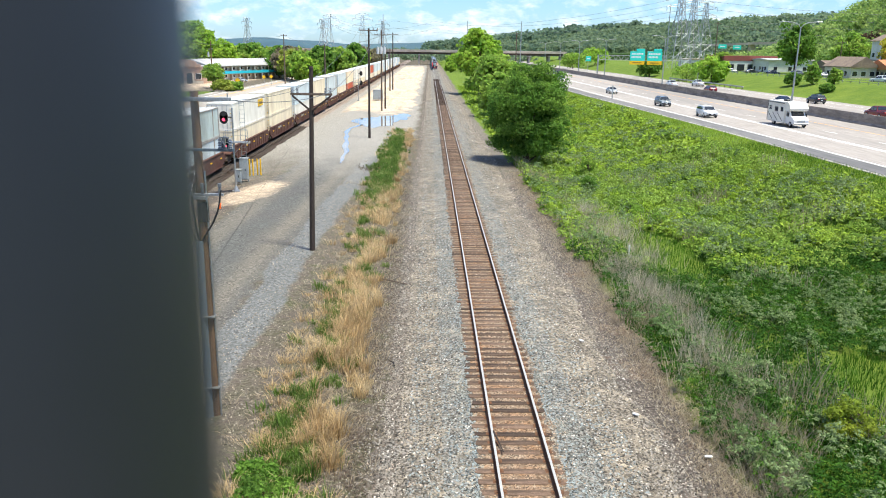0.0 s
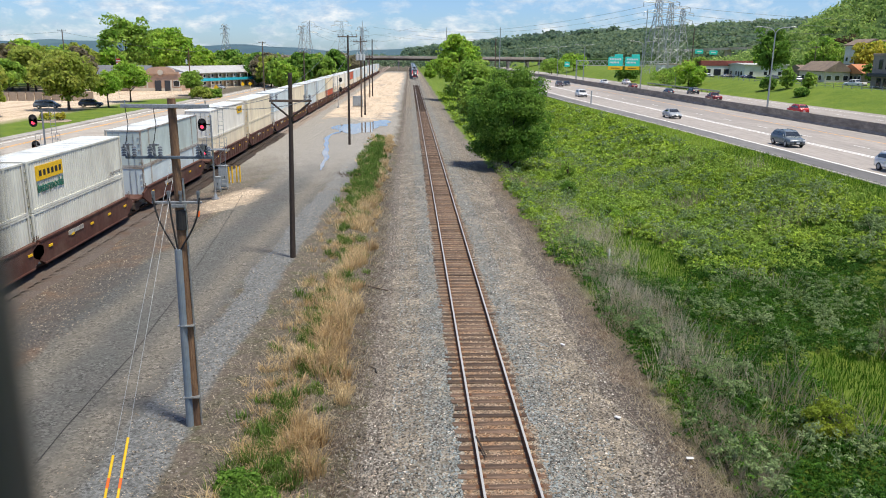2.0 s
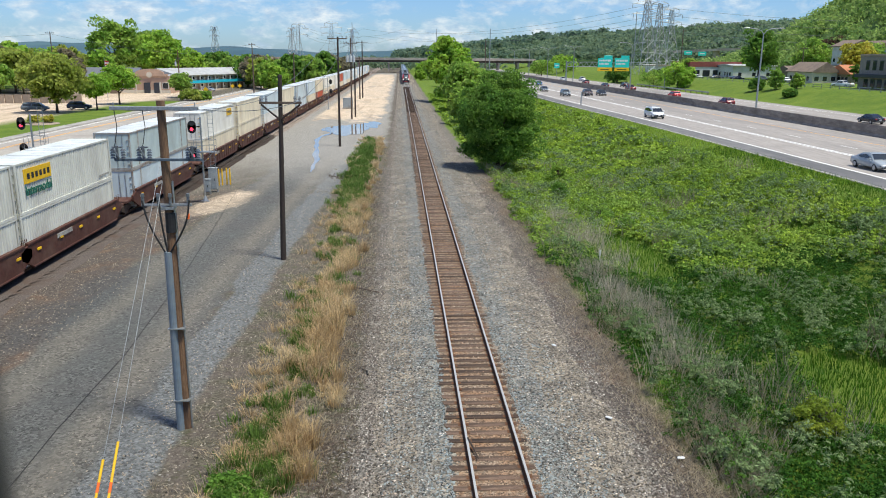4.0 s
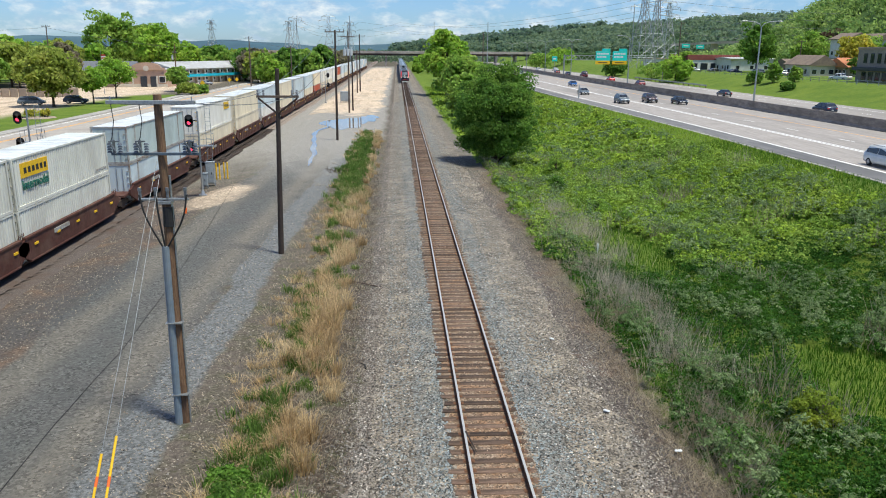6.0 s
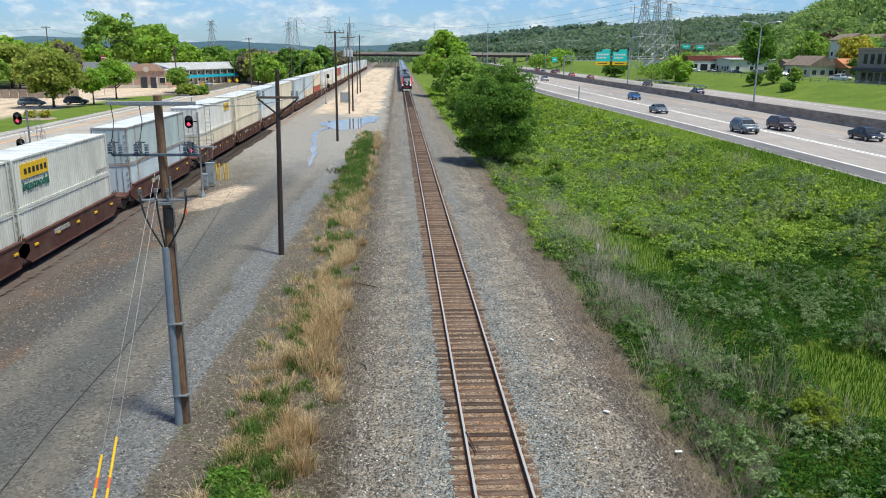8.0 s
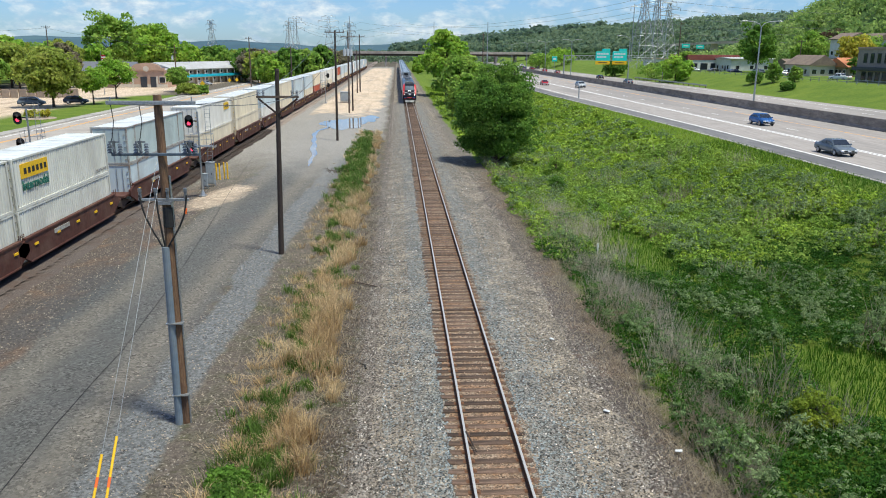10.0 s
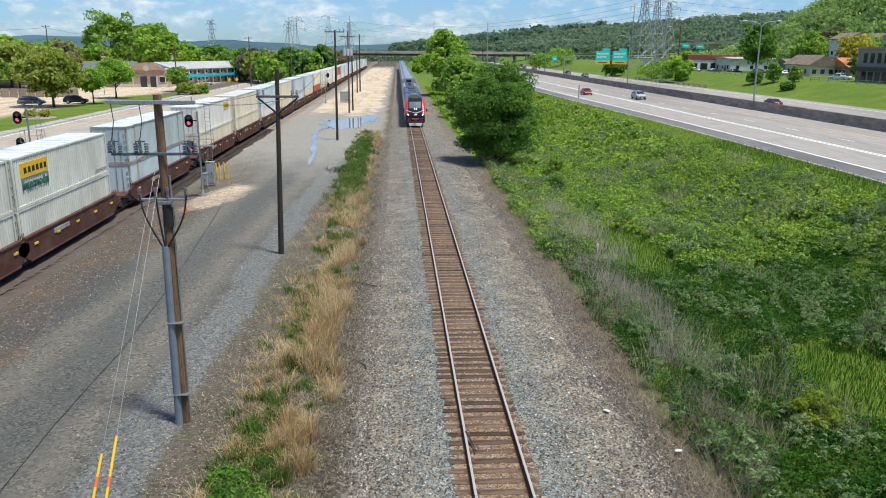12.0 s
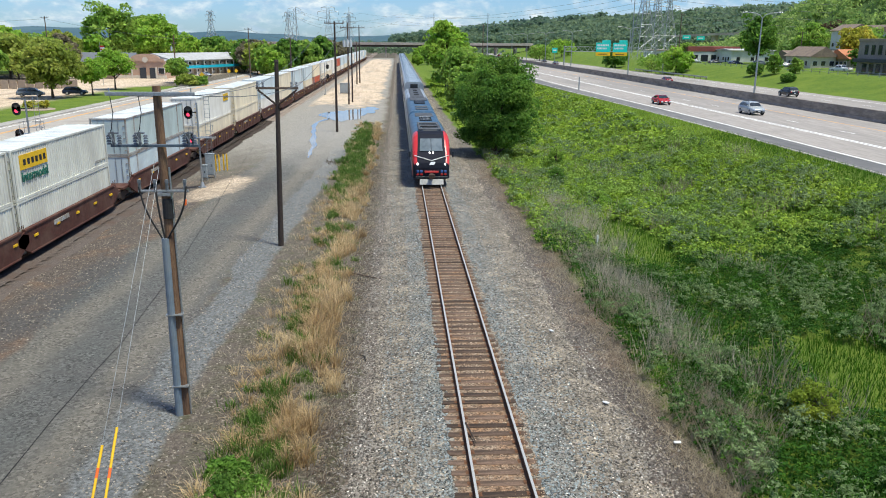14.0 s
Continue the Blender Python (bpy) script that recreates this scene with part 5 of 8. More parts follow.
def signal_mast(x, y, label):
    t = thing("railway_signal", label, "railway signal", pose(x, y, float(ground_z(x, y))))
    part("mast", rods(((0, 0, 0), (0, 0, 6.9), 0.075, 0.07), seg=10), STEEL, t)
    part("base", rods(((0, 0, -0.1), (0, 0, 0.12), 0.32), ((0, 0, 0.12), (0, 0, 0.5), 0.22, 0.09), seg=12), STEEL, t)
    lad = bmesh.new()
    for s in (0.55, 0.95):
        rod(lad, (s, 0.15, 1.2), (s, 0.15, 7.4), 0.02, seg=5)
    for k in range(18):
        rod(lad, (0.55, 0.15, 1.3 + k * 0.34), (0.95, 0.15, 1.3 + k * 0.34), 0.014, seg=5)
    for s in (1.2, 2.6):
        rod(lad, (0, 0, 1.6 + s), (0.75, 0.15, 1.6 + s), 0.02, seg=5)
    part("ladder", lad, STEEL, t)
    bm = bmesh.new()
    for z in (4.1,):
        box(bm, -0.55, -0.35, z, 1.05, 0.45, z + 0.05)
    rod(bm, (0, 0, 3.2), (-0.5, 0, 4.1), 0.025, seg=5)
    rod(bm, (0, 0, 3.2), (0.9, 0, 4.1), 0.025, seg=5)
    part("platform", bm, STEEL, t)
    for sx in (-0.55, 1.05):
        for sy in (-0.35, 0.45):
            part("rail_post", rods(((sx, sy, 4.1), (sx, sy, 5.1), 0.018), seg=5), STEEL, t)
    for zr in (4.6, 5.1):
        for a, b in (((-0.55, -0.35), (-0.55, 0.45)), ((1.05, -0.35), (1.05, 0.45)), ((-0.55, 0.45), (1.05, 0.45))):
            part("handrail", rods(((*a, zr), (*b, zr), 0.018), seg=5), STEEL, t)
    for z in (6.15, 4.05):
        bm = bmesh.new()
        rod(bm, (-0.62, -0.28, z + 0.18), (-0.62, -0.33, z + 0.18), 0.33, seg=18)
        rod(bm, (-0.62, -0.28, z - 0.18), (-0.62, -0.33, z - 0.18), 0.33, seg=18)
        box(bm, -0.95, -0.33, z - 0.18, -0.29, -0.28, z + 0.18)
        rod(bm, (-0.62, -0.28, z), (-0.62, 0.05, z), 0.2, seg=10)
        rod(bm, (-0.62, 0.0, z), (0, 0, z), 0.05, seg=6)
        hd = part("signal_head", bm, BLACK, t, "black oval signal head")
        bm = bmesh.new()
        rod(bm, (-0.62, -0.35, z - 0.16), (-0.62, -0.32, z - 0.16), 0.14, seg=16)
        part("lens", bm, REDON, hd, "lit red lens")
        bm = bmesh.new()
        rod(bm, (-0.62, -0.34, z + 0.2), (-0.62, -0.32, z + 0.2), 0.12, seg=16)
        part("lens", bm, GLASS, hd, "dark unlit lens")
        bm = bmesh.new()
        for k in range(9):
            a0, a1 = math.pi * k / 9, math.pi * (k + 1) / 9
            q = [(-0.62 + 0.16 * math.cos(a), yv, z - 0.16 + 0.16 * math.sin(a)) for a, yv in ((a0, -0.33), (a1, -0.33), (a1, -0.6), (a0, -0.6))]
            bm.faces.new([bm.verts.new(p) for p in q])
        r = bmesh.ops.solidify(bm, geom=bm.faces[:], thickness=0.012)
        part("hood", bm, BLACK, hd)
    return t


signal_mast(-18.75, 61.3, "galvanised railway signal mast with two red lamps and a ladder")
signal_mast(-32.6, 62.5, "railway signal mast beyond the freight train showing red")
signal_mast(-19.0, 177, "distant railway signal mast facing away").rotation_euler = (0, 0, math.pi)


def cabinet(x, y, w, d, h, label):
    t = thing("equipment_cabinet", label, "cabinet", pose(x, y, float(ground_z(x, y))))
    grey = mat("cabinet paint", (0.36, 0.40, 0.42), (0.3, 0.34, 0.36), 4, 0.5, 0.2, 0, (0.25, 0.26, 0.26), 0.8)
    part("body", boxes((-w / 2, -d / 2, 0.25, w / 2, d / 2, h), bevel=0.02), grey, t)
    part("roof", boxes((-w / 2 - 0.05, -d / 2 - 0.05, h, w / 2 + 0.05, d / 2 + 0.05, h + 0.07), bevel=0.015), grey, t)
    dr = part("door", boxes((-w / 2 + 0.06, -d / 2 - 0.03, 0.35, w / 2 - 0.06, -d / 2 + 0.002, h - 0.08), bevel=0.008), grey, t)
    part("handle", boxes((w / 2 - 0.2, -d / 2 - 0.07, h * 0.5, w / 2 - 0.15, -d / 2 - 0.03, h * 0.5 + 0.2)), DARKSTEEL, dr)
    for sx in (-1, 1):
        part("leg", boxes((sx * w / 2 - 0.05, -0.05, -0.05, sx * w / 2 + 0.05, 0.05, 0.27)), STEEL, t)
    return t


cabinet(-19.2, 66.2, 0.7, 0.5, 2.1, "grey metal signal equipment cabinet on legs")
cabinet(-19.45, 65.2, 0.4, 0.35, 1.3, "small grey metal junction cabinet")
cabinet(-14.6, 178, 2.2, 1.6, 2.4, "grey metal signal hut on the sandy yard")
for k in range(5):
    g = thing("bollard", "yellow steel bollard beside the signal cabinets", "bollard", pose(-20.0 + 0.36 * k, 70.0 + 0.25 * (k % 2), float(ground_z(-20.0 + 0.36 * k, 70.0))), "bollards")
    part("post", rods(((0, 0, -0.1), (0, 0, 1.5), 0.065), seg=10), YELLOW, g)
    part("cap", rods(((0, 0, 1.5), (0, 0, 1.54), 0.065, 0.035), seg=10), YELLOW, g)

# ---------------------------------------------------------------- fence post by the eye, bridge behind it
br = thing("footbridge", "plain concrete road bridge deck with a dark steel fence", "bridge")
part("deck", boxes((-40, -12, 8.6, 60, -1.80, 9.55), bevel=0.05), CONCRETE, br)
part("fence_post", rods(((-2.802, -1.955, 9.5), (-2.802, -1.955, 12.2), 0.045), seg=64), mat("dark slate fence paint", (0.008, 0.0105, 0.0135), (0.0105, 0.013, 0.0165), 9, 0.45, spec=0.32), br, "dark round steel fence post", smooth=True)
for k in range(2):
    part("pier", boxes((-14 + 44 * k - 0.6, -11, -1.0, -14 + 44 * k + 0.6, -3.0, 8.7), bevel=0.05), CONCRETE, br)

# ---------------------------------------------------------------- lamps, sign gantry, towers
def street_lamp(x, y, z, h, both=True):
    t = thing("street_lamp", "tall galvanised highway lamp with curved arms", "street lamp", pose(x, y, z), "highway lamps")
    part("pole", rods(((0, 0, 0), (0, 0, h - 0.9), 0.16, 0.09), seg=10), STEEL, t)
    for s in (-1, 1) if both else (-1,):
        bm = bmesh.new()
        pts = [(0, 0, h - 1.0), (s * 0.4, 0, h - 0.45), (s * 1.2, 0, h - 0.12), (s * 2.6, 0, h)]
        for p, q in zip(pts, pts[1:]):
            rod(bm, p, q, 0.06, seg=8)
        arm = part("arm", bm, STEEL, t)
        part("lamp_head", boxes((s * 2.5, -0.15, h - 0.08, s * 3.4, 0.15, h + 0.08), bevel=0.03), STEEL, arm)
    return t


for y in (126.5, 200, 268, 316, 362, 410):
    street_lamp(57.4, y, HZ + 1.4, 13.0 if y < 140 else 12.0, True)
street_lamp(82, 245, HZ, 11, False)

GREEN = mat("green sign sheeting", (0.022, 0.630, 0.555), (0.022, 0.570, 0.495), 2, 0.35, spec=0.5)
g = thing("sign_gantry", "galvanised truss gantry carrying two green highway signs", "sign gantry", pose(0, 281, 0))
bm = bmesh.new()
for z in (8.2, 9.8):
    for yy_ in (-0.5, 0.5):
        rod(bm, (57.6, yy_, z), (91, yy_, z), 0.09, seg=6)
for k in range(17):
    x = 57.8 + 2.06 * k
    for yy_ in (-0.5, 0.5):
        rod(bm, (x, yy_, 8.2), (x + 1.03, yy_, 9.8), 0.05, seg=5)
        rod(bm, (x + 1.03, yy_, 9.8), (min(x + 2.06, 91), yy_, 8.2), 0.05, seg=5)
part("truss", bm, STEEL, g)
for x, z0 in ((57.7, HZ + 1.4), (91, 2.5)):
    for yy_ in (-0.5, 0.5):
        part("post", rods(((x, yy_, z0 - 0.4), (x, yy_, 10.0), 0.14), seg=8), STEEL, g)
for x0, rows in ((69.0, ((0.7, 4.4), (0.7, 3.4))), (75.2, ((0.5, 2.0), (2.8, 4.6)))):
    s = part("sign_panel", boxes((x0, -0.75, 8.0, x0 + 5.3, -0.6, 11.3), bevel=0.03), GREEN, g, "green sign panel")
    part("exit_tab", boxes((x0 + 2.2, -0.75, 11.32, x0 + 5.2, -0.62, 12.2), bevel=0.03), GREEN, s, "green exit tab")
    part("exit_strip", boxes((x0, -0.75, 6.7, x0 + 5.3, -0.6, 7.98), bevel=0.03), YELLOW, s, "yellow exit-only strip")
    for k, (a, b) in enumerate(((0.5, 4.8), (0.5, 4.0))):
        for j in range(7):
            part("lettering", boxes((x0 + a + j * (b - a) / 7, -0.775, 10.1 - 1.1 * k, x0 + a + (j + 0.7) * (b - a) / 7, -0.74, 10.7 - 1.1 * k)), WHITE, s, "plain white lettering bars")
    part("lettering", boxes((x0 + 1.0, -0.775, 7.2, x0 + 4.2, -0.74, 7.42)), DARKSTEEL, s, "plain dark lettering bar")
for x, y, w, z in ((76.5, 392, 2.6, 7.5), (176, 480, 5.0, 15.0), (185, 480, 5.0, 14.5)):
    s = thing("road_sign", "small green highway sign on posts", "road sign", pose(x, y, 0))
    part("sign_panel", boxes((-w / 2, -0.05, z - 1.2, w / 2, 0.05, z + 1.2), bevel=0.02), GREEN, s)
    part("post", boxes((-0.08, 0.05, 1.5, 0.08, 0.2, z), bevel=0.01), STEEL, s)
    part("lettering", boxes((-w * 0.3, -0.08, z - 0.3, w * 0.3, -0.04, z + 0.3)), WHITE, s, "plain white lettering bar")
d = thing("delineator_post", "thin grey marker post on the highway verge", "marker post", pose(34.6, 157, HZ))
part("post", boxes((-0.12, -0.06, -0.2, 0.12, 0.06, 2.6), bevel=0.02), STEEL, d)
gr = thing("guardrail", "galvanised guardrail along the highway ramp", "guardrail")
part("rail", boxes((80.6, 205, HZ + 0.5, 80.75, 270, HZ + 0.85), bevel=0.03), STEEL, gr)
for k in range(16):
    part("post", boxes((80.75, 206 + 4.2 * k, HZ - 0.3, 80.95, 206.2 + 4.2 * k, HZ + 0.8)), GREYWOOD, gr)


def lattice_tower():
    t = thing("transmission_tower", "grey lattice steel electricity transmission tower", "transmission tower")
    levels = [(0, 5.0), (6, 4.1), (11, 3.3), (16, 2.5), (20.5, 1.8), (24, 1.3), (27, 1.1), (30, 1.0), (33.5, 0.7)]
    bm = bmesh.new()
    for (z0, w0), (z1, w1) in zip(levels, levels[1:]):
        for sx, sy in ((-1, -1), (1, -1), (1, 1), (-1, 1)):
            rod(bm, (sx * w0, sy * w0, z0), (sx * w1, sy * w1, z1), 0.16, seg=4)
        c0 = [(-w0, -w0, z0), (w0, -w0, z0), (w0, w0, z0), (-w0, w0, z0)]
        c1 = [(-w1, -w1, z1), (w1, -w1, z1), (w1, w1, z1), (-w1, w1, z1)]
        for i in range(4):
            j = (i + 1) % 4
            rod(bm, c0[i], c1[j], 0.08, seg=4)
            rod(bm, c0[j], c1[i], 0.08, seg=4)
            rod(bm, c1[i], c1[j], 0.07, seg=4)
    part("tower_body", bm, STEEL, t)
    for z, w in ((26.5, 6.5), (30.5, 7.0), (33.3, 4.5)):
        for s in (-1, 1):
            bm = bmesh.new()
            for yy_ in (-0.9, 0.9):
                rod(bm, (s * 0.8, yy_, z), (s * w, 0, z + 0.3), 0.09, seg=4)
                rod(bm, (s * 0.8, yy_, z + 1.4), (s * w, 0, z + 0.3), 0.07, seg=4)
            for k in range(1, 4):
                x = s * (0.8 + (w - 0.8) * k / 4)
                rod(bm, (x, -0.5, z + 0.1), (x, 0.3, z + 0.9 - 0.2 * k), 0.05, seg=4)
            part("crossarm", bm, STEEL, t)
        for s in (-1, 1):
            part("insulator_string", rods(((s * w, 0, z + 0.3), (s * w, 0, z - 1.6), 0.1), seg=6), PORCELAIN, t)
    return t


TOWER = lattice_tower()
TOWER["group"] = "transmission towers"
TOWER.matrix_basis = pose(101.5, 330, 2.8, 0, 0, 12)
for x, y, z, rz in ((126, 388, 4.0, 12), (150, 440, 4.5, 12), (-149.5, 640, -0.5, 70), (-75, 573, -0.5, 8), (-49, 545, -0.5, 5), (-42, 660, -0.5, 40), (-90, 650, -0.5, 60)):
    copy_thing(TOWER, pose(x, y, z, 0, 0, rz))
for x, y, h in ((-40.5, 640, 38), (-90, 700, 40), (-165, 560, 26), (-230, 420, 26), (-250, 420, 22), (30, 700, 36), (57, 520, 30), (142, 480, 40)):
    plain_pole(x, y, h, [], STEEL, "tall slim steel transmission pole", r=0.35)

# thin black line along the drive
way = [(-14.6, 5), (-13.5, 17), (-13.7, 21), (-13.7, 27.2), (-14.3, 36), (-15.8, 52.4), (-17.6, 70), (-20.0, 96)]
pts = []
for (xa, ya), (xb, yb) in zip(way, way[1:]):
    for i in range(6):
        xx_, yy_ = xa + (xb - xa) * i / 6, ya + (yb - ya) * i / 6
        pts.append((xx_, yy_, float(ground_z(xx_, yy_)) + 0.015))
wire("ground_cable", pts, 0.013, CABLE, "thin black line along the gravel drive")


# ---------------------------------------------------------------- road vehicles
PAINTS = {
    "white": ((0.70, 0.71, 0.72), (0.64, 0.65, 0.66)), "silver": ((0.42, 0.45, 0.47), (0.36, 0.39, 0.41)), "grey": ((0.16, 0.19, 0.22), (0.13, 0.16, 0.18)),
    "black": ((0.016, 0.02, 0.028), (0.02, 0.025, 0.032)), "blue": ((0.02, 0.11, 0.32), (0.018, 0.09, 0.27)), "red": ((0.5, 0.025, 0.03), (0.42, 0.02, 0.025)),
    "maroon": ((0.16, 0.014, 0.022), (0.13, 0.012, 0.02)), "brown": ((0.065, 0.04, 0.045), (0.055, 0.035, 0.04)), "navy": ((0.022, 0.035, 0.07), (0.02, 0.03, 0.06)),
}
# side profile of bodies, front at y = 0: lower hull top line and cabin (fractions of length, metres of height)
KINDS = {
    "sedan": dict(L=4.75, W=1.84, hull=[(0, 0.62), (0.04, 0.72), (0.26, 0.90), (0.30, 0.93), (0.80, 0.98), (0.97, 0.96), (1, 0.85)], cab=[(0.25, 0.92), (0.40, 1.42), (0.50, 1.46), (0.66, 1.42), (0.86, 0.97)], wh=0.33),
    "suv": dict(L=4.75, W=1.92, hull=[(0, 0.75), (0.03, 0.92), (0.22, 1.05), (0.27, 1.08), (0.85, 1.12), (0.98, 1.1), (1, 0.95)], cab=[(0.23, 1.06), (0.36, 1.62), (0.45, 1.70), (0.85, 1.68), (0.97, 1.12)], wh=0.37),
    "van": dict(L=5.15, W=2.0, hull=[(0, 0.70), (0.03, 0.82), (0.15, 1.0), (0.2, 1.04), (0.9, 1.08), (0.985, 1.06), (1, 0.9)], cab=[(0.15, 1.0), (0.31, 1.62), (0.40, 1.73), (0.88, 1.73), (0.975, 1.1)], wh=0.34),
    "pickup": dict(L=5.7, W=2.02, hull=[(0, 0.80), (0.03, 0.98), (0.22, 1.12), (0.28, 1.14), (0.62, 1.16), (0.98, 1.18), (1, 1.0)], cab=[(0.24, 1.12), (0.34, 1.74), (0.42, 1.85), (0.60, 1.84), (0.66, 1.16)], wh=0.4),
    "hatch": dict(L=4.3, W=1.8, hull=[(0, 0.68), (0.04, 0.78), (0.24, 0.95), (0.28, 0.98), (0.85, 1.02), (0.98, 1.0), (1, 0.85)], cab=[(0.22, 0.96), (0.38, 1.46), (0.48, 1.53), (0.80, 1.48), (0.95, 1.02)], wh=0.33),
}


def interp_line(pts, f):
    return float(np.interp(f, [p[0] for p in pts], [p[1] for p in pts]))


WHEELS = {}


def wheel_meshes(r):
    if r not in WHEELS:
        bm = bmesh.new()
        rod(bm, (-0.11, 0, 0), (0.11, 0, 0), r, seg=20)
        bmesh.ops.bevel(bm, geom=[e for e in bm.edges if len(e.link_faces) == 2 and any(len(f.verts) > 4 for f in e.link_faces)], offset=0.03, segments=2, affect="EDGES")
        tyre = bpy.data.meshes.new("tyre")
        bm.to_mesh(tyre)
        bm.free()
        tyre.materials.append(BLACK)
        bm = bmesh.new()
        for s in (-1, 1):
            rod(bm, (s * 0.105, 0, 0), (s * 0.122, 0, 0), r * 0.62, r * 0.56, seg=16)
            for k in range(5):
                a = k * 2 * math.pi / 5
                rod(bm, (s * 0.125, 0, 0), (s * 0.125, math.cos(a) * r * 0.55, math.sin(a) * r * 0.55), 0.035, 0.025, seg=5)
        rim = bpy.data.meshes.new("rim")
        bm.to_mesh(rim)
        bm.free()
        rim.materials.append(RIM)
        WHEELS[r] = (tyre, rim)
    return WHEELS[r]


def add_wheels(t, r, spots):
    tyre, rim = wheel_meshes(r)
    for x, y in spots:
        o = new("wheel", tyre)
        o.parent = t
        o.location = (x, y, r)
        q = new("rim", rim)
        q.parent = o


def vehicle(kind, paint, label, category):
    """A road vehicle: front at -y side of its origin's middle, wheels on z = 0."""
    k = KINDS[kind]
    L, W = k["L"], k["W"] / 2
    col = mat("car paint " + paint, *PAINTS[paint], 1.5, 0.25, 0.15 if paint != "white" else 0.0, spec=0.6)
    t = thing(kind if kind != "hatch" else "hatchback", label, category)
    bm = bmesh.new()
    secs = []
    for f in (0, 0.015, 0.05, 0.12, 0.2, 0.28, 0.4, 0.5, 0.62, 0.75, 0.86, 0.94, 0.98, 1.0):
        w = W * (0.80 + 0.2 * min(1, (f / 0.09) ** 0.6)) * (1 - 0.12 * max(0, (f - 0.9) / 0.1) ** 2)
        top = interp_line(k["hull"], f)
        lo = 0.30 if 0.02 < f < 0.98 else 0.42
        y = (f - 0.5) * L
        secs.append([(-w * 0.92, y, lo), (w * 0.92, y, lo), (w, y, lo + 0.18), (w, y, top - 0.2), (w * 0.95, y, top - 0.05), (w * 0.82, y, top), (-w * 0.82, y, top), (-w * 0.95, y, top - 0.05), (-w, y, top - 0.2), (-w, y, lo + 0.18)])
    loft(bm, secs)
    body = part("body", bm, col, t, smooth=True)
    # cabin shell
    cab = k["cab"]
    bm = bmesh.new()
    secs = []
    for i, (f, z) in enumerate(cab):
        base = interp_line(k["hull"], f) - 0.03
        y = (f - 0.5) * L
        rise = (z - base) / 0.55
        wt = W * (0.92 - 0.16 * min(1, max(0, rise)))
        secs.append([(-W * 0.93, y, base), (W * 0.93, y, base), (wt * 1.02, y, max(z - 0.12, base)), (wt * 0.9, y, z), (-wt * 0.9, y, z), (-wt * 1.02, y, max(z - 0.12, base))])
    loft(bm, secs)
    part("cabin", bm, col, t)
    # glass: windscreen, rear window, side windows laid on the shell

    def on_cab(f):
        z = interp_line(cab, f)
        base = interp_line(k["hull"], f)
        return z, base

    (f0, z0), (f1, z1) = cab[0], cab[1]
    fa, fb = f0 + (f1 - f0) * 0.12, f0 + (f1 - f0) * 0.95
    za, zb = interp_line(cab, fa), interp_line(cab, fb)
    ya, yb = (fa - 0.5) * L, (fb - 0.5) * L
    part("windscreen", slab(bmesh.new(), [(-W * 0.82, ya, za), (W * 0.82, ya, za), (W * 0.68, yb, zb), (-W * 0.68, yb, zb)], 0.03), GLASS, t)
    (f0, z0), (f1, z1) = cab[-2], cab[-1]
    fa, fb = f0 + (f1 - f0) * 0.1, f0 + (f1 - f0) * 0.8
    za, zb = interp_line(cab, fa), interp_line(cab, fb)
    ya, yb = (fa - 0.5) * L, (fb - 0.5) * L
    part("rear_window", slab(bmesh.new(), [(W * 0.68, ya, za), (-W * 0.68, ya, za), (-W * 0.8, yb, zb), (W * 0.8, yb, zb)], 0.03), GLASS, t)
    fs = [cab[0][0] + (cab[1][0] - cab[0][0]) * 0.55, 0.5 * (cab[1][0] + cab[-2][0]), cab[-2][0] + (cab[-1][0] - cab[-2][0]) * 0.35]
    for s in (-1, 1):
        for a, b in zip(fs, fs[1:]):
            a, b = a + 0.012, b - 0.012
            q = []
            for f, up in ((a, 0), (b, 0), (b, 1), (a, 1)):
                base = interp_line(k["hull"], f) + 0.04
                z = base if not up else max(interp_line(cab, f) - 0.14, base + 0.02)
                rise = (z - base) / 0.5
                q.append((s * W * (0.945 - 0.15 * rise), (f - 0.5) * L, z))
            part("side_window", slab(bmesh.new(), q if s > 0 else q[::-1], 0.015), GLASS, t)
        zt = interp_line(k["hull"], 0.03)
        part("headlight", boxes((s * W * 0.52, -L / 2 - 0.015, zt - 0.22, s * W * 0.86, -L / 2 + 0.16, zt - 0.06), bevel=0.02), LAMPW, t)
        zt = interp_line(k["hull"], 0.97)
        part("tail_light", boxes((s * W * 0.55, L / 2 - 0.1, zt - 0.28, s * W * 0.86, L / 2 + 0.015, zt - 0.1), bevel=0.02), LAMPR, t)
        my = (cab[0][0] + 0.06 - 0.5) * L
        part("mirror", boxes((s * W * 0.96, my, interp_line(k["hull"], cab[0][0]) + 0.05, s * (W + 0.16), my + 0.1, interp_line(k["hull"], cab[0][0]) + 0.2), bevel=0.02), col, t)
    part("grille", boxes((-W * 0.5, -L / 2 - 0.012, 0.46, W * 0.5, -L / 2 + 0.1, interp_line(k["hull"], 0) - 0.08), bevel=0.01), DARKSTEEL, t)
    for y0, y1, z0, z1 in ((-L / 2 - 0.03, -L / 2 + 0.2, 0.34, 0.46), (L / 2 - 0.2, L / 2 + 0.03, 0.36, 0.5)):
        part("bumper", boxes((-W * 0.84, y0, z0, W * 0.84, y1, z1), bevel=0.03), DARKSTEEL, t)
    for y0, y1, z0 in ((-L / 2 - 0.045, -L / 2, 0.47), (L / 2, L / 2 + 0.03, 0.62)):
        part("number_plate", boxes((-0.16, y0, z0, 0.16, y1, z0 + 0.13)), STRIPE, t, "plain pale plate")
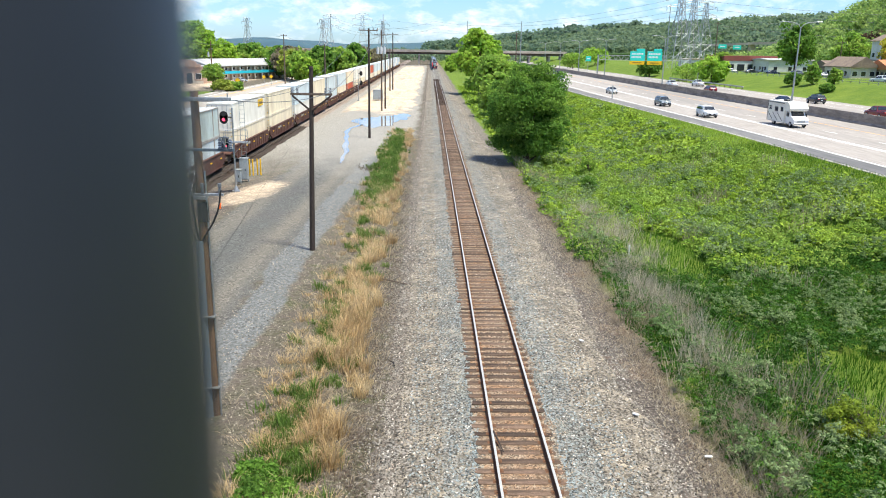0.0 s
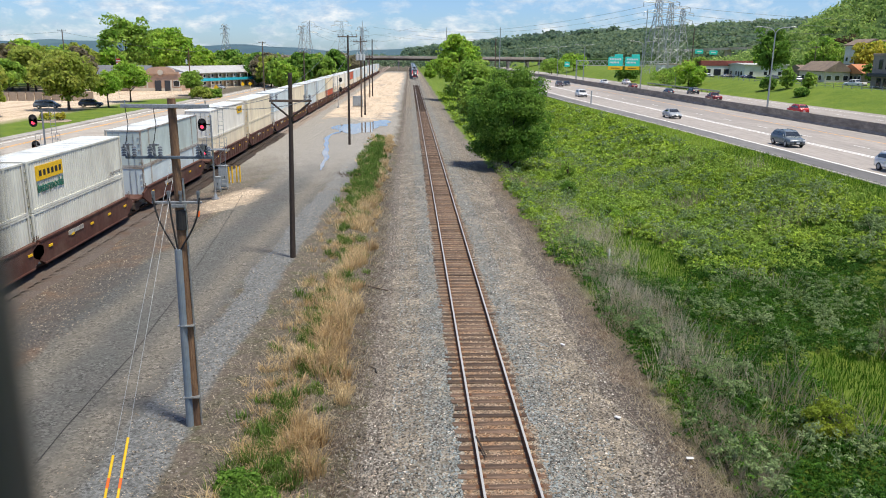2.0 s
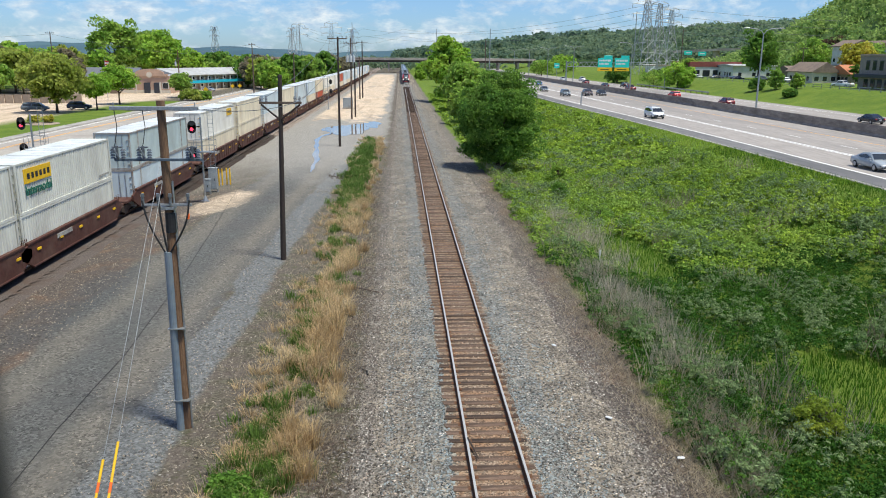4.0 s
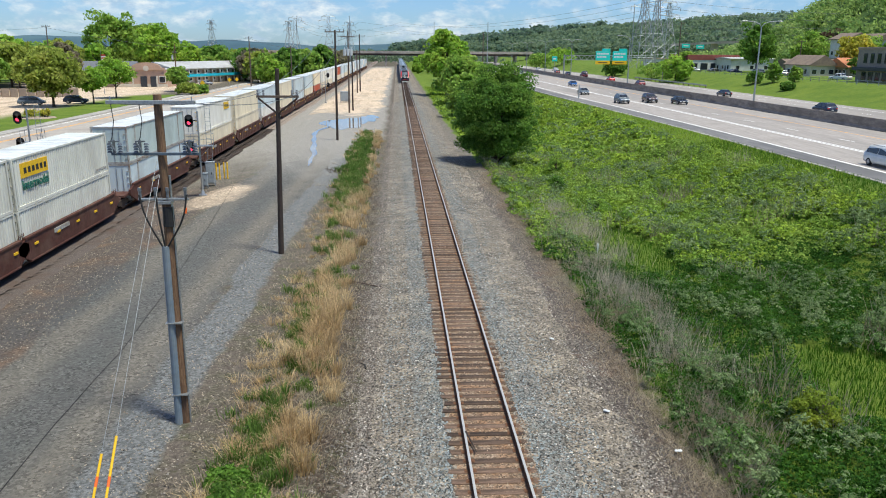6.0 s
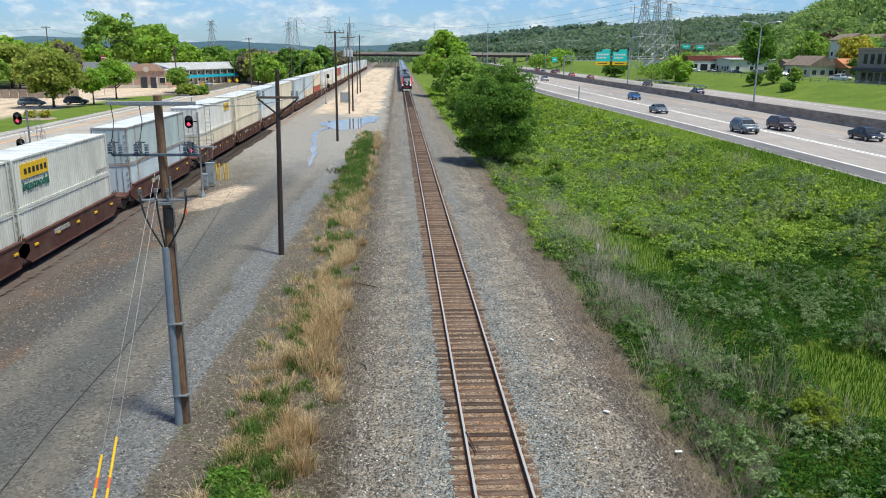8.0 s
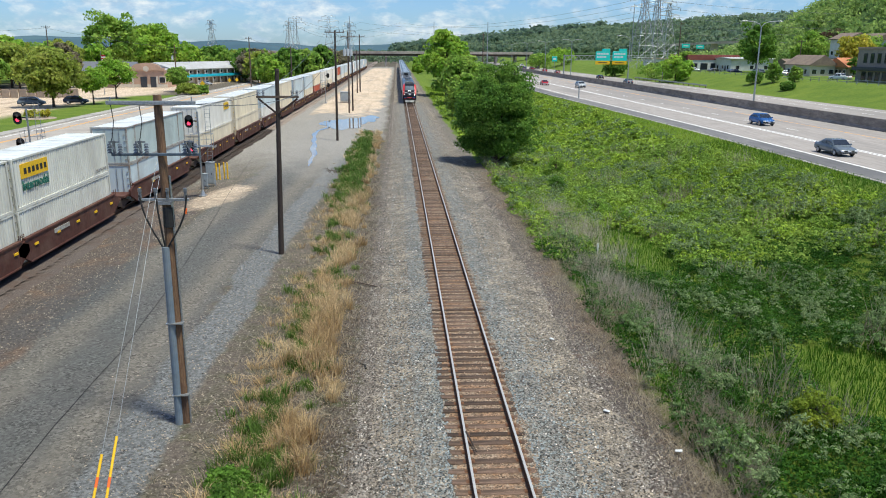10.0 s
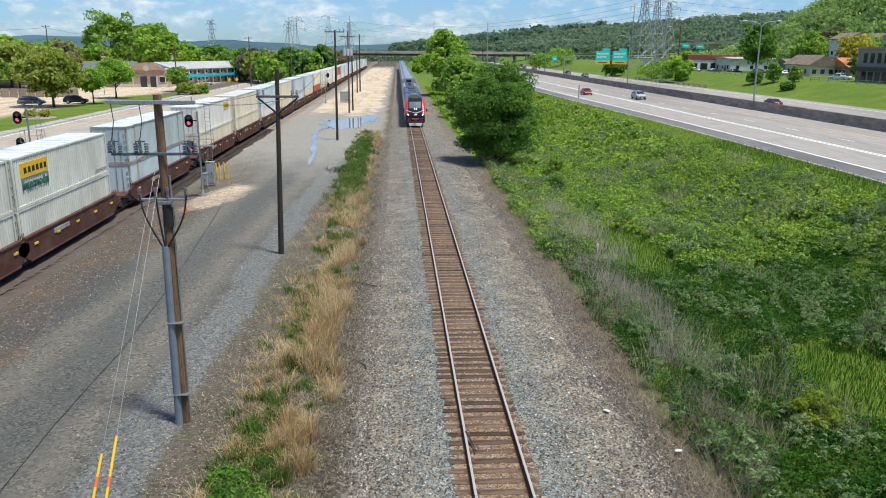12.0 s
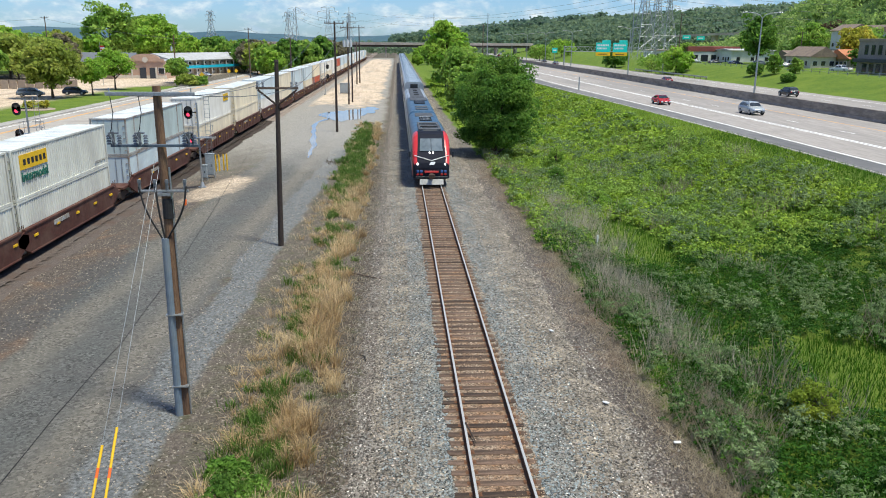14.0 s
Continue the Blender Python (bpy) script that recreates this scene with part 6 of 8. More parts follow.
    if kind == "pickup":
        part("bed_cover", boxes((-W * 0.84, L * 0.17, 1.17, W * 0.84, L * 0.475, 1.2)), DARKSTEEL, t)
    if kind in ("suv", "van"):
        for sd in (-1, 1):
            part("roof_rail", rods(((sd * W * 0.6, -0.3, cab[2][1] + 0.04), (sd * W * 0.6, L * 0.33, cab[2][1] + 0.03), 0.02)), DARKSTEEL, t)
    r = k["wh"]
    add_wheels(t, r, [(s * (W - 0.09), y) for s in (-1, 1) for y in (-0.31 * L, 0.30 * L)])
    return t


def motorhome():
    t = thing("motorhome", "white and cream motorhome with dark swooping side graphics", "motorhome")
    cream = mat("motorhome shell", (0.66, 0.64, 0.58), (0.6, 0.58, 0.53), 2, 0.4, spec=0.5)
    whitep = mat("car paint white", *PAINTS["white"], 1.5, 0.25, spec=0.6)
    dark = mat("dark graphic vinyl", (0.05, 0.055, 0.06), (0.08, 0.085, 0.09), 4, 0.4)
    part("coach_body", boxes((-1.2, -1.6, 0.45, 1.2, 3.6, 3.2), bevel=0.07), cream, t)
    bm = loft(bmesh.new(), [[(x, -3.15, 2.2), (x, -3.2, 2.45), (x, -2.75, 3.0), (x, -2.2, 3.2), (x, -1.55, 3.2), (x, -1.55, 2.05), (x, -2.6, 2.05)] for x in (-1.19, -1.1, 1.1, 1.19)])
    part("cab_over_bunk", bm, cream, t)
    bm = loft(bmesh.new(), [[(x, -4.0, 0.5), (x, -4.02, 1.0), (x, -3.85, 1.22), (x, -3.05, 1.42), (x, -2.45, 2.1), (x, -1.6, 2.1), (x, -1.6, 0.45)] for x in (-0.98, -0.9, 0.9, 0.98)])
    part("cab", bm, whitep, t)
    part("windscreen", slab(bmesh.new(), [(-0.85, -3.0, 1.46), (0.85, -3.0, 1.46), (0.8, -2.5, 2.04), (-0.8, -2.5, 2.04)], 0.03), GLASS, t)
    for s in (-1, 1):
        part("cab_window", boxes((s * 0.97, -2.5, 1.45, s * 0.995, -1.75, 2.0)), GLASS, t)
        for y0, y1, z0, z1 in ((-1.1, -0.4, 1.9, 2.5), (0.4, 1.4, 1.8, 2.5), (2.4, 3.1, 2.0, 2.5)):
            part("window", boxes((s * 1.195, y0, z0, s * 1.215, y1, z1)), GLASS, t)
        for a in range(3):
            q = [(s * 1.205, -1.2 + a * 1.5, 0.7), (s * 1.205, -0.95 + a * 1.5, 0.7), (s * 1.205, 0.6 + a * 1.5, 1.65), (s * 1.205, 0.4 + a * 1.5, 1.65)]
            part("graphic", slab(bmesh.new(), q if s > 0 else q[::-1], 0.006), dark, t, "dark swooping stripe")
        part("headlight", boxes((s * 0.6, -4.04, 0.85, s * 0.92, -3.9, 1.05), bevel=0.02), LAMPW, t)
        part("mirror", boxes((s * 1.1, -2.75, 1.4, s * 1.32, -2.65, 1.85), bevel=0.02), DARKSTEEL, t)
        part("awning", boxes((s * 1.2, -1.4, 2.95, s * 1.3, 3.3, 3.08), bevel=0.03), dark, t)
    part("rear_cap", boxes((-1.21, 3.45, 0.5, 1.21, 3.68, 3.21), bevel=0.05), dark, t, "dark rear end cap")
    part("grille", boxes((-0.5, -4.06, 0.75, 0.5, -3.95, 1.05), bevel=0.02), STEEL, t)
    part("bumper", boxes((-0.98, -4.12, 0.45, 0.98, -3.9, 0.68), bevel=0.04), STEEL, t)
    part("air_conditioner", boxes((-0.4, 0.0, 3.2, 0.4, 0.9, 3.45), bevel=0.08), DARKSTEEL, t, "dark rooftop air conditioner")
    part("roof_vent", boxes((-0.25, 2.0, 3.2, 0.25, 2.5, 3.32), (-0.3, -1.2, 3.2, 0.3, -0.7, 3.3), bevel=0.03), WHITE, t)
    add_wheels(t, 0.4, [(s * 0.9, y) for s in (-1, 1) for y in (-3.05, 1.9)])
    return t


# kind, paint, lane x, (seconds, y), metres a second along y; label words
IN, OUT = -1, 1
TRAFFIC = [
    ("rv", "white", 45.4, 0.0, 101.5, -28.5, ""),
    ("suv", "white", 38.9, 0.0, 114.0, -26.4, "white sport utility vehicle with dark windows"),
    ("suv", "grey", 39.1, 0.0, 137.2, -27.8, "slate-grey sport utility vehicle with dark windows"),
    ("sedan", "silver", 39.2, 0.0, 177.5, -28.5, "silver sedan with dark windows"),
    ("van", "white", 38.7, 5.0, 91.3, -31.3, "bluish white minivan with roof rails"),
    ("sedan", "black", 49.7, 6.5, 125.6, -29.4, "black sedan with dark windows"),
    ("suv", "brown", 45.5, 6.5, 131.8, -26.0, "dark brown sport utility vehicle"),
    ("suv", "grey", 39.3, 6.5, 129.0, -26.3, "slate-grey sport utility vehicle"),
    ("sedan", "grey", 39.0, 6.5, 158.6, -25.6, "dark grey sedan on the highway"),
    ("hatch", "blue", 45.9, 7.5, 170.2, -28.5, "bright blue hatchback car"),
    ("sedan", "red", 39.3, 12.5, 157.5, -25.0, "red sedan with dark windows"),
    ("suv", "silver", 46.2, 12.5, 141.2, -25.6, "silver-white crossover car with dark windows"),
    ("pickup", "maroon", 66.0, 0.0, 115.5, 28.2, "maroon pickup truck with a covered bed"),
    ("suv", "black", 73.2, 0.0, 150.0, 27.3, "black sport utility vehicle on the highway"),
    ("sedan", "navy", 65.6, 0.0, 148.0, 27.0, "dark navy sedan on the highway"),
    ("suv", "maroon", 65.6, 0.0, 187.5, 24.0, "maroon sport utility vehicle on the highway"),
    ("pickup", "white", 74.3, 0.0, 222.0, 26.0, "white pickup truck on the highway"),
    ("pickup", "white", 64.9, 0.0, 216.0, 26.0, "white pickup truck with a loaded bed"),
    ("suv", "red", 64.8, 1.5, 116.6, 28.2, "red sport utility vehicle on the highway"),
    ("suv", "maroon", 64.8, 5.0, 184.5, 28.5, "maroon sport utility vehicle on the highway"),
    ("sedan", "black", 69.2, 6.0, 166.4, 26.8, "black sedan with tinted windows"),
    ("suv", "navy", 65.5, 6.5, 132.2, 27.0, "dark blue-grey sport utility vehicle"),
    ("sedan", "maroon", 64.0, 12.5, 147.2, 27.8, "dark red sedan on the highway"),
    ("suv", "black", 70.2, 14.0, 139.8, 27.5, "black sport utility vehicle on the highway"),
]
MOVING = []
for kind, paint, x, t0, y0, v, label in TRAFFIC:
    ob = motorhome() if kind == "rv" else vehicle(kind, paint, label, {"sedan": "car", "suv": "car", "hatch": "car", "van": "minivan", "pickup": "pickup truck"}[kind])
    ob["group"] = "highway traffic"
    MOVING.append((ob, x, t0, y0, v))


# ---------------------------------------------------------------- foliage
def quads(C, N, size, rng, ratio=1.5):
    """Leaf-like bent quads at C facing roughly along N."""
    n = len(C)
    N = N + rng.normal(0, 0.55, (n, 3))
    N /= np.linalg.norm(N, axis=1)[:, None] + 1e-9
    R = rng.normal(0, 1, (n, 3))
    U = np.cross(N, R)
    U /= np.linalg.norm(U, axis=1)[:, None] + 1e-9
    W = np.cross(N, U)
    s = (size * rng.uniform(0.6, 1.35, n))[:, None]
    a, b = U * s * 0.5, W * s * 0.5 * ratio
    V = np.stack([C - b, C + a - 0.1 * b + N * s * 0.12, C + b, C - a - 0.1 * b + N * s * 0.12], 1).reshape(-1, 3)
    F = np.arange(4 * n).reshape(-1, 4)
    return V, F


def blob_leaves(centres, radii, per, size, rng):
    """Leaves on the outer shells of many small clumps."""
    m = len(centres)
    D = rng.normal(0, 1, (m, per, 3))
    D /= np.linalg.norm(D, axis=2)[..., None]
    D[..., 2] = np.where(D[..., 2] < -0.45, -D[..., 2], D[..., 2])
    rad = rng.uniform(0.6, 1.06, (m, per, 1)) * np.asarray(radii)[:, None, :]
    C = (centres[:, None] + D * rad).reshape(-1, 3)
    return quads(C, D.reshape(-1, 3), size, rng)


def leafmat(name, c1, c2, c3):
    return mat(name, c1, c2, 0.9, 0.6, 0, 0, c3, 0.25, "World", island=0.22 if "hillside" in name else 0.38, spec=0.12, soft=0.45 if "weed" in name or "grass" in name else 0.58, lo=0.35, hi=0.65)


LEAF = {
    "deep": leafmat("deep green leaves", (0.159, 0.310, 0.051), (0.098, 0.207, 0.041), (0.226, 0.366, 0.067)),
    "fresh": leafmat("fresh green leaves", (0.341, 0.539, 0.079), (0.226, 0.396, 0.057), (0.429, 0.572, 0.094)),
    "olive": leafmat("olive green leaves", (0.37, 0.44, 0.085), (0.245, 0.32, 0.062), (0.43, 0.46, 0.11)),
    "mid": leafmat("mid green leaves", (0.302, 0.475, 0.086), (0.205, 0.351, 0.065), (0.389, 0.508, 0.108)),
    "gold": leafmat("yellowish shrub leaves", (0.27, 0.36, 0.05), (0.16, 0.25, 0.035), (0.34, 0.39, 0.055)),
    "purple": leafmat("dark purple leaves", (0.137, 0.077, 0.064), (0.085, 0.056, 0.038), (0.152, 0.115, 0.064)),
    "yellow": leafmat("yellow-green leaves", (0.56, 0.52, 0.08), (0.38, 0.41, 0.07), (0.60, 0.50, 0.09)),
    "grey": leafmat("grey-brown twigs", (0.324, 0.290, 0.184), (0.222, 0.192, 0.129), (0.243, 0.235, 0.129)),
}


def tree_meshes(h, r, seed, leaves, size, low=0.25, blobs=60, squash=1.0):
    """Trunk with limbs, and a lumpy leafy crown; returns the two meshes' data."""
    rng = np.random.default_rng(seed)
    bm = bmesh.new()
    lean = rng.normal(0, 0.02 * h, 2)
    pts = [Vector((lean[0] * k * k, lean[1] * k * k, h * 0.8 * k)) for k in (0, 0.15, 0.35, 0.6, 1)]
    w = 0.018 * h + 0.06
    for i, (a, b) in enumerate(zip(pts, pts[1:])):
        rod(bm, a - Vector((0, 0, 0.3 if i == 0 else 0)), b, w * (1.25 if i == 0 else 1) * (1 - 0.2 * i), w * (1 - 0.2 * (i + 1)), seg=9)
    cz = h * (low + 1) / 2
    tips = []
    for k in range(11):
        a = k * 2.4 + rng.uniform(-0.3, 0.3)
        z0 = h * rng.uniform(low * 0.8, 0.6)
        p0 = Vector((0, 0, z0))
        p2 = Vector((math.cos(a) * r * 0.7, math.sin(a) * r * 0.7, min(z0 + h * rng.uniform(0.1, 0.35), h * 0.92)))
        p1 = p0.lerp(p2, 0.5) + Vector((0, 0, 0.04 * h))
        rod(bm, p0, p1, w * 0.42, w * 0.28, seg=6)
        rod(bm, p1, p2, w * 0.28, w * 0.1, seg=5)
        tips.append(p2)
    D = rng.normal(0, 1, (blobs, 3))
    D /= np.linalg.norm(D, axis=1)[:, None]
    rr = rng.uniform(0.35, 0.86, (blobs, 1)) ** 0.7
    hh = h * (1 - low) / 2
    prof = 1 - 0.28 * np.clip(D[:, 2:3], 0, 1)
    C = D * rr * np.array([[r, r, hh * squash]]) * np.concatenate([prof, prof, np.ones_like(prof)], 1)
    if low < 0.035:
        C[:, :2] *= 1 + 0.3 * np.clip(-D[:, 2:3], 0, 0.8)
    C[:, 2] += cz
    C = np.concatenate([C, np.array([list(t) for t in tips])])
    br_ = np.clip(rng.uniform(0.16, 0.34, (len(C), 1)) * r, 0.25, None) * np.array([[1, 1, 0.8]])
    V, F = blob_leaves(C, br_, max(int(0.66 * leaves / len(C)), 4), size * 1.14, rng)
    return bm, V, F


def tree(x, y, h, r, kind, label, seed, leaves=6000, size=0.35, low=0.25, z=None, blobs=60, name="tree", group="", category="tree", squash=1.0):
    z = float(ground_z(x, y)) - 0.05 if z is None else z
    t = thing(name, label, category, pose(x, y, z), group)
    bm, V, F = tree_meshes(h, r, seed, leaves, size, low, blobs, squash)
    part("trunk" if category == "tree" else "stem", bm, BARK, t)
    c = soup("crown", V, F, LEAF[kind])
    c.parent = t
    return t


# big tree and its neighbours along the right of the track
tree(7.75, 79.6, 11.2, 4.6, "deep", "dense dark green broadleaf tree beside the railway", 11, 100000, 0.135, 0.02, blobs=165)
tree(10.4, 205, 18.2, 6.6, "fresh", "tall fresh green cottonwood tree beside the railway", 12, 15000, 0.5, 0.06, blobs=90)
tree(11.6, 170, 12.0, 5.6, "mid", "leafy green tree beside the railway", 13, 11000, 0.44, 0.03, blobs=80)
tree(9.6, 136, 8.6, 3.6, "mid", "leafy green tree beside the railway", 14, 9000, 0.38, 0.03, blobs=70)
tree(13.2, 128, 6.2, 3.2, "deep", "dark green tree behind a larger one", 15, 7000, 0.4, 0.03, blobs=70)
tree(15.5, 240, 12.0, 6.0, "mid", "leafy green tree beside the railway", 16, 8000, 0.6, 0.05)
for k, (x, y, h, r) in enumerate(((8.2, 415, 5.5, 3.0), (15, 440, 10, 5), (20, 330, 12, 7), (27, 390, 12, 7), (18, 480, 12, 7), (24, 540, 11, 7), (14, 560, 9, 6), (31, 470, 9, 6))):
    tree(x, y, h, r, ("fresh", "mid", "deep")[k % 3], "green trackside tree near the overpass", 40 + k, 2600, 0.95, 0.05, blobs=40)
# street trees on the lawn
tree(-72.3, 160.3, 12.2, 6.4, "olive", "broad yellowish green maple on the motel lawn", 21, 16000, 0.4, 0.14, blobs=90)
tree(-67.6, 169, 7.6, 3.4, "fresh", "young round green tree on the lawn strip", 22, 9000, 0.28, 0.3)
tree(-69.8, 189, 9.2, 4.6, "fresh", "round green tree on the lawn strip", 23, 10000, 0.3, 0.3)
tree(-63.8, 221, 7.0, 3.4, "mid", "round green tree on the lawn by the motel", 24, 8000, 0.3, 0.25)
tree(-79.0, 140.5, 8.5, 4.3, "olive", "yellowish green tree on the motel lawn", 25, 12000, 0.32, 0.2)
tree(-57.4, 205, 3.0, 2.9, "olive", "wide shrub beside the street", 26, 4500, 0.35, 0.0, name="shrub", category="shrub")
tree(-54.6, 208, 2.4, 2.0, "mid", "wide shrub beside the street", 27, 3500, 0.35, 0.0, name="shrub", category="shrub")
# big trees and belt behind the motel
for k, (x, y, h, r, kd) in enumerate(((-121, 335, 26.0, 11.5, "mid"), (-112, 350, 21.5, 9, "mid"), (-98, 322, 20.8, 10.5, "fresh"), (-150, 330, 13, 9, "mid"), (-89, 330, 14, 7, "fresh"), (-84, 345, 9, 6, "mid"),
                                      (-140, 260, 16, 8, "olive"), (-155, 255, 18, 9, "olive"), (-125, 245, 14, 7, "grey"), (-168, 270, 17, 9, "fresh"), (-185, 290, 18, 9, "mid"), (-112, 232, 13.0, 6.5, "olive"),
                                      (-132, 222, 12.5, 7, "olive"), (-120, 205, 11, 6, "olive"), (-101, 228, 12, 5, "mid"), (-108, 196, 9.5, 5.5, "olive"), (-170, 230, 15, 8, "mid"), (-98, 224, 11.5, 6, "olive"), (-104, 242, 13, 6, "grey"), (-118, 240, 14, 7, "olive"), (-125, 255, 16, 7, "fresh"), (-112, 215, 10, 5.5, "mid"), (-132, 272, 15.2, 7.5, "olive"), (-122, 276, 14.5, 7, "mid"), (-114, 270, 15.0, 7, "olive"), (-109, 285, 13.0, 6, "fresh"), (-140, 290, 15, 8, "mid"))):
    tree(x, y, h, r, kd, "tall leafy tree behind the motel" if h > 20 else "leafy tree behind the motel lawn", 60 + k, 11000 if h > 20 else 4500, 0.72, 0.15, blobs=80 if h > 20 else 55)
# trees behind the houses across the highway
for k, (x, y, h, r, kd, lab) in enumerate(((120.3, 262, 17, 6.4, "deep", "tall dark green tree behind the highway frontage"), (168, 300, 14, 9, "purple", "dark purple-leaved tree on the hillside"), (133.5, 226, 11.5, 6.0, "yellow", "yellow-leaved tree beside the houses"),
                                           (84.5, 240, 7.5, 5.6, "fresh", "broad green bush on the highway bank"), (91.5, 190, 5.4, 2.0, "mid", "conical young evergreen on the grass bank"), (89.5, 196, 3.2, 2.3, "deep", "low dark shrub on the grass bank"),
                                           (94.0, 184, 4.0, 1.6, "mid", "young tree on the grass bank"), (87.3, 174.0, 1.9, 1.7, "deep", "low spiky shrub on the grass bank"), (148, 280, 13, 7, "mid", "green tree behind the houses"), (150, 250, 12, 6, "mid", "green tree behind the houses"),
                                           (110, 300, 7, 4.0, "mid", "green tree beside a parking lot"), (126.5, 240, 5, 2.2, "fresh", "small green tree beside a parking lot"), (121.0, 236.5, 4.5, 2.4, "mid", "small green tree beside a parking lot"), (142, 310, 12, 7, "fresh", "green tree behind the houses"),
                                           (127.5, 216, 5.5, 2.2, "deep", "dark shrub beside the houses"), (149, 245, 10, 4.6, "mid", "green tree below the hillside houses"), (156, 246, 9.5, 4.2, "deep", "dark green tree below the hillside houses"), (163.5, 245, 9.5, 4.6, "mid", "green tree below the hillside houses"), (84, 262, 6, 5, "mid", "broad green bush on the highway bank"), (82, 300, 7, 5, "deep", "broad green bush on the highway bank"), (74, 420, 9, 7, "mid", "green bushes by the ramp"), (90, 440, 10, 8, "fresh", "green bushes by the ramp"))):
    tree(x, y, h, r, kd, lab, 90 + k, 4500 if h > 10 else 2400, 0.62 if h > 6 else 0.35, 0.12 if h > 10 else 0.02, name="tree" if h > 4.2 else "shrub", category="tree" if h > 4.2 else "shrub")
# tree line behind the freight train: a few shapes, repeated
SHAPES = [tree(-44 - 4 * k, 262 + 9 * k, 9 + k, 5.2, kd, "leafy tree in the belt behind the freight train", 130 + k, 1800, 0.98, 0.04, group="tree belt") for k, kd in enumerate(("fresh", "mid", "olive", "grey", "deep"))]
rt = random.Random(5)
for k in range(60):
    y = 285 + 300 * (k / 60) ** 1.2
    x = -33 - rt.uniform(0, 1) * ((0.17 * y - 33) if y < 335 else 14 + 0.42 * (y - 240))
    s = rt.uniform(0.65, 1.15)
    copy_thing(SHAPES[min(int(rt.random() * 5.6), 4) if rt.random() < 0.8 else 1], pose(x, y, -0.6, 0, 0, rt.uniform(0, 360)) @ Matrix.Diagonal((s, s, s, 1)))


def woods(name, X, Y, Z, r, per, size, kinds, label, seed):
    """A far wood: many ragged crowns as one mass."""
    rng = np.random.default_rng(seed)
    C = np.stack([X, Y, Z], -1)
    V, F = blob_leaves(C, r[:, None] * np.array([[1, 1, 0.95]]), per, size, rng)
    return tagged(soup(name, V, F, LEAF[kinds]), label, "woods", kind="stuff")


# ---------------------------------------------------------------- weeds and grass
def blades(P, h, w, rng, lean=0.35):
    """Three-cornered blades standing at P."""
    n = len(P)
    a = rng.uniform(0, 6.283, n)
    hh = h * rng.uniform(0.55, 1.25, n)
    dx = np.stack([np.cos(a), np.sin(a), np.zeros(n)], -1) * (w * rng.uniform(0.6, 1.3, n))[:, None]
    b = rng.uniform(0, 6.283, n)
    tip = P + np.stack([np.cos(b) * lean * hh, np.sin(b) * lean * hh, hh], -1) * 1.0
    V = np.stack([P - dx, P + dx, tip], 1).reshape(-1, 3)
    return V, np.arange(3 * n).reshape(-1, 3)


def on_ground(x, y, up=0.0):
    return np.stack([x, y, ground_z(x, y) + up], -1)


rng = np.random.default_rng(21)


def field_points(n, y0, y1, power=1.7):
    y = y0 + (y1 - y0) * rng.random(n) ** power
    x = rng.uniform(5.6, 33.2, n)
    keep = (x > 6.3 + 0.8 * lumps(y, y * 0.3, 0.5)) & (np.hypot(x - 8.1, y - 80) > 2.0)
    # stay inside the widening view
    keep &= x < -2.7 + (y + 2) * 0.72 + 2
    return x[keep], y[keep]


def glade(x, y):
    """Bright grassy openings in the weeds."""
    return (np.hypot((x - 11.6) / 2.6, (y - 44) / 6.0) < 1) | (np.hypot((x - 15.4) / 2.9, (y - 23.5) / 4.4) < 1) | (x > 29.2 + 1.4 * lumps(x, y, 0.3))


def weeds(name, n, y0, y1, size, per, r, kind, label, want, power=1.7, up=0.5, heads=7, ratio=1.8):
    """Bushy plants: each is a dome of small leafy heads."""
    x, y = field_points(n, y0, y1, power)
    k = want(x, y) & ~glade(x, y)
    x, y = x[k], y[k]
    m = len(x)
    big = rng.uniform(0.65, 1.35, (m, 1))
    a, q = rng.uniform(0, 6.283, (m, heads)), np.sqrt(rng.random((m, heads)))
    C = np.stack([x[:, None] + np.cos(a) * q * r * big, y[:, None] + np.sin(a) * q * r * big,
                  ground_z(x, y)[:, None] + up * big * (1.0 - 0.62 * q * q) * rng.uniform(0.8, 1.15, (m, heads))], -1).reshape(-1, 3)
    R = np.repeat(big.ravel(), heads)[:, None] * r * 0.36 * np.array([[1, 1, 0.75]]) * rng.uniform(0.75, 1.25, (m * heads, 1))
    each = max(per // heads, 3)
    D = rng.normal(0, 1, (len(C), each, 3))
    D[..., 2] = np.abs(D[..., 2]) * 0.9 + 0.1
    D /= np.linalg.norm(D, axis=2)[..., None]
    P = (C[:, None] + D * R[:, None] * rng.uniform(0.55, 1.05, (len(C), each, 1))).reshape(-1, 3)
    V, F = quads(P, D.reshape(-1, 3) + np.array([0, 0, 0.35]), size, rng, ratio)
    tagged(soup(name, V, F, kind), label, "weeds", kind="stuff")


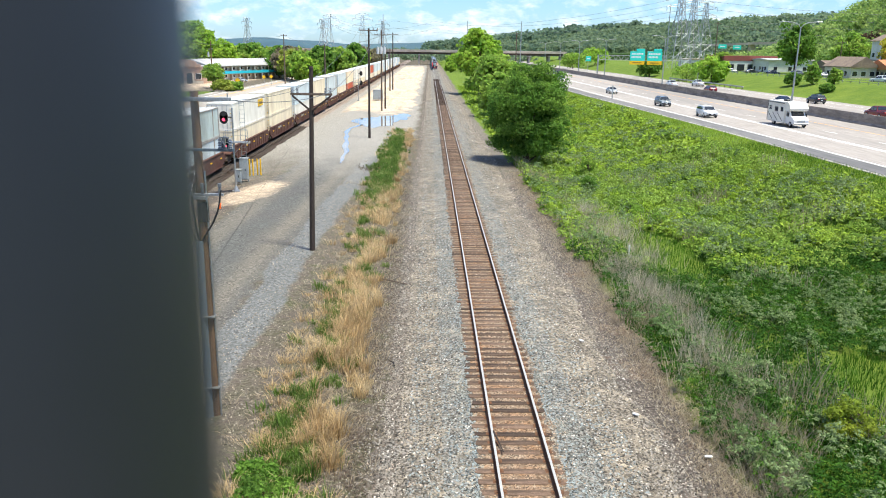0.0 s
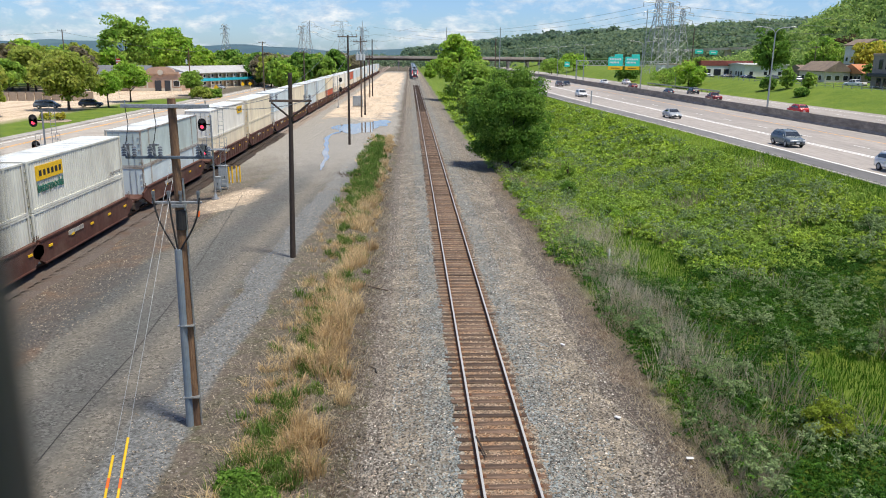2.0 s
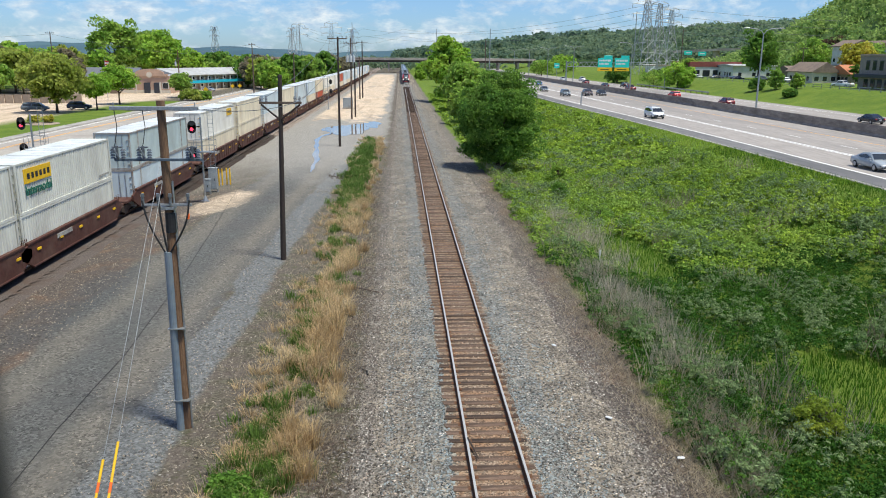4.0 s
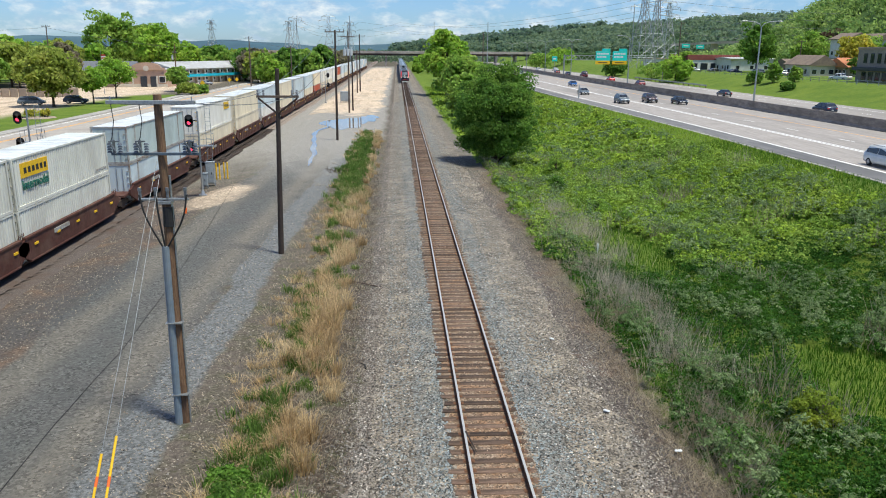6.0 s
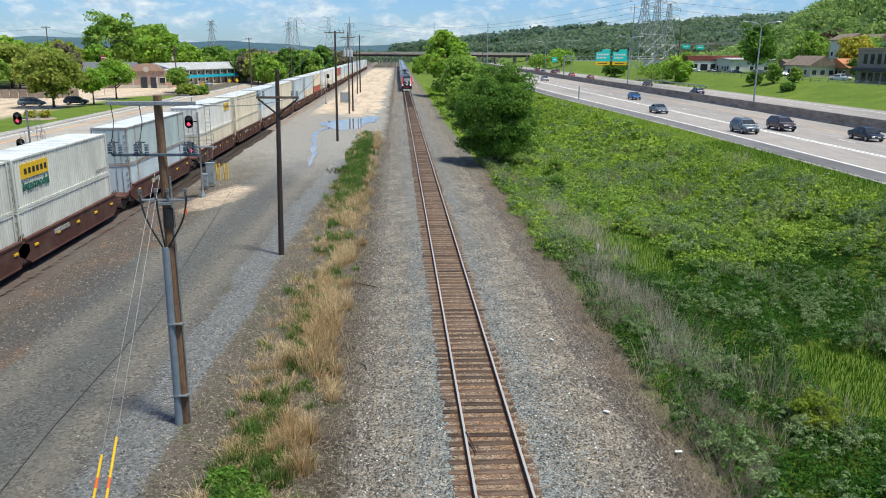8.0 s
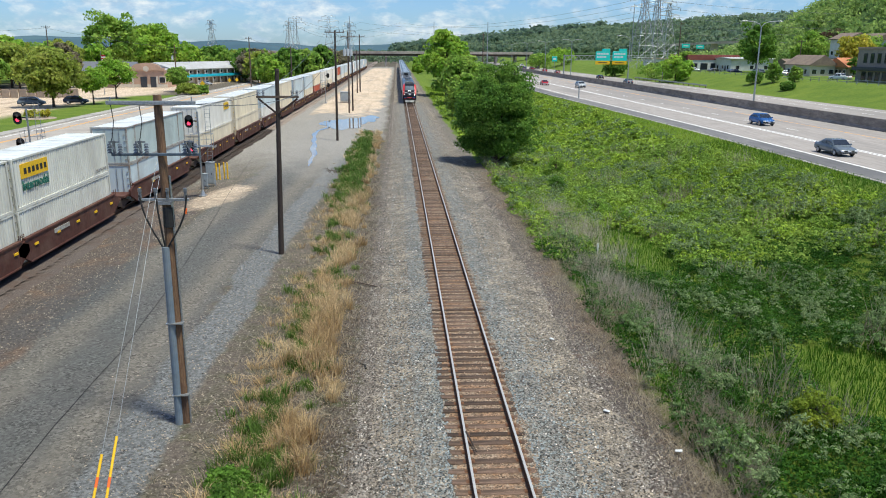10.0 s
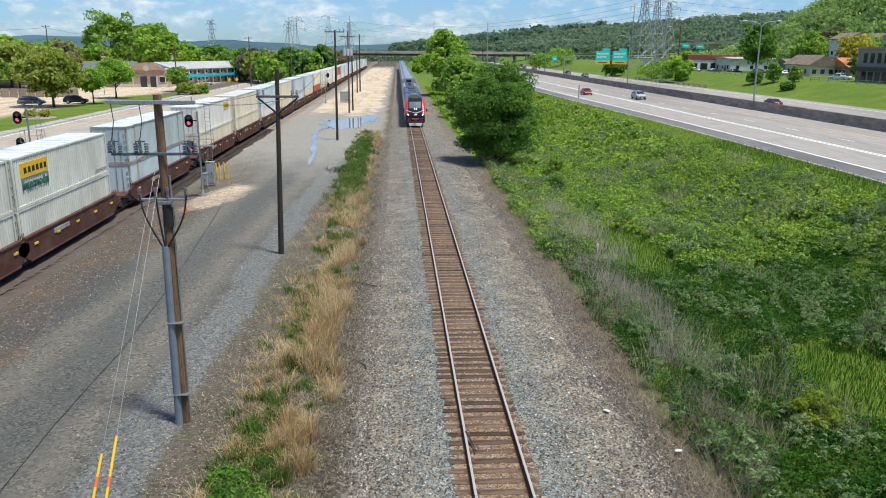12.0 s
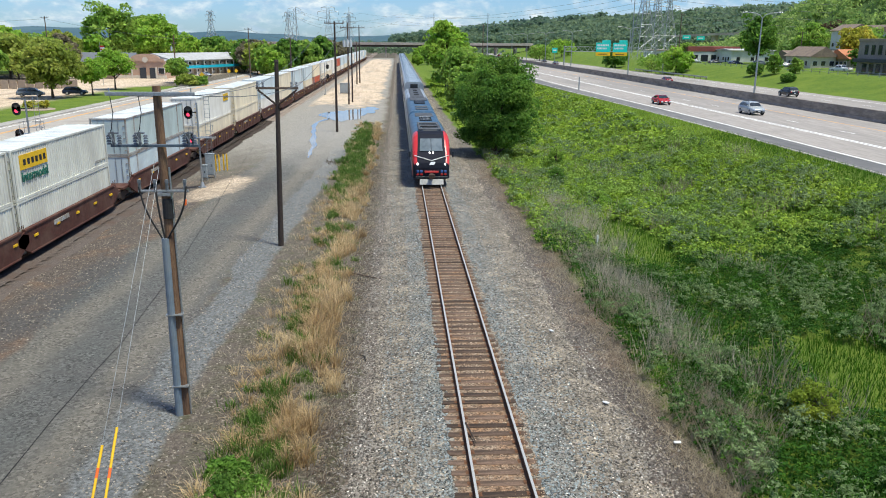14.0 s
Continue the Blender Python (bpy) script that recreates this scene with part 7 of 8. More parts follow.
# Near weeds and grass darkened for cloud shade, far ones brightened as if sunlit.
WEED = {
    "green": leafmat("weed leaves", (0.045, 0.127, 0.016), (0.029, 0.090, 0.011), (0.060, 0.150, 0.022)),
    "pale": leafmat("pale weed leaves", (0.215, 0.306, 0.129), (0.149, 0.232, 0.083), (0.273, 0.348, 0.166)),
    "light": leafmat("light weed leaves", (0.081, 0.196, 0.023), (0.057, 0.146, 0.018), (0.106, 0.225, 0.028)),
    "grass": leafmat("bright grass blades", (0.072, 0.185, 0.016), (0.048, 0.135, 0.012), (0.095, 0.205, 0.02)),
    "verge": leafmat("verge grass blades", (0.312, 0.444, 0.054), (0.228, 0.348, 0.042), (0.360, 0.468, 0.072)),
    "sunlitfar": leafmat("sunny weed leaves", (0.27, 0.40, 0.075), (0.19, 0.31, 0.055), (0.33, 0.44, 0.095)),
    "dead": leafmat("dead grey stalks", (0.45, 0.38, 0.28), (0.32, 0.26, 0.19), (0.46, 0.42, 0.31)),
}
patch = lambda x, y: 0.7 * lumps(x, y, 0.41, 4.0) + 0.7 * lumps(x, y, 1.3, 7.0)
weeds("weeds_green", 4200, 13, 44, 0.062, 84, 0.52, WEED["green"], "dense green leafy weeds darkened as in cloud shade", lambda x, y: patch(x, y) > -0.45, 1.3, 0.5, 9)
weeds("weeds_light", 1500, 13, 44, 0.06, 80, 0.42, WEED["light"], "light green leafy weeds", lambda x, y: patch(x, y + 30) > 0.1, 1.3, 0.62, 9)
weeds("weeds_pale", 2300, 13, 46, 0.052, 112, 0.36, WEED["pale"], "pale grey-green bushy weeds", lambda x, y: patch(x + 40, y) + 0.5 * lumps(x, y, 3.1, 2.0) > 0.05, 1.3, 0.95, 8, 2.6)
weeds("weeds_green", 3600, 40, 84, 0.12, 42, 0.6, WEED["sunlitfar"], "dense green leafy weeds in the field", lambda x, y: patch(x, y) > -0.25, 1.2, 0.5, 7)
weeds("weeds_light", 2200, 40, 84, 0.12, 40, 0.55, WEED["verge"], "light green leafy weeds in the field", lambda x, y: patch(x, y + 30) > 0.0, 1.2, 0.6, 7)
weeds("weeds_pale", 2900, 42, 95, 0.09, 44, 0.42, WEED["pale"], "pale grey-green bushy weeds in the field", lambda x, y: patch(x + 40, y) > 0.08, 1.2, 0.95, 6, 2.2)
weeds("weeds_green", 3200, 80, 200, 0.28, 16, 0.7, WEED["sunlitfar"], "dense green leafy weeds further off", lambda x, y: patch(x, y) > -0.1, 1.2, 0.5, 4)
weeds("weeds_light", 4200, 80, 220, 0.28, 16, 0.75, WEED["verge"], "light green leafy weeds further off", lambda x, y: patch(x, y + 30) > -0.25, 1.2, 0.5, 4)
weeds("weeds_pale", 1800, 90, 190, 0.2, 16, 0.5, WEED["pale"], "pale grey-green bushy weeds further off", lambda x, y: patch(x + 40, y) > 0.15, 1.2, 0.8, 4)
x, y = field_points(150000, 13, 80, 1.7)
k = glade(x, y) | (patch(x, y) < -0.1)
V, F = blades(on_ground(x[k], y[k], -0.05), 0.42, 0.017, rng, 0.22)
tagged(soup("grass_blades", V, F, WEED["grass"]), "bright green meadow grass", "grass", kind="stuff")
x, y = field_points(130000, 55, 260, 1.2)
k = (glade(x, y) | (patch(x, y) < 0.9)) & (x < near_edge(y) - 1.0)
V, F = blades(on_ground(x[k], y[k], -0.05), 0.38, 0.034, rng, 0.4)
tagged(soup("grass_blades", V, F, WEED["verge"]), "green verge grass further off", "grass", kind="stuff")
# dead stalks along the foot of the bank and in drifts
y = 15 + 73 * rng.random(28000) ** 1.35
x = 6.5 + rng.gamma(2.0, 0.85, 28000) + 0.7 * lumps(y, y, 0.45)
k = (lumps(x, y, 0.7, 9.0) > 0.02) & ~glade(x, y)
V, F = blades(on_ground(x[k], y[k], -0.05), 0.85, 0.013, rng, 0.6)
tagged(soup("dead_stalks", V, F, WEED["dead"]), "dead grey weed stalks", "weeds", kind="stuff")
x, y = field_points(36000, 14, 90, 1.3)
k = (lumps(x, y, 0.6, 12.0) > 0.42) & ~glade(x, y)
V, F = blades(on_ground(x[k], y[k], 0.1), 1.25, 0.017, rng, 0.4)
tagged(soup("dead_stalks", V, F, WEED["dead"]), "drifts of dead grey stalks in the weeds", "weeds", kind="stuff")
y = 13 + 60 * rng.random(22000) ** 1.5
x = 5.9 + rng.normal(0, 0.5, 22000)
V, F = blades(on_ground(x, y, -0.03), 0.22, 0.012, rng, 1.2)
tagged(soup("dead_litter", V, F, WEED["dead"]), "flattened dead stalks at the ballast's foot", "weeds", kind="stuff")

n = 9000
y = 22 + 34 * rng.random(n)
x = 8.0 + 0.05 * (y - 22) + rng.normal(0, 0.95, n)
k = lumps(x, y, 0.9, 3.0) > -0.05
V, F = blades(on_ground(x[k], y[k], 0.2), 1.05, 0.012, rng, 0.42)
tagged(soup("dead_stalks", V, F, leafmat("bleached weed stalks", (0.56, 0.49, 0.37), (0.43, 0.37, 0.27), (0.6, 0.54, 0.42))), "pale bleached weed stalks standing in drifts", "weeds", kind="stuff")

# strip of tufts between the yard and the track
def tufts(name, n, kind, h, w, per, spread, label, seed, want, mid, wide, arch=0.6):
    """Tussocks of bent blades that arch outwards."""
    rng = np.random.default_rng(seed)
    y = 12.5 + 100 * rng.random(n) ** 1.55
    x = mid + 0.45 * lumps(y, y, 0.25) + rng.normal(0, wide, n)
    k = want(x, y)
    x, y = x[k], y[k]
    m = len(x)
    size = np.repeat(h * rng.uniform(0.55, 1.3, m), per) * rng.uniform(0.5, 1.15, m * per)
    a = rng.uniform(0, 6.283, m * per)
    out = np.stack([np.cos(a), np.sin(a), np.zeros(m * per)], -1)
    off = np.abs(rng.normal(0, spread, m * per))
    P = on_ground(np.repeat(x, per), np.repeat(y, per), -0.04) + out * off[:, None]
    lean = (arch * rng.uniform(0.25, 1.1, m * per) * size)[:, None] * out
    up = np.array([[0, 0, 1.0]])
    M = P + 0.32 * lean + up * (0.66 * size)[:, None]
    T = P + lean + up * (size * rng.uniform(0.72, 1.0, m * per))[:, None]
    b = rng.uniform(0, 6.283, m * per)
    S = np.stack([np.cos(b), np.sin(b), np.zeros(m * per)], -1) * w
    V = np.stack([P - S, P + S, M - 0.7 * S, M + 0.7 * S, T], 1).reshape(-1, 3)
    f = np.array([(0, 1, 3), (0, 3, 2), (2, 3, 4)])
    F = (f[None] + 5 * np.arange(m * per)[:, None, None]).reshape(-1, 3)
    tagged(soup(name, V, F, kind), label, "grass", kind="stuff")


strip = lambda x, y: lumps(x, y, 0.9, 3.0) + 0.5 * lumps(x, y, 2.6, 1.0)
STRAWTUFT = leafmat("pale straw grass", (0.60, 0.45, 0.25), (0.44, 0.31, 0.165), (0.70, 0.56, 0.34))
TUFTGREEN = leafmat("tussock grass", (0.145, 0.25, 0.05), (0.095, 0.18, 0.035), (0.21, 0.29, 0.075))
tufts("dry_grass", 900, STRAWTUFT, 0.8, 0.012, 60, 0.12, "arching tufts of dry straw-coloured grass", 31, lambda x, y: (strip(x, y) > -0.15) & (x < -4.7) & ((y < 60) | (x > -5.7)), -5.75, 0.45, 0.75)
tufts("dry_grass", 420, STRAWTUFT, 0.45, 0.011, 40, 0.16, "low matted dry grass", 34, lambda x, y: x > -8.6, -7.0, 0.7, 1.4)
tufts("green_grass", 620, TUFTGREEN, 0.5, 0.013, 60, 0.14, "tufts of fresh green grass", 32, lambda x, y: (lumps(x, y, 1.6, 5.0) < 0.25) & (x < -4.9), -6.5, 0.55, 0.6)
tufts("green_grass", 260, TUFTGREEN, 0.4, 0.013, 50, 0.2, "low green grass and clover", 35, lambda x, y: (y < 21) | (y > 62), -7.0, 0.7, 0.6)
tufts("green_grass", 1500, TUFTGREEN, 0.6, 0.022, 34, 0.2, "taller green grass further along the strip", 36, lambda x, y: (y > 56) & (y < 100), -6.7, 0.65, 0.5)
tufts("dead_thatch", 1300, WEED["dead"], 0.26, 0.014, 18, 0.3, "flattened grey thatch", 33, lambda x, y: x < -4.2, -6.2, 1.1, 2.2)
y = 12.5 + 60 * rng.random(9000) ** 1.5
x = -4.75 + rng.normal(0, 0.42, 9000)
V, F = blades(on_ground(x, y, -0.02), 0.12, 0.014, rng, 2.4)
tagged(soup("dead_twigs", V, F, mat("dark dead twigs", (0.10, 0.07, 0.052), (0.06, 0.042, 0.033), 5, 0.9, place="World", island=0.4)), "dark dead twigs strewn beside the ballast", "weeds", kind="stuff")
# single leafy weeds on the strip and shrubs in the field
for x, y, h, r, kd, lab in ((-6.9, 15.6, 0.6, 0.9, "deep", "low leafy green weed on the gravel strip"), (-7.4, 17.0, 0.45, 0.6, "deep", "low leafy green weed on the gravel strip"), (10.9, 20.2, 1.5, 0.95, "gold", "yellowish green shrub among the weeds"),
                            (11.2, 64.0, 1.7, 0.8, "deep", "dark green sapling among the weeds"), (13.2, 74, 2.6, 0.9, "mid", "slim sapling beside the big tree"), (12.6, 55, 1.2, 1.1, "mid", "leafy shrub among the weeds"), (13.4, 51, 1.1, 0.8, "deep", "dark leafy shrub among the weeds")):
    tree(x, y, h, r, kd, lab, int(100 * h + y), 5000, 0.06, 0.0, name="shrub", category="shrub", blobs=24)
p = thing("marker_stake", "short white marker stake standing in the weeds", "stake", pose(9.3, 42.2, -1.05))
part("stake", boxes((-0.05, -0.03, 0, 0.05, 0.03, 1.0), bevel=0.01), WHITE, p)


# ---------------------------------------------------------------- far hills
HILLG = mat("hill meadow", (0.07, 0.13, 0.03), (0.05, 0.10, 0.025), 0.03, 0.95, 0, 0, (0.10, 0.17, 0.04), 0.008, "World")
# The bluffs' blue is aerial haze painted as base colour.
FARHILL = mat("haze-blue distant hills", (0.055, 0.11, 0.14), (0.04, 0.085, 0.115), 0.006, 1.0, 0, 0, (0.07, 0.13, 0.15), 0.002, "World")


def hill_z(x, y):
    base = 300 - 0.5 * np.clip(y - 600, 0, 640)
    t = np.clip((x - base) / 240, 0, 1)
    top = (46 + 6 * lumps(x, y, 0.006, 1.0)) * (1 - 0.42 * smooth01(750, 1500, y))
    near = 40 * smooth01(142, 218, x) * smooth01(450, 330, y)
    return 3.0 + top * t ** 0.8 + near + 2.0 * lumps(x, y, 0.03, 2.0) * smooth01(0.05, 0.3, t)


def hill_mesh():
    xs = np.concatenate([np.arange(-260, 700, 16.0), np.arange(700, 2600, 60)])
    ys = np.concatenate([np.arange(60, 700, 16.0), np.arange(700, 2600, 40)])
    X, Y = np.meshgrid(xs, ys)
    Z = hill_z(X, Y)
    base = 300 - 0.5 * np.clip(Y - 600, 0, 640)
    Z = np.where((X < base - 1) & ~((X > 140) & (Y < 460)), -8, Z)
    V = np.stack([X, Y, Z], -1).reshape(-1, 3)
    nx = len(xs)
    i = (np.arange(len(ys) - 1)[:, None] * nx + np.arange(nx - 1)[None]).ravel()
    F = np.stack([i, i + 1, i + 1 + nx, i + nx], -1)
    F = F[(Z.reshape(-1)[F] > -7).any(1)]
    tagged(soup("hill", V, F, HILLG, smooth=True), "long green wooded valley hillside", "hill", kind="structure")


hill_mesh()
# Haze mixed into the leaf colours: lighter on the hill, greyer and bluer far off.
LEAF["far"] = leafmat("hazy far hillside leaves", (0.210, 0.289, 0.169), (0.158, 0.236, 0.143), (0.242, 0.310, 0.182))
LEAF["fardeep"] = leafmat("hazy far dark hillside leaves", (0.165, 0.248, 0.163), (0.127, 0.204, 0.143), (0.193, 0.270, 0.169))
LEAF["hill"] = leafmat("hazy near hillside leaves", (0.33, 0.46, 0.135), (0.235, 0.36, 0.105), (0.40, 0.50, 0.17))
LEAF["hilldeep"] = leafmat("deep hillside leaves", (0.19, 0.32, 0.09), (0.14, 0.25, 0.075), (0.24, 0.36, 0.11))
rng = np.random.default_rng(3)
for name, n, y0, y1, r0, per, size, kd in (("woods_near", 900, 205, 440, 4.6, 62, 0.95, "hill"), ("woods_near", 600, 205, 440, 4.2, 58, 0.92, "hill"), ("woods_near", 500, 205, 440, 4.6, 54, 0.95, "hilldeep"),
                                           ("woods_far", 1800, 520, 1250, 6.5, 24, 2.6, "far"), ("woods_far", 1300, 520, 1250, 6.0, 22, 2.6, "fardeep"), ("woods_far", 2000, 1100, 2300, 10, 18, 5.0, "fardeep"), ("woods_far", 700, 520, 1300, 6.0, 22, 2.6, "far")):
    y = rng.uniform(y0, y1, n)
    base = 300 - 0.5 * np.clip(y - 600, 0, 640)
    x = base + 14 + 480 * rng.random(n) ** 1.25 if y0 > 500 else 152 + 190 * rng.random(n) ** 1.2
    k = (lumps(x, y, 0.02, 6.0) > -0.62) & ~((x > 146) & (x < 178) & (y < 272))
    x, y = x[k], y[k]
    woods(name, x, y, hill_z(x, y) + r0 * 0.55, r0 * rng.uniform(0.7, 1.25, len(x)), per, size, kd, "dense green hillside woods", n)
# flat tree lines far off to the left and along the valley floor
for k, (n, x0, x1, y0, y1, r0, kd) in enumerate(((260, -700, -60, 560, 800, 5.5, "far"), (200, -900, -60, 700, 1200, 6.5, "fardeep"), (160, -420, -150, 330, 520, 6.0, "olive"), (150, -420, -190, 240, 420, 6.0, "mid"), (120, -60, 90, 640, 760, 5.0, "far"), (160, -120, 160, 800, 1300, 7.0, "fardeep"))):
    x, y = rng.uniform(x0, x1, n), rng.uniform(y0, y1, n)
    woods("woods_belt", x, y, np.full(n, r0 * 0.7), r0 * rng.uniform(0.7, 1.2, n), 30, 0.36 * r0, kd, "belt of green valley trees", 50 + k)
xs = np.arange(-4200, 2400, 60.0)
top = 56 + 9 * np.sin(xs / 420.0) + 6 * np.sin(xs / 130.0 + 1) + 3 * np.sin(xs / 47.0) - 16 * smooth01(-900, -200, xs) * smooth01(900, 300, xs)
V = [(x, y, z) for y, zz_ in ((3300, np.full(len(xs), -5.0)), (3500, top * 0.75), (3800, top), (4100, top * 0.6)) for x, z in zip(xs, zz_)]
n = len(xs)
F = [(r * n + i, r * n + i + 1, (r + 1) * n + i + 1, (r + 1) * n + i) for r in range(3) for i in range(n - 1)]
tagged(soup("backdrop_hills", V, F, FARHILL, smooth=True), "distant wooded bluffs coloured blue for haze", "hills", kind="structure")

# ---------------------------------------------------------------- overpass
PINKCON = mat("weathered bridge concrete", (0.486, 0.419, 0.365), (0.392, 0.338, 0.297), 0.6, 0.9, 0, 0.1, (0.297, 0.257, 0.230), 0.1, "World")
GIRDER = mat("brown girder steel", (0.10, 0.075, 0.065), (0.075, 0.06, 0.05), 1.5, 0.8, 0.1)
ov = thing("overpass", "long concrete road overpass on slender piers", "bridge")
part("deck", boxes((-190, 597, 8.7, 101, 611, 9.4), bevel=0.05), PINKCON, ov)
for y in (597, 610.6):
    part("parapet", boxes((-190, y, 9.4, 101, y + 0.4, 10.5), bevel=0.04), PINKCON, ov)
for y in (598.2, 602, 606, 609.2):
    part("girder", boxes((-190, y, 7.2, 100, y + 0.5, 8.7)), GIRDER, ov)
for x in (-150, -110, -72, -34, -11, 11.5, 34, 56, 73, 88):
    pr = part("pier_cap", boxes((x - 0.8, 597.5, 6.2, x + 0.8, 610.5, 7.2), bevel=0.08), PINKCON, ov)
    for y in (599, 604, 609):
        part("pier_column", boxes((x - 0.6, y - 0.6, -1.5, x + 0.6, y + 0.6, 6.3), bevel=0.1), PINKCON, pr)
bm = loft(bmesh.new(), [[(96, y, 1.5), (104, y, 1.5), (104, y, 8.7), (98.5, y, 8.7)] for y in (596, 612)])
part("abutment", bm, PINKCON, ov)
bm = loft(bmesh.new(), [[(99, y, 1.0), (330, y, 1.0), (330, y, 14.0), (104, y, 8.9)] for y in (590, 618)])
tagged(mesh_object("approach_bank", bm, HILLG), "grassy embankment leading up to the overpass", "embankment", kind="structure")

fl = thing("flyover_ramp", "curved concrete flyover ramp near the hillside", "bridge")
pts = [(196, 560, 15.5), (222, 545, 17.0), (250, 530, 18.0), (272, 516, 18.5)]
for a, b in zip(pts, pts[1:]):
    bm = loft(bmesh.new(), [[(p[0], p[1], p[2] + dz) for dz in (0, 1.6)] + [(p[0] + 1, p[1] + 8, p[2] + dz) for dz in (1.6, 0)] for p in (a, b)])
    part("deck_span", bm, PINKCON, fl)
for x, y, z in ((222, 549, 17.0), (250, 534, 18.0)):
    part("pier", boxes((x - 2.2, y - 1, 1, x + 2.2, y + 1, z), bevel=0.1), PINKCON, fl)
bm = loft(bmesh.new(), [[(262, y, 2), (262, y, 20.5), (300, y, 15.5), (300, y, 2)] for y in (505, 530)])
part("retaining_wall", bm, CONCRETE, fl, "pale concrete retaining wall")


# ---------------------------------------------------------------- buildings
def windows_row(parent, face, along, z, w, h, depth_dir, frame_mat):
    """face: fixed coordinate; along: centres; depth_dir: 'x-' , 'y-' ."""
    for c in along:
        if depth_dir == "x-":
            fr = part("window_frame", boxes((face - 0.05, c - w / 2 - 0.1, z - 0.1, face + 0.02, c + w / 2 + 0.1, z + h + 0.1), bevel=0.01), frame_mat, parent)
            part("pane", boxes((face - 0.07, c - w / 2, z, face - 0.02, c + w / 2, z + h)), GLASS, fr)
        elif depth_dir == "x+":
            fr = part("window_frame", boxes((face - 0.02, c - w / 2 - 0.1, z - 0.1, face + 0.05, c + w / 2 + 0.1, z + h + 0.1), bevel=0.01), frame_mat, parent)
            part("pane", boxes((face + 0.02, c - w / 2, z, face + 0.07, c + w / 2, z + h)), GLASS, fr)
        else:
            fr = part("window_frame", boxes((c - w / 2 - 0.1, face - 0.05, z - 0.1, c + w / 2 + 0.1, face + 0.02, z + h + 0.1), bevel=0.01), frame_mat, parent)
            part("pane", boxes((c - w / 2, face - 0.07, z, c + w / 2, face - 0.02, z + h)), GLASS, fr)


def gable(x0, x1, y0, y1, z0, z1, axis, over=0.4):
    """A solid gable roof; axis: ridge direction."""
    bm = bmesh.new()
    if axis == "y":
        xm = (x0 + x1) / 2
        return loft(bm, [[(x0 - over, y, z0 - 0.1), (x1 + over, y, z0 - 0.1), (x1 + over, y, z0 + 0.1), (xm, y, z1), (x0 - over, y, z0 + 0.1)] for y in (y0 - over, y1 + over)])
    ym = (y0 + y1) / 2
    return loft(bm, [[(x, y0 - over, z0 - 0.1), (x, y1 + over, z0 - 0.1), (x, y1 + over, z0 + 0.1), (x, ym, z1), (x, y0 - over, z0 + 0.1)] for x in (x0 - over, x1 + over)])


STUCCO = mat("salmon stucco", (0.52, 0.35, 0.255), (0.46, 0.31, 0.225), 1.2, 0.9, 0, 0.1, (0.42, 0.29, 0.22), 0.2, "World")
CREAMW = mat("cream wall", (0.62, 0.57, 0.48), (0.55, 0.5, 0.42), 1.2, 0.9, 0, 0.1, (0.48, 0.44, 0.37), 0.2, "World")
METALROOF = mat("pale metal roofing", (0.55, 0.55, 0.53), (0.45, 0.45, 0.43), 0.8, 0.55, 0.2, 0.1, (0.38, 0.36, 0.34), 0.15, "World")
CYAN = mat("cyan fascia paint", (0.03, 0.50, 0.66), (0.03, 0.45, 0.6), 2, 0.5)
SHINGLE = mat("brown shingle roof", (0.26, 0.20, 0.15), (0.19, 0.145, 0.11), 3, 0.9, 0, 0.4, (0.16, 0.12, 0.1), 0.4, "World")
REDROOF = mat("orange-red shingle roof", (0.52, 0.225, 0.115), (0.43, 0.18, 0.09), 3, 0.9, 0, 0.4, (0.46, 0.17, 0.085), 0.4, "World")
TANBRICK = mat("tan brick", (0.36, 0.29, 0.22), (0.29, 0.23, 0.175), 3, 0.9, 0, 0.2, (0.25, 0.2, 0.16), 0.3, "World")
DARKROOF = mat("dark canopy", (0.035, 0.04, 0.05), (0.05, 0.055, 0.065), 3, 0.6)
DULLRED = mat("dull red siding", (0.27, 0.08, 0.065), (0.21, 0.065, 0.055), 2, 0.7, place="World")
WHITEW = mat("white siding", (0.68, 0.69, 0.68), (0.6, 0.61, 0.6), 2, 0.8, 0, 0, (0.52, 0.52, 0.5), 0.3, "World")


def motel():
    t = thing("motel", "long two-storey motel with cyan balcony band beside a salmon entrance hall", "building", pose(-56.0, 317, -0.4, 0, 0, -22) @ Matrix.Diagonal((1.15, 1.15, 1.15, 1)))
    # local: front along +x towards the railway after turning; wing runs along y from 0 (far end) to -60
    part("wing_wall", boxes((-12, -50, 0, 0, 0, 4.2), bevel=0.03), CREAMW, t)
    part("wing_roof", gable(-12, 0.9, -50, 0, 4.3, 6.3, "y", 0.7), METALROOF, t, "pale ribbed metal roof")
    bl = part("balcony", boxes((0, -48, 1.9, 1.5, -0.5, 2.05), bevel=0.03), WHITE, t)
    part("fascia", boxes((1.45, -48, 1.95, 1.6, -0.5, 2.75), bevel=0.02), CYAN, bl, "bright cyan balcony band")
    for k in range(13):
        part("balcony_post", boxes((1.35, -47.5 + 3.9 * k, 0, 1.5, -47.35 + 3.9 * k, 4.2)), WHITE, bl)
    for z in (0.25, 2.4):
        for k in range(12):
            y = -47 + 3.9 * k
            part("door", boxes((-0.02, y, z - 0.35, 0.05, y + 0.95, z + 1.45), bevel=0.01), TANBRICK, t)
            fr = part("window_frame", boxes((-0.02, y + 1.25, z + 0.3, 0.04, y + 2.9, z + 1.45), bevel=0.01), WHITE, t)
            part("pane", boxes((0.0, y + 1.5, z + 0.65, 0.07, y + 2.5, z + 1.35)), GLASS, fr)
    return t


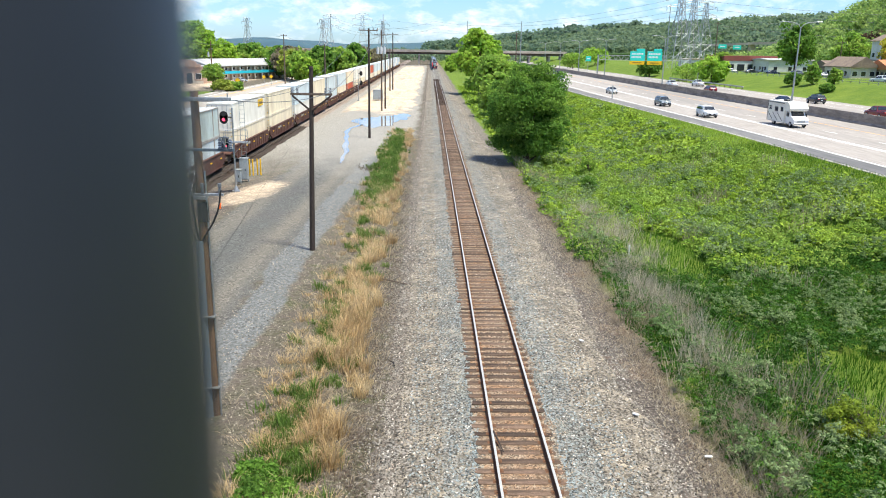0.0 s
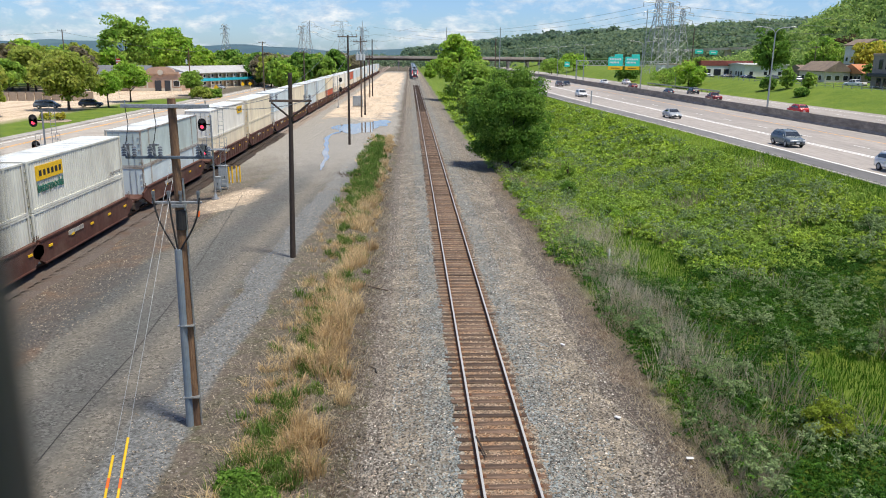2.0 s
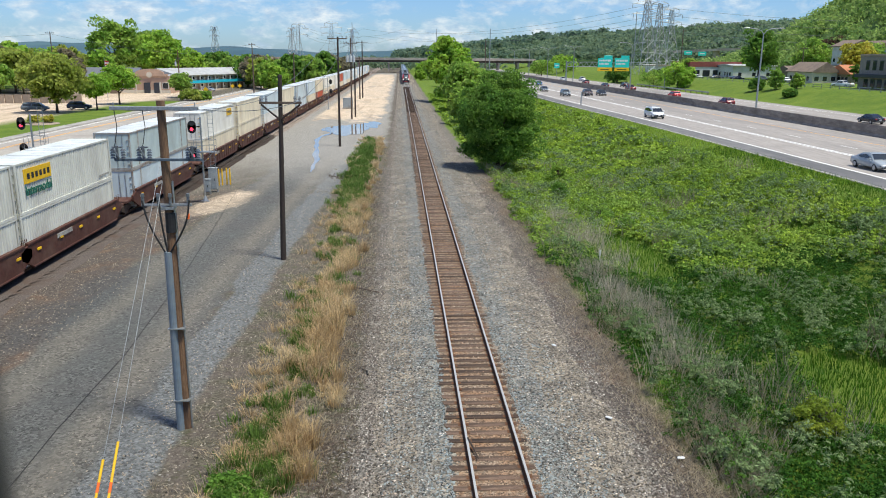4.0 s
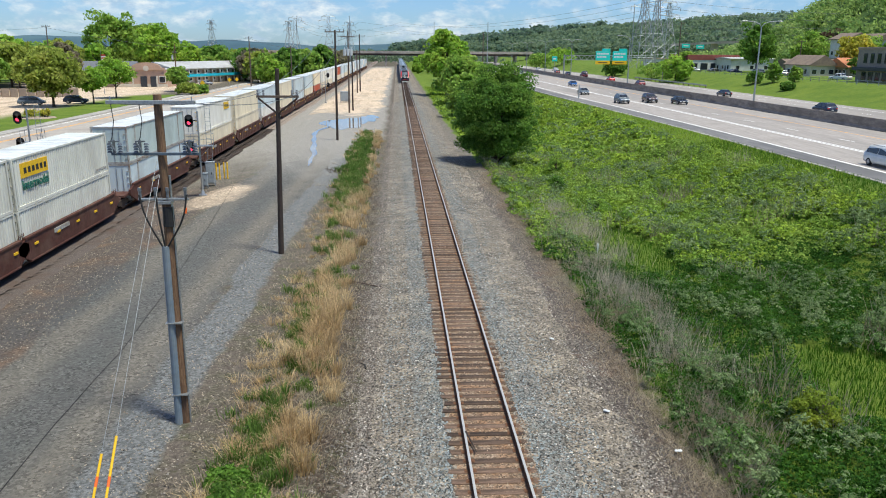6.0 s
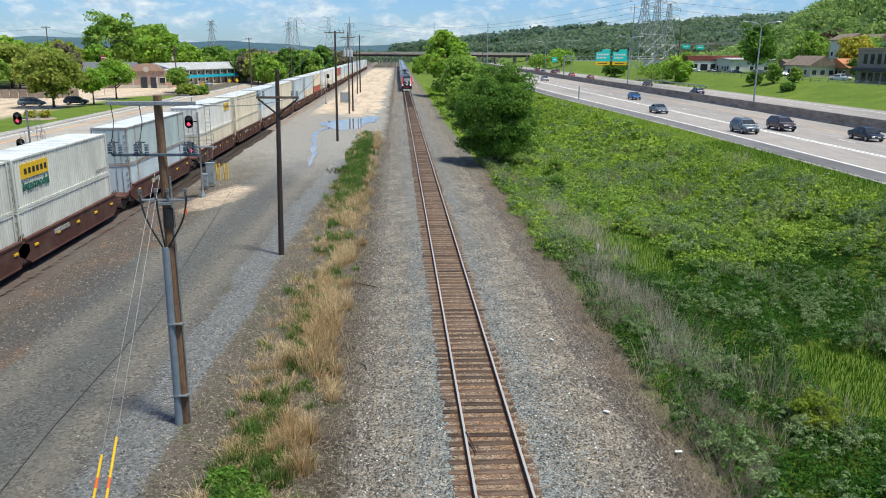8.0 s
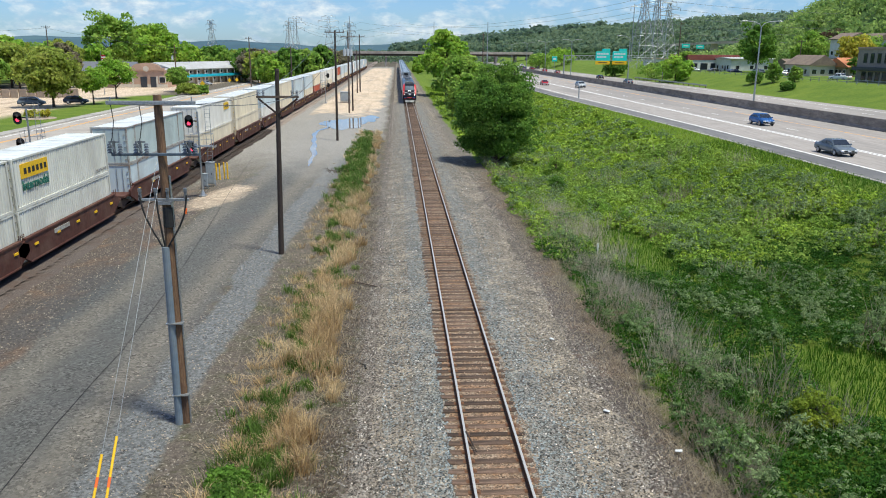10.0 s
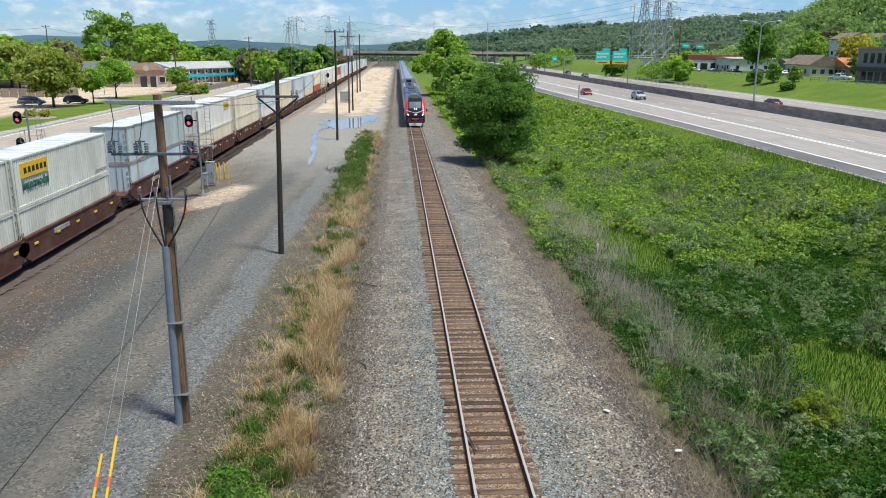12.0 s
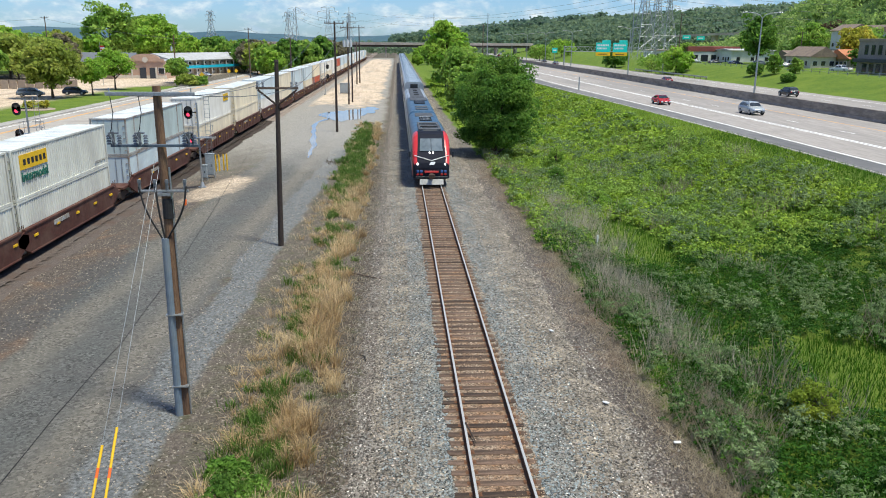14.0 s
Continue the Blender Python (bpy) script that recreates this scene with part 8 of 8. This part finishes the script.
motel()
hall = thing("entrance_hall", "salmon stucco entrance hall with an arched parapet and round emblem", "building", pose(-84.5, 246, -0.4, 0, 0, 0))
part("wall", boxes((-7.5, 0, 0, 10.5, 14, 5.2), bevel=0.04), STUCCO, hall)
bm = bmesh.new()
prof = [(-1.5, 5.1), (10, 5.1), (10, 5.8)] + [(4.5 + 4.4 * math.cos(a), 5.9 + 1.5 * math.sin(a)) for a in [math.pi * k / 10 for k in range(11)]] + [(-1.5, 5.8)]
loft(bm, [[(x, y, z) for x, z in prof] for y in (-0.35, 0.5)])
part("parapet", bm, STUCCO, hall, "arched parapet")
bm = bmesh.new()
rod(bm, (4.5, -0.45, 5.6), (4.5, -0.3, 5.6), 0.85, seg=24)
part("emblem", bm, CREAMW, hall, "round cream emblem")
for x in (2.6, 5.6):
    part("doorway", boxes((x, -0.3, 0, x + 1.9, 0.05, 3.2), bevel=0.02), DARKROOF, hall)
part("band", boxes((-7.6, -0.12, 0, 10.6, 0.05, 0.9), bevel=0.02), CREAMW, hall)
for x in (-5.4, -2.6, 8.2):
    fr = part("window_frame", boxes((x, -0.12, 1.3, x + 1.9, 0.03, 3.2), bevel=0.02), WHITE, hall)
    part("pane", boxes((x + 0.1, -0.15, 1.4, x + 1.8, -0.05, 3.1)), GLASS, fr)
part("porch_post", boxes((0.9, -3.2, 0, 1.3, -2.8, 3.4)), CREAMW, hall)
part("porch_post", boxes((8.2, -3.2, 0, 8.6, -2.8, 3.4)), CREAMW, hall)
part("roof", boxes((-7.7, 0.5, 5.1, 10.7, 14.2, 5.4), bevel=0.04), METALROOF, hall)
for x0, x1, h in ((-2.0, 0.2, 7.2),):
    part("sign_tower", boxes((x0 - 5.0, -3, 0, x1 - 5.0, -1.5, h), bevel=0.04), SHINGLE, hall, "brown stone sign tower")
part("stone_column", boxes((-5.4, -1.4, 0, -4.6, -0.4, 7.0), bevel=0.04), CREAMW, hall)
h2 = thing("house", "grey-roofed low house behind the entrance hall", "house", pose(-108, 262, -0.4))
part("wall", boxes((0, 0, 0, 18, 10, 4.2), bevel=0.03), CREAMW, h2)
part("roof", gable(0, 18, 0, 10, 4.2, 7.4, "x", 0.8), mat("slate grey roof", (0.16, 0.17, 0.19), (0.12, 0.13, 0.145), 3, 0.9, place="World"), h2)
fl_ = thing("flagpole", "thin flagpole with a striped flag", "flagpole", pose(-78.3, 205, -0.4))
part("pole", rods(((0, 0, 0), (0, 0, 11), 0.06, 0.04), seg=8), STEEL, fl_)
for k in range(5):
    part("flag_stripe", boxes((0.05, -0.02 + 0.05 * (k % 2), 8.2 + 0.36 * k, 1.1, 0.02 + 0.05 * (k % 2), 8.56 + 0.36 * k)), (LAMPR, WHITE)[k % 2], fl_)
for k in range(11):
    f = thing("fence_panel", "weathered tan wooden fence panel", "fence", pose(-101 + 1.9 * k, 190 + 0.3 * k, -0.4), "fence panels")
    part("board", boxes((0, 0, 0, 1.85, 0.06, 2.1), bevel=0.01), TANBRICK, f)
    part("post", boxes((-0.06, -0.04, 0, 0.06, 0.1, 2.2), bevel=0.01), WOOD, f)
fb = thing("flower_bed", "round mulched bed with small yellow shrubs", "flower bed", pose(-63.8, 133.5, -0.4))
bm = bmesh.new()
rod(bm, (0, 0, 0), (0, 0, 0.12), 3.0, 2.8, seg=24)
part("bed", bm, TANBRICK, fb)
for k, (dx, dy) in enumerate(((-1.2, 0.3), (0.9, 0.8))):
    tree(-63.8 + dx, 133.5 + dy, 1.3, 1.0, "yellow", "small yellow shrub in the round bed", 300 + k, 900, 0.2, 0.0, z=-0.3, name="shrub", category="shrub", blobs=16)
for x, y, w, label in ((-54.9, 212.0, 1.05, "yellow diamond road sign on a post"), (-53.2, 238, 0.9, "yellow road sign on a post"), (-51.6, 241, 0.9, "yellow road sign on a post")):
    s = thing("road_sign", label, "road sign", pose(x, y, -0.4))
    part("post", boxes((-0.05, 0.02, 0, 0.05, 0.1, 3.0)), STEEL, s)
    b = boxes((-w / 2, -0.02, -w / 2, w / 2, 0.02, w / 2))
    bmesh.ops.rotate(b, verts=b.verts[:], matrix=Matrix.Rotation(radians(45), 3, "Y"))
    bmesh.ops.translate(b, verts=b.verts[:], vec=(0, 0, 2.6))
    part("panel", b, YELLOW, s)


def office():
    t = thing("office_building", "two-storey tan office building with dark window bands", "building", pose(0, 0, 4.0))
    x0, x1, y0, y1 = 108.5, 124, 148, 183
    part("wall", boxes((x0, y0, 0, x1, y1, 8.3), bevel=0.04), mat("taupe office wall", (0.30, 0.265, 0.235), (0.25, 0.22, 0.195), 2, 0.85, 0, 0.1, (0.22, 0.19, 0.17), 0.25, "World"), t)
    part("parapet", boxes((x0 - 0.15, y0 - 0.15, 8.0, x1 + 0.15, y1 + 0.15, 8.6), bevel=0.04), TANBRICK, t)
    part("canopy", boxes((x0 - 1.2, y0, 3.2, x0 + 0.01, y1, 4.0), bevel=0.05), DARKROOF, t, "dark canopy between the storeys")
    windows_row(t, x0, [y0 + 2 + 2.7 * k for k in range(12)], 5.0, 1.3, 2.1, "x-", DARKROOF)
    windows_row(t, x0, [y0 + 2 + 2.7 * k for k in range(12)], 0.8, 1.6, 2.0, "x-", DARKROOF)
    windows_row(t, y0, [x0 + 2 + 3 * k for k in range(4)], 5.0, 1.3, 2.1, "y-", DARKROOF)


office()


def house(x0, y0, x1, y1, z, eave, ridge, axis, wallm, roofm, label, wins=3):
    t = thing("house", label, "house", pose(0, 0, z))
    part("wall", boxes((x0, y0, 0, x1, y1, eave), bevel=0.03), wallm, t)
    part("roof", gable(x0, x1, y0, y1, eave, ridge, axis, 0.6), roofm, t)
    if axis == "y":
        bm = bmesh.new()
        xm = (x0 + x1) / 2
        loft(bm, [[(x0, y, eave - 0.05), (x1, y, eave - 0.05), (xm, y, ridge - 0.15)] for y in (y0, y0 + 0.3)])
        part("gable_wall", bm, wallm, t)
    ly, lx = y1 - y0, x1 - x0
    windows_row(t, x0, [y0 + ly * (k + 0.5) / wins for k in range(wins)], 0.9, 1.3, 1.3, "x-", WHITE)
    windows_row(t, y0, [x0 + lx * (k + 0.5) / wins for k in range(wins)], 0.9, 1.3, 1.3, "y-", WHITE)
    part("door", boxes((x0 - 0.06, y0 + ly * 0.3, 0, x0 + 0.02, y0 + ly * 0.3 + 1.0, 2.1), bevel=0.01), DARKROOF, t)
    return t


house(117.5, 221, 125, 236, 4.3, 3.4, 6.3, "y", CREAMW, SHINGLE, "cream bungalow with a brown gabled roof")
house(125.5, 215, 137, 227, 4.3, 3.0, 5.6, "x", TANBRICK, REDROOF, "tan brick house with an orange-red roof")
house(124, 244, 141, 258, 4.3, 2.8, 5.0, "x", TANBRICK, SHINGLE, "low tan bungalow with a brown shingle roof")
house(120, 282, 136, 296, 4.3, 4.6, 5.2, "x", WHITEW, METALROOF, "low white commercial building with a flat roof")
rb = thing("shop_building", "low shop building with a dull red upper band", "building", pose(0, 0, 4.2))
part("wall", boxes((109, 296, 0, 129, 316, 4.2), bevel=0.03), WHITEW, rb)
part("upper_band", boxes((108.8, 295.8, 4.1, 129.2, 316.2, 6.0), bevel=0.04), DULLRED, rb, "dull red upper band")
windows_row(rb, 296, [111.5 + 4 * k for k in range(5)], 0.6, 2.6, 2.2, "y-", DARKROOF)
for x, y, z, w in ((149.5, 258, 9.6, 7.5), (158.0, 256, 9.4, 6.5), (165.5, 259, 9.8, 8.0)):
    house(x, y, x + w, y + 11, z, 6.2, 8.4, "y", WHITEW, SHINGLE, "white three-storey hillside apartment house with a brown roof", 3)
    t = thing("retaining_wall", "grey block wall under the hillside houses", "wall", pose(0, 0, 0))
    part("wall", boxes((x - 0.4, y - 0.5, 3.5, x + w + 0.4, y + 11, z), bevel=0.04), CONCRETE, t)
# low pale commercial strip by the flyover
for x, y, w, h in ((150, 400, 30, 5), (196, 470, 44, 7), (120, 372, 16, 4)):
    b = thing("shop_building", "distant pale flat-roofed commercial building", "building", pose(0, 0, 3.8))
    part("wall", boxes((x, y, 0, x + w, y + 14, h), bevel=0.05), WHITEW, b)
    part("roof", boxes((x - 0.3, y - 0.3, h, x + w + 0.3, y + 14.3, h + 0.5), bevel=0.05), TANBRICK, b)
    windows_row(b, y, [x + 3 + 4 * k for k in range(int(w / 4) - 1)], 1.0, 2.4, 1.6, "y-", DARKROOF)

ribbon("road_frontage", at(101.5), at(109.0), 4.36, [60, 120, 180, 240, 300, 360], STREET, "pale frontage street above the grass bank", "road", 0.4)
fe = thing("rail_fence", "thin pale rail fence on top of the grass bank", "fence")
for z in (4.9, 5.4):
    part("rail", boxes((98.0, 70, z, 98.08, 300, z + 0.08)), STEEL, fe)
for k in range(60):
    part("post", boxes((98.0, 71 + 3.9 * k, 4.0, 98.12, 71.12 + 3.9 * k, 5.6)), STEEL, fe)

# parked vehicles
for kind, paint, x, y, z, rz, label in (("pickup", "white", 111.2, 194, 4.36, 200, "white pickup truck parked before the houses"), ("suv", "silver", 115, 232, 4.3, 170, "silver car parked beside the bungalow"), ("suv", "navy", 117.5, 228, 4.3, 165, "dark car parked beside the bungalow"),
                                        ("sedan", "black", 110, 272, 4.3, 90, "black car in the shop parking lot"), ("sedan", "navy", 113, 262, 4.3, 90, "dark blue car in the shop parking lot"), ("suv", "grey", 117, 252, 4.3, 95, "grey car in the shop parking lot"), ("sedan", "silver", 105, 278, 4.36, 80, "silver car in the shop parking lot"),
                                        ("van", "grey", -78.5, 164.5, -0.36, 105, "grey minivan parked on the motel drive"), ("suv", "navy", -71.5, 169.5, -0.36, 100, "dark blue car parked on the motel drive"), ("sedan", "silver", -66, 262, -0.4, 60, "silver car parked by the motel")):
    o = vehicle(kind, paint, label, "pickup truck" if kind == "pickup" else "minivan" if kind == "van" else "car")
    o.matrix_basis = pose(x, y, z, 0, 0, rz)

# ---------------------------------------------------------------- puddles and litter
WATER = mat("puddle water", (0.26, 0.25, 0.235), (0.32, 0.30, 0.27), 0.8, 0.03, 0, 0, place="World", spec=0.6)
for k, (px, py, rx, ry, seed, turn) in enumerate(((-11.0, 126, 3.2, 11.5, 1, 0), (-7.6, 135, 1.5, 6.0, 2, -6))):
    bm = bmesh.new()
    r = random.Random(seed)
    ph = [r.uniform(0, 6.28) for _ in range(5)]
    ct, sn = math.cos(radians(turn)), math.sin(radians(turn))
    pts = []
    for i in range(96):
        a = i * 2 * math.pi / 96
        f = 1 + 0.2 * math.sin(2 * a + ph[0]) + 0.16 * math.sin(3 * a + ph[1]) + 0.09 * math.sin(5 * a + ph[2]) + 0.05 * math.sin(8 * a + ph[3]) + 0.025 * math.sin(13 * a + ph[4])
        u, v = rx * f * math.cos(a), ry * f * math.sin(a)
        pts.append(bm.verts.new((px + u * ct + v * sn * 0.9, py - u * sn + v * ct, -0.462 + 0.004 * k)))
    bm.faces.new(pts)
    tagged(mesh_object("puddle", bm, WATER), "shallow puddle reflecting the sky on the yard", "puddle", kind="structure")
bm = bmesh.new()
way = [(-13.2, 119), (-14.3, 114), (-14.6, 108), (-14.1, 103), (-13.3, 98), (-12.9, 92), (-12.4, 86), (-12.0, 80), (-11.9, 77)]
rows = []
for i in range(65):
    f = i / 64 * (len(way) - 1)
    a = min(int(f), len(way) - 2)
    x, y = (way[a][q] + (way[a + 1][q] - way[a][q]) * (f - a) for q in (0, 1))
    taper = min(1.0, (64 - i) / 10 + 0.08)
    wl_, wr_ = (0.7 * taper * max(0.12, 0.42 + 0.22 * math.sin(i * q + o) + 0.14 * math.sin(i * q * 2.3 + 2 * o)) for q, o in ((0.21, 0.4), (0.26, 2.6)))
    rows.append([bm.verts.new((x - wl_, y, -0.455)), bm.verts.new((x + wr_, y, -0.455))])
for a, b in zip(rows, rows[1:]):
    bm.faces.new((a[0], a[1], b[1], b[0]))
bmesh.ops.recalc_face_normals(bm, faces=bm.faces[:])
tagged(mesh_object("puddle", bm, WATER), "narrow trickle of standing water along a wheel rut", "puddle", kind="structure")
st = thing("stick", "dark broken stick lying across the rail", "stick")
part("branch", rods(((-0.72, 18.9, 0.03), (-0.55, 18.3, -0.12), 0.03, 0.025), ((-0.55, 18.3, -0.12), (-0.5, 17.9, -0.1), 0.025, 0.015), seg=6), DARKWOOD, st)
for x, y, a, l, label in ((-4.06, 25.1, 20, 0.55, "dark scrap of rubber on the ballast"), (-5.2, 36, 60, 3.2, "long grey branch lying in the dry grass"), (-8.6, 73, 20, 2.6, "heap of grey brush on the yard")):
    s = thing("branch" if l > 1 else "scrap", label, "litter", pose(x, y, float(ground_z(x, y)) + 0.06, 0, 0, a))
    bm = rods(((0, -l / 2, 0), (0.05, 0, 0.04), 0.035, 0.03), ((0.05, 0, 0.04), (-0.04, l / 2, 0.0), 0.03, 0.015), seg=6)
    if "heap" in label:
        r = random.Random(8)
        for k in range(26):
            c = Vector((r.uniform(-1, 1), r.uniform(-0.8, 0.8), 0.05))
            rod(bm, c, c + Vector((r.uniform(-0.7, 0.7), r.uniform(-0.7, 0.7), r.uniform(0.1, 0.6))), 0.025, 0.01, seg=5)
    part("stem", bm, GREYWOOD if l > 1 else BLACK, s)
for x, y in ((4.14, 20.9), (5.6, 18.2), (3.6, 27.5)):
    s = thing("litter", "pale scrap of litter at the ballast edge", "litter", pose(x, y, -0.42, 8, 5, 30 * x))
    part("scrap", boxes((-0.11, -0.07, 0, 0.11, 0.07, 0.05), bevel=0.02), STRIPE, s)


# ---------------------------------------------------------------- motion
def motions():
    # passenger train: seconds and the nose's place along the track
    nose = [(0.0, 439.0), (5.0, 305.5), (6.5, 264.5), (7.5, 237.5), (11.0, 143.2), (12.5, 101.3), (14.0, 58.9)]
    walk(LOCO, [(t, pose(0, y, 0)) for t, y in nose])
    for k, c in enumerate(CARS):
        walk(c, [(t, pose(0, y + 64.9 + 26.0 * k, 0)) for t, y in nose])
    for ob, back in FOLLOW:
        walk(ob, [(t, pose(0, y + back, 0)) for t, y in nose])
    for ob, x, t0, y0, v in MOVING:
        turn = 0 if v < 0 else 180
        walk(ob, [(t, pose(x, y0 + v * (t - t0), HZ + 0.002, 0, 0, turn)) for t in (0.0, 7.0, 14.0)])


motions()
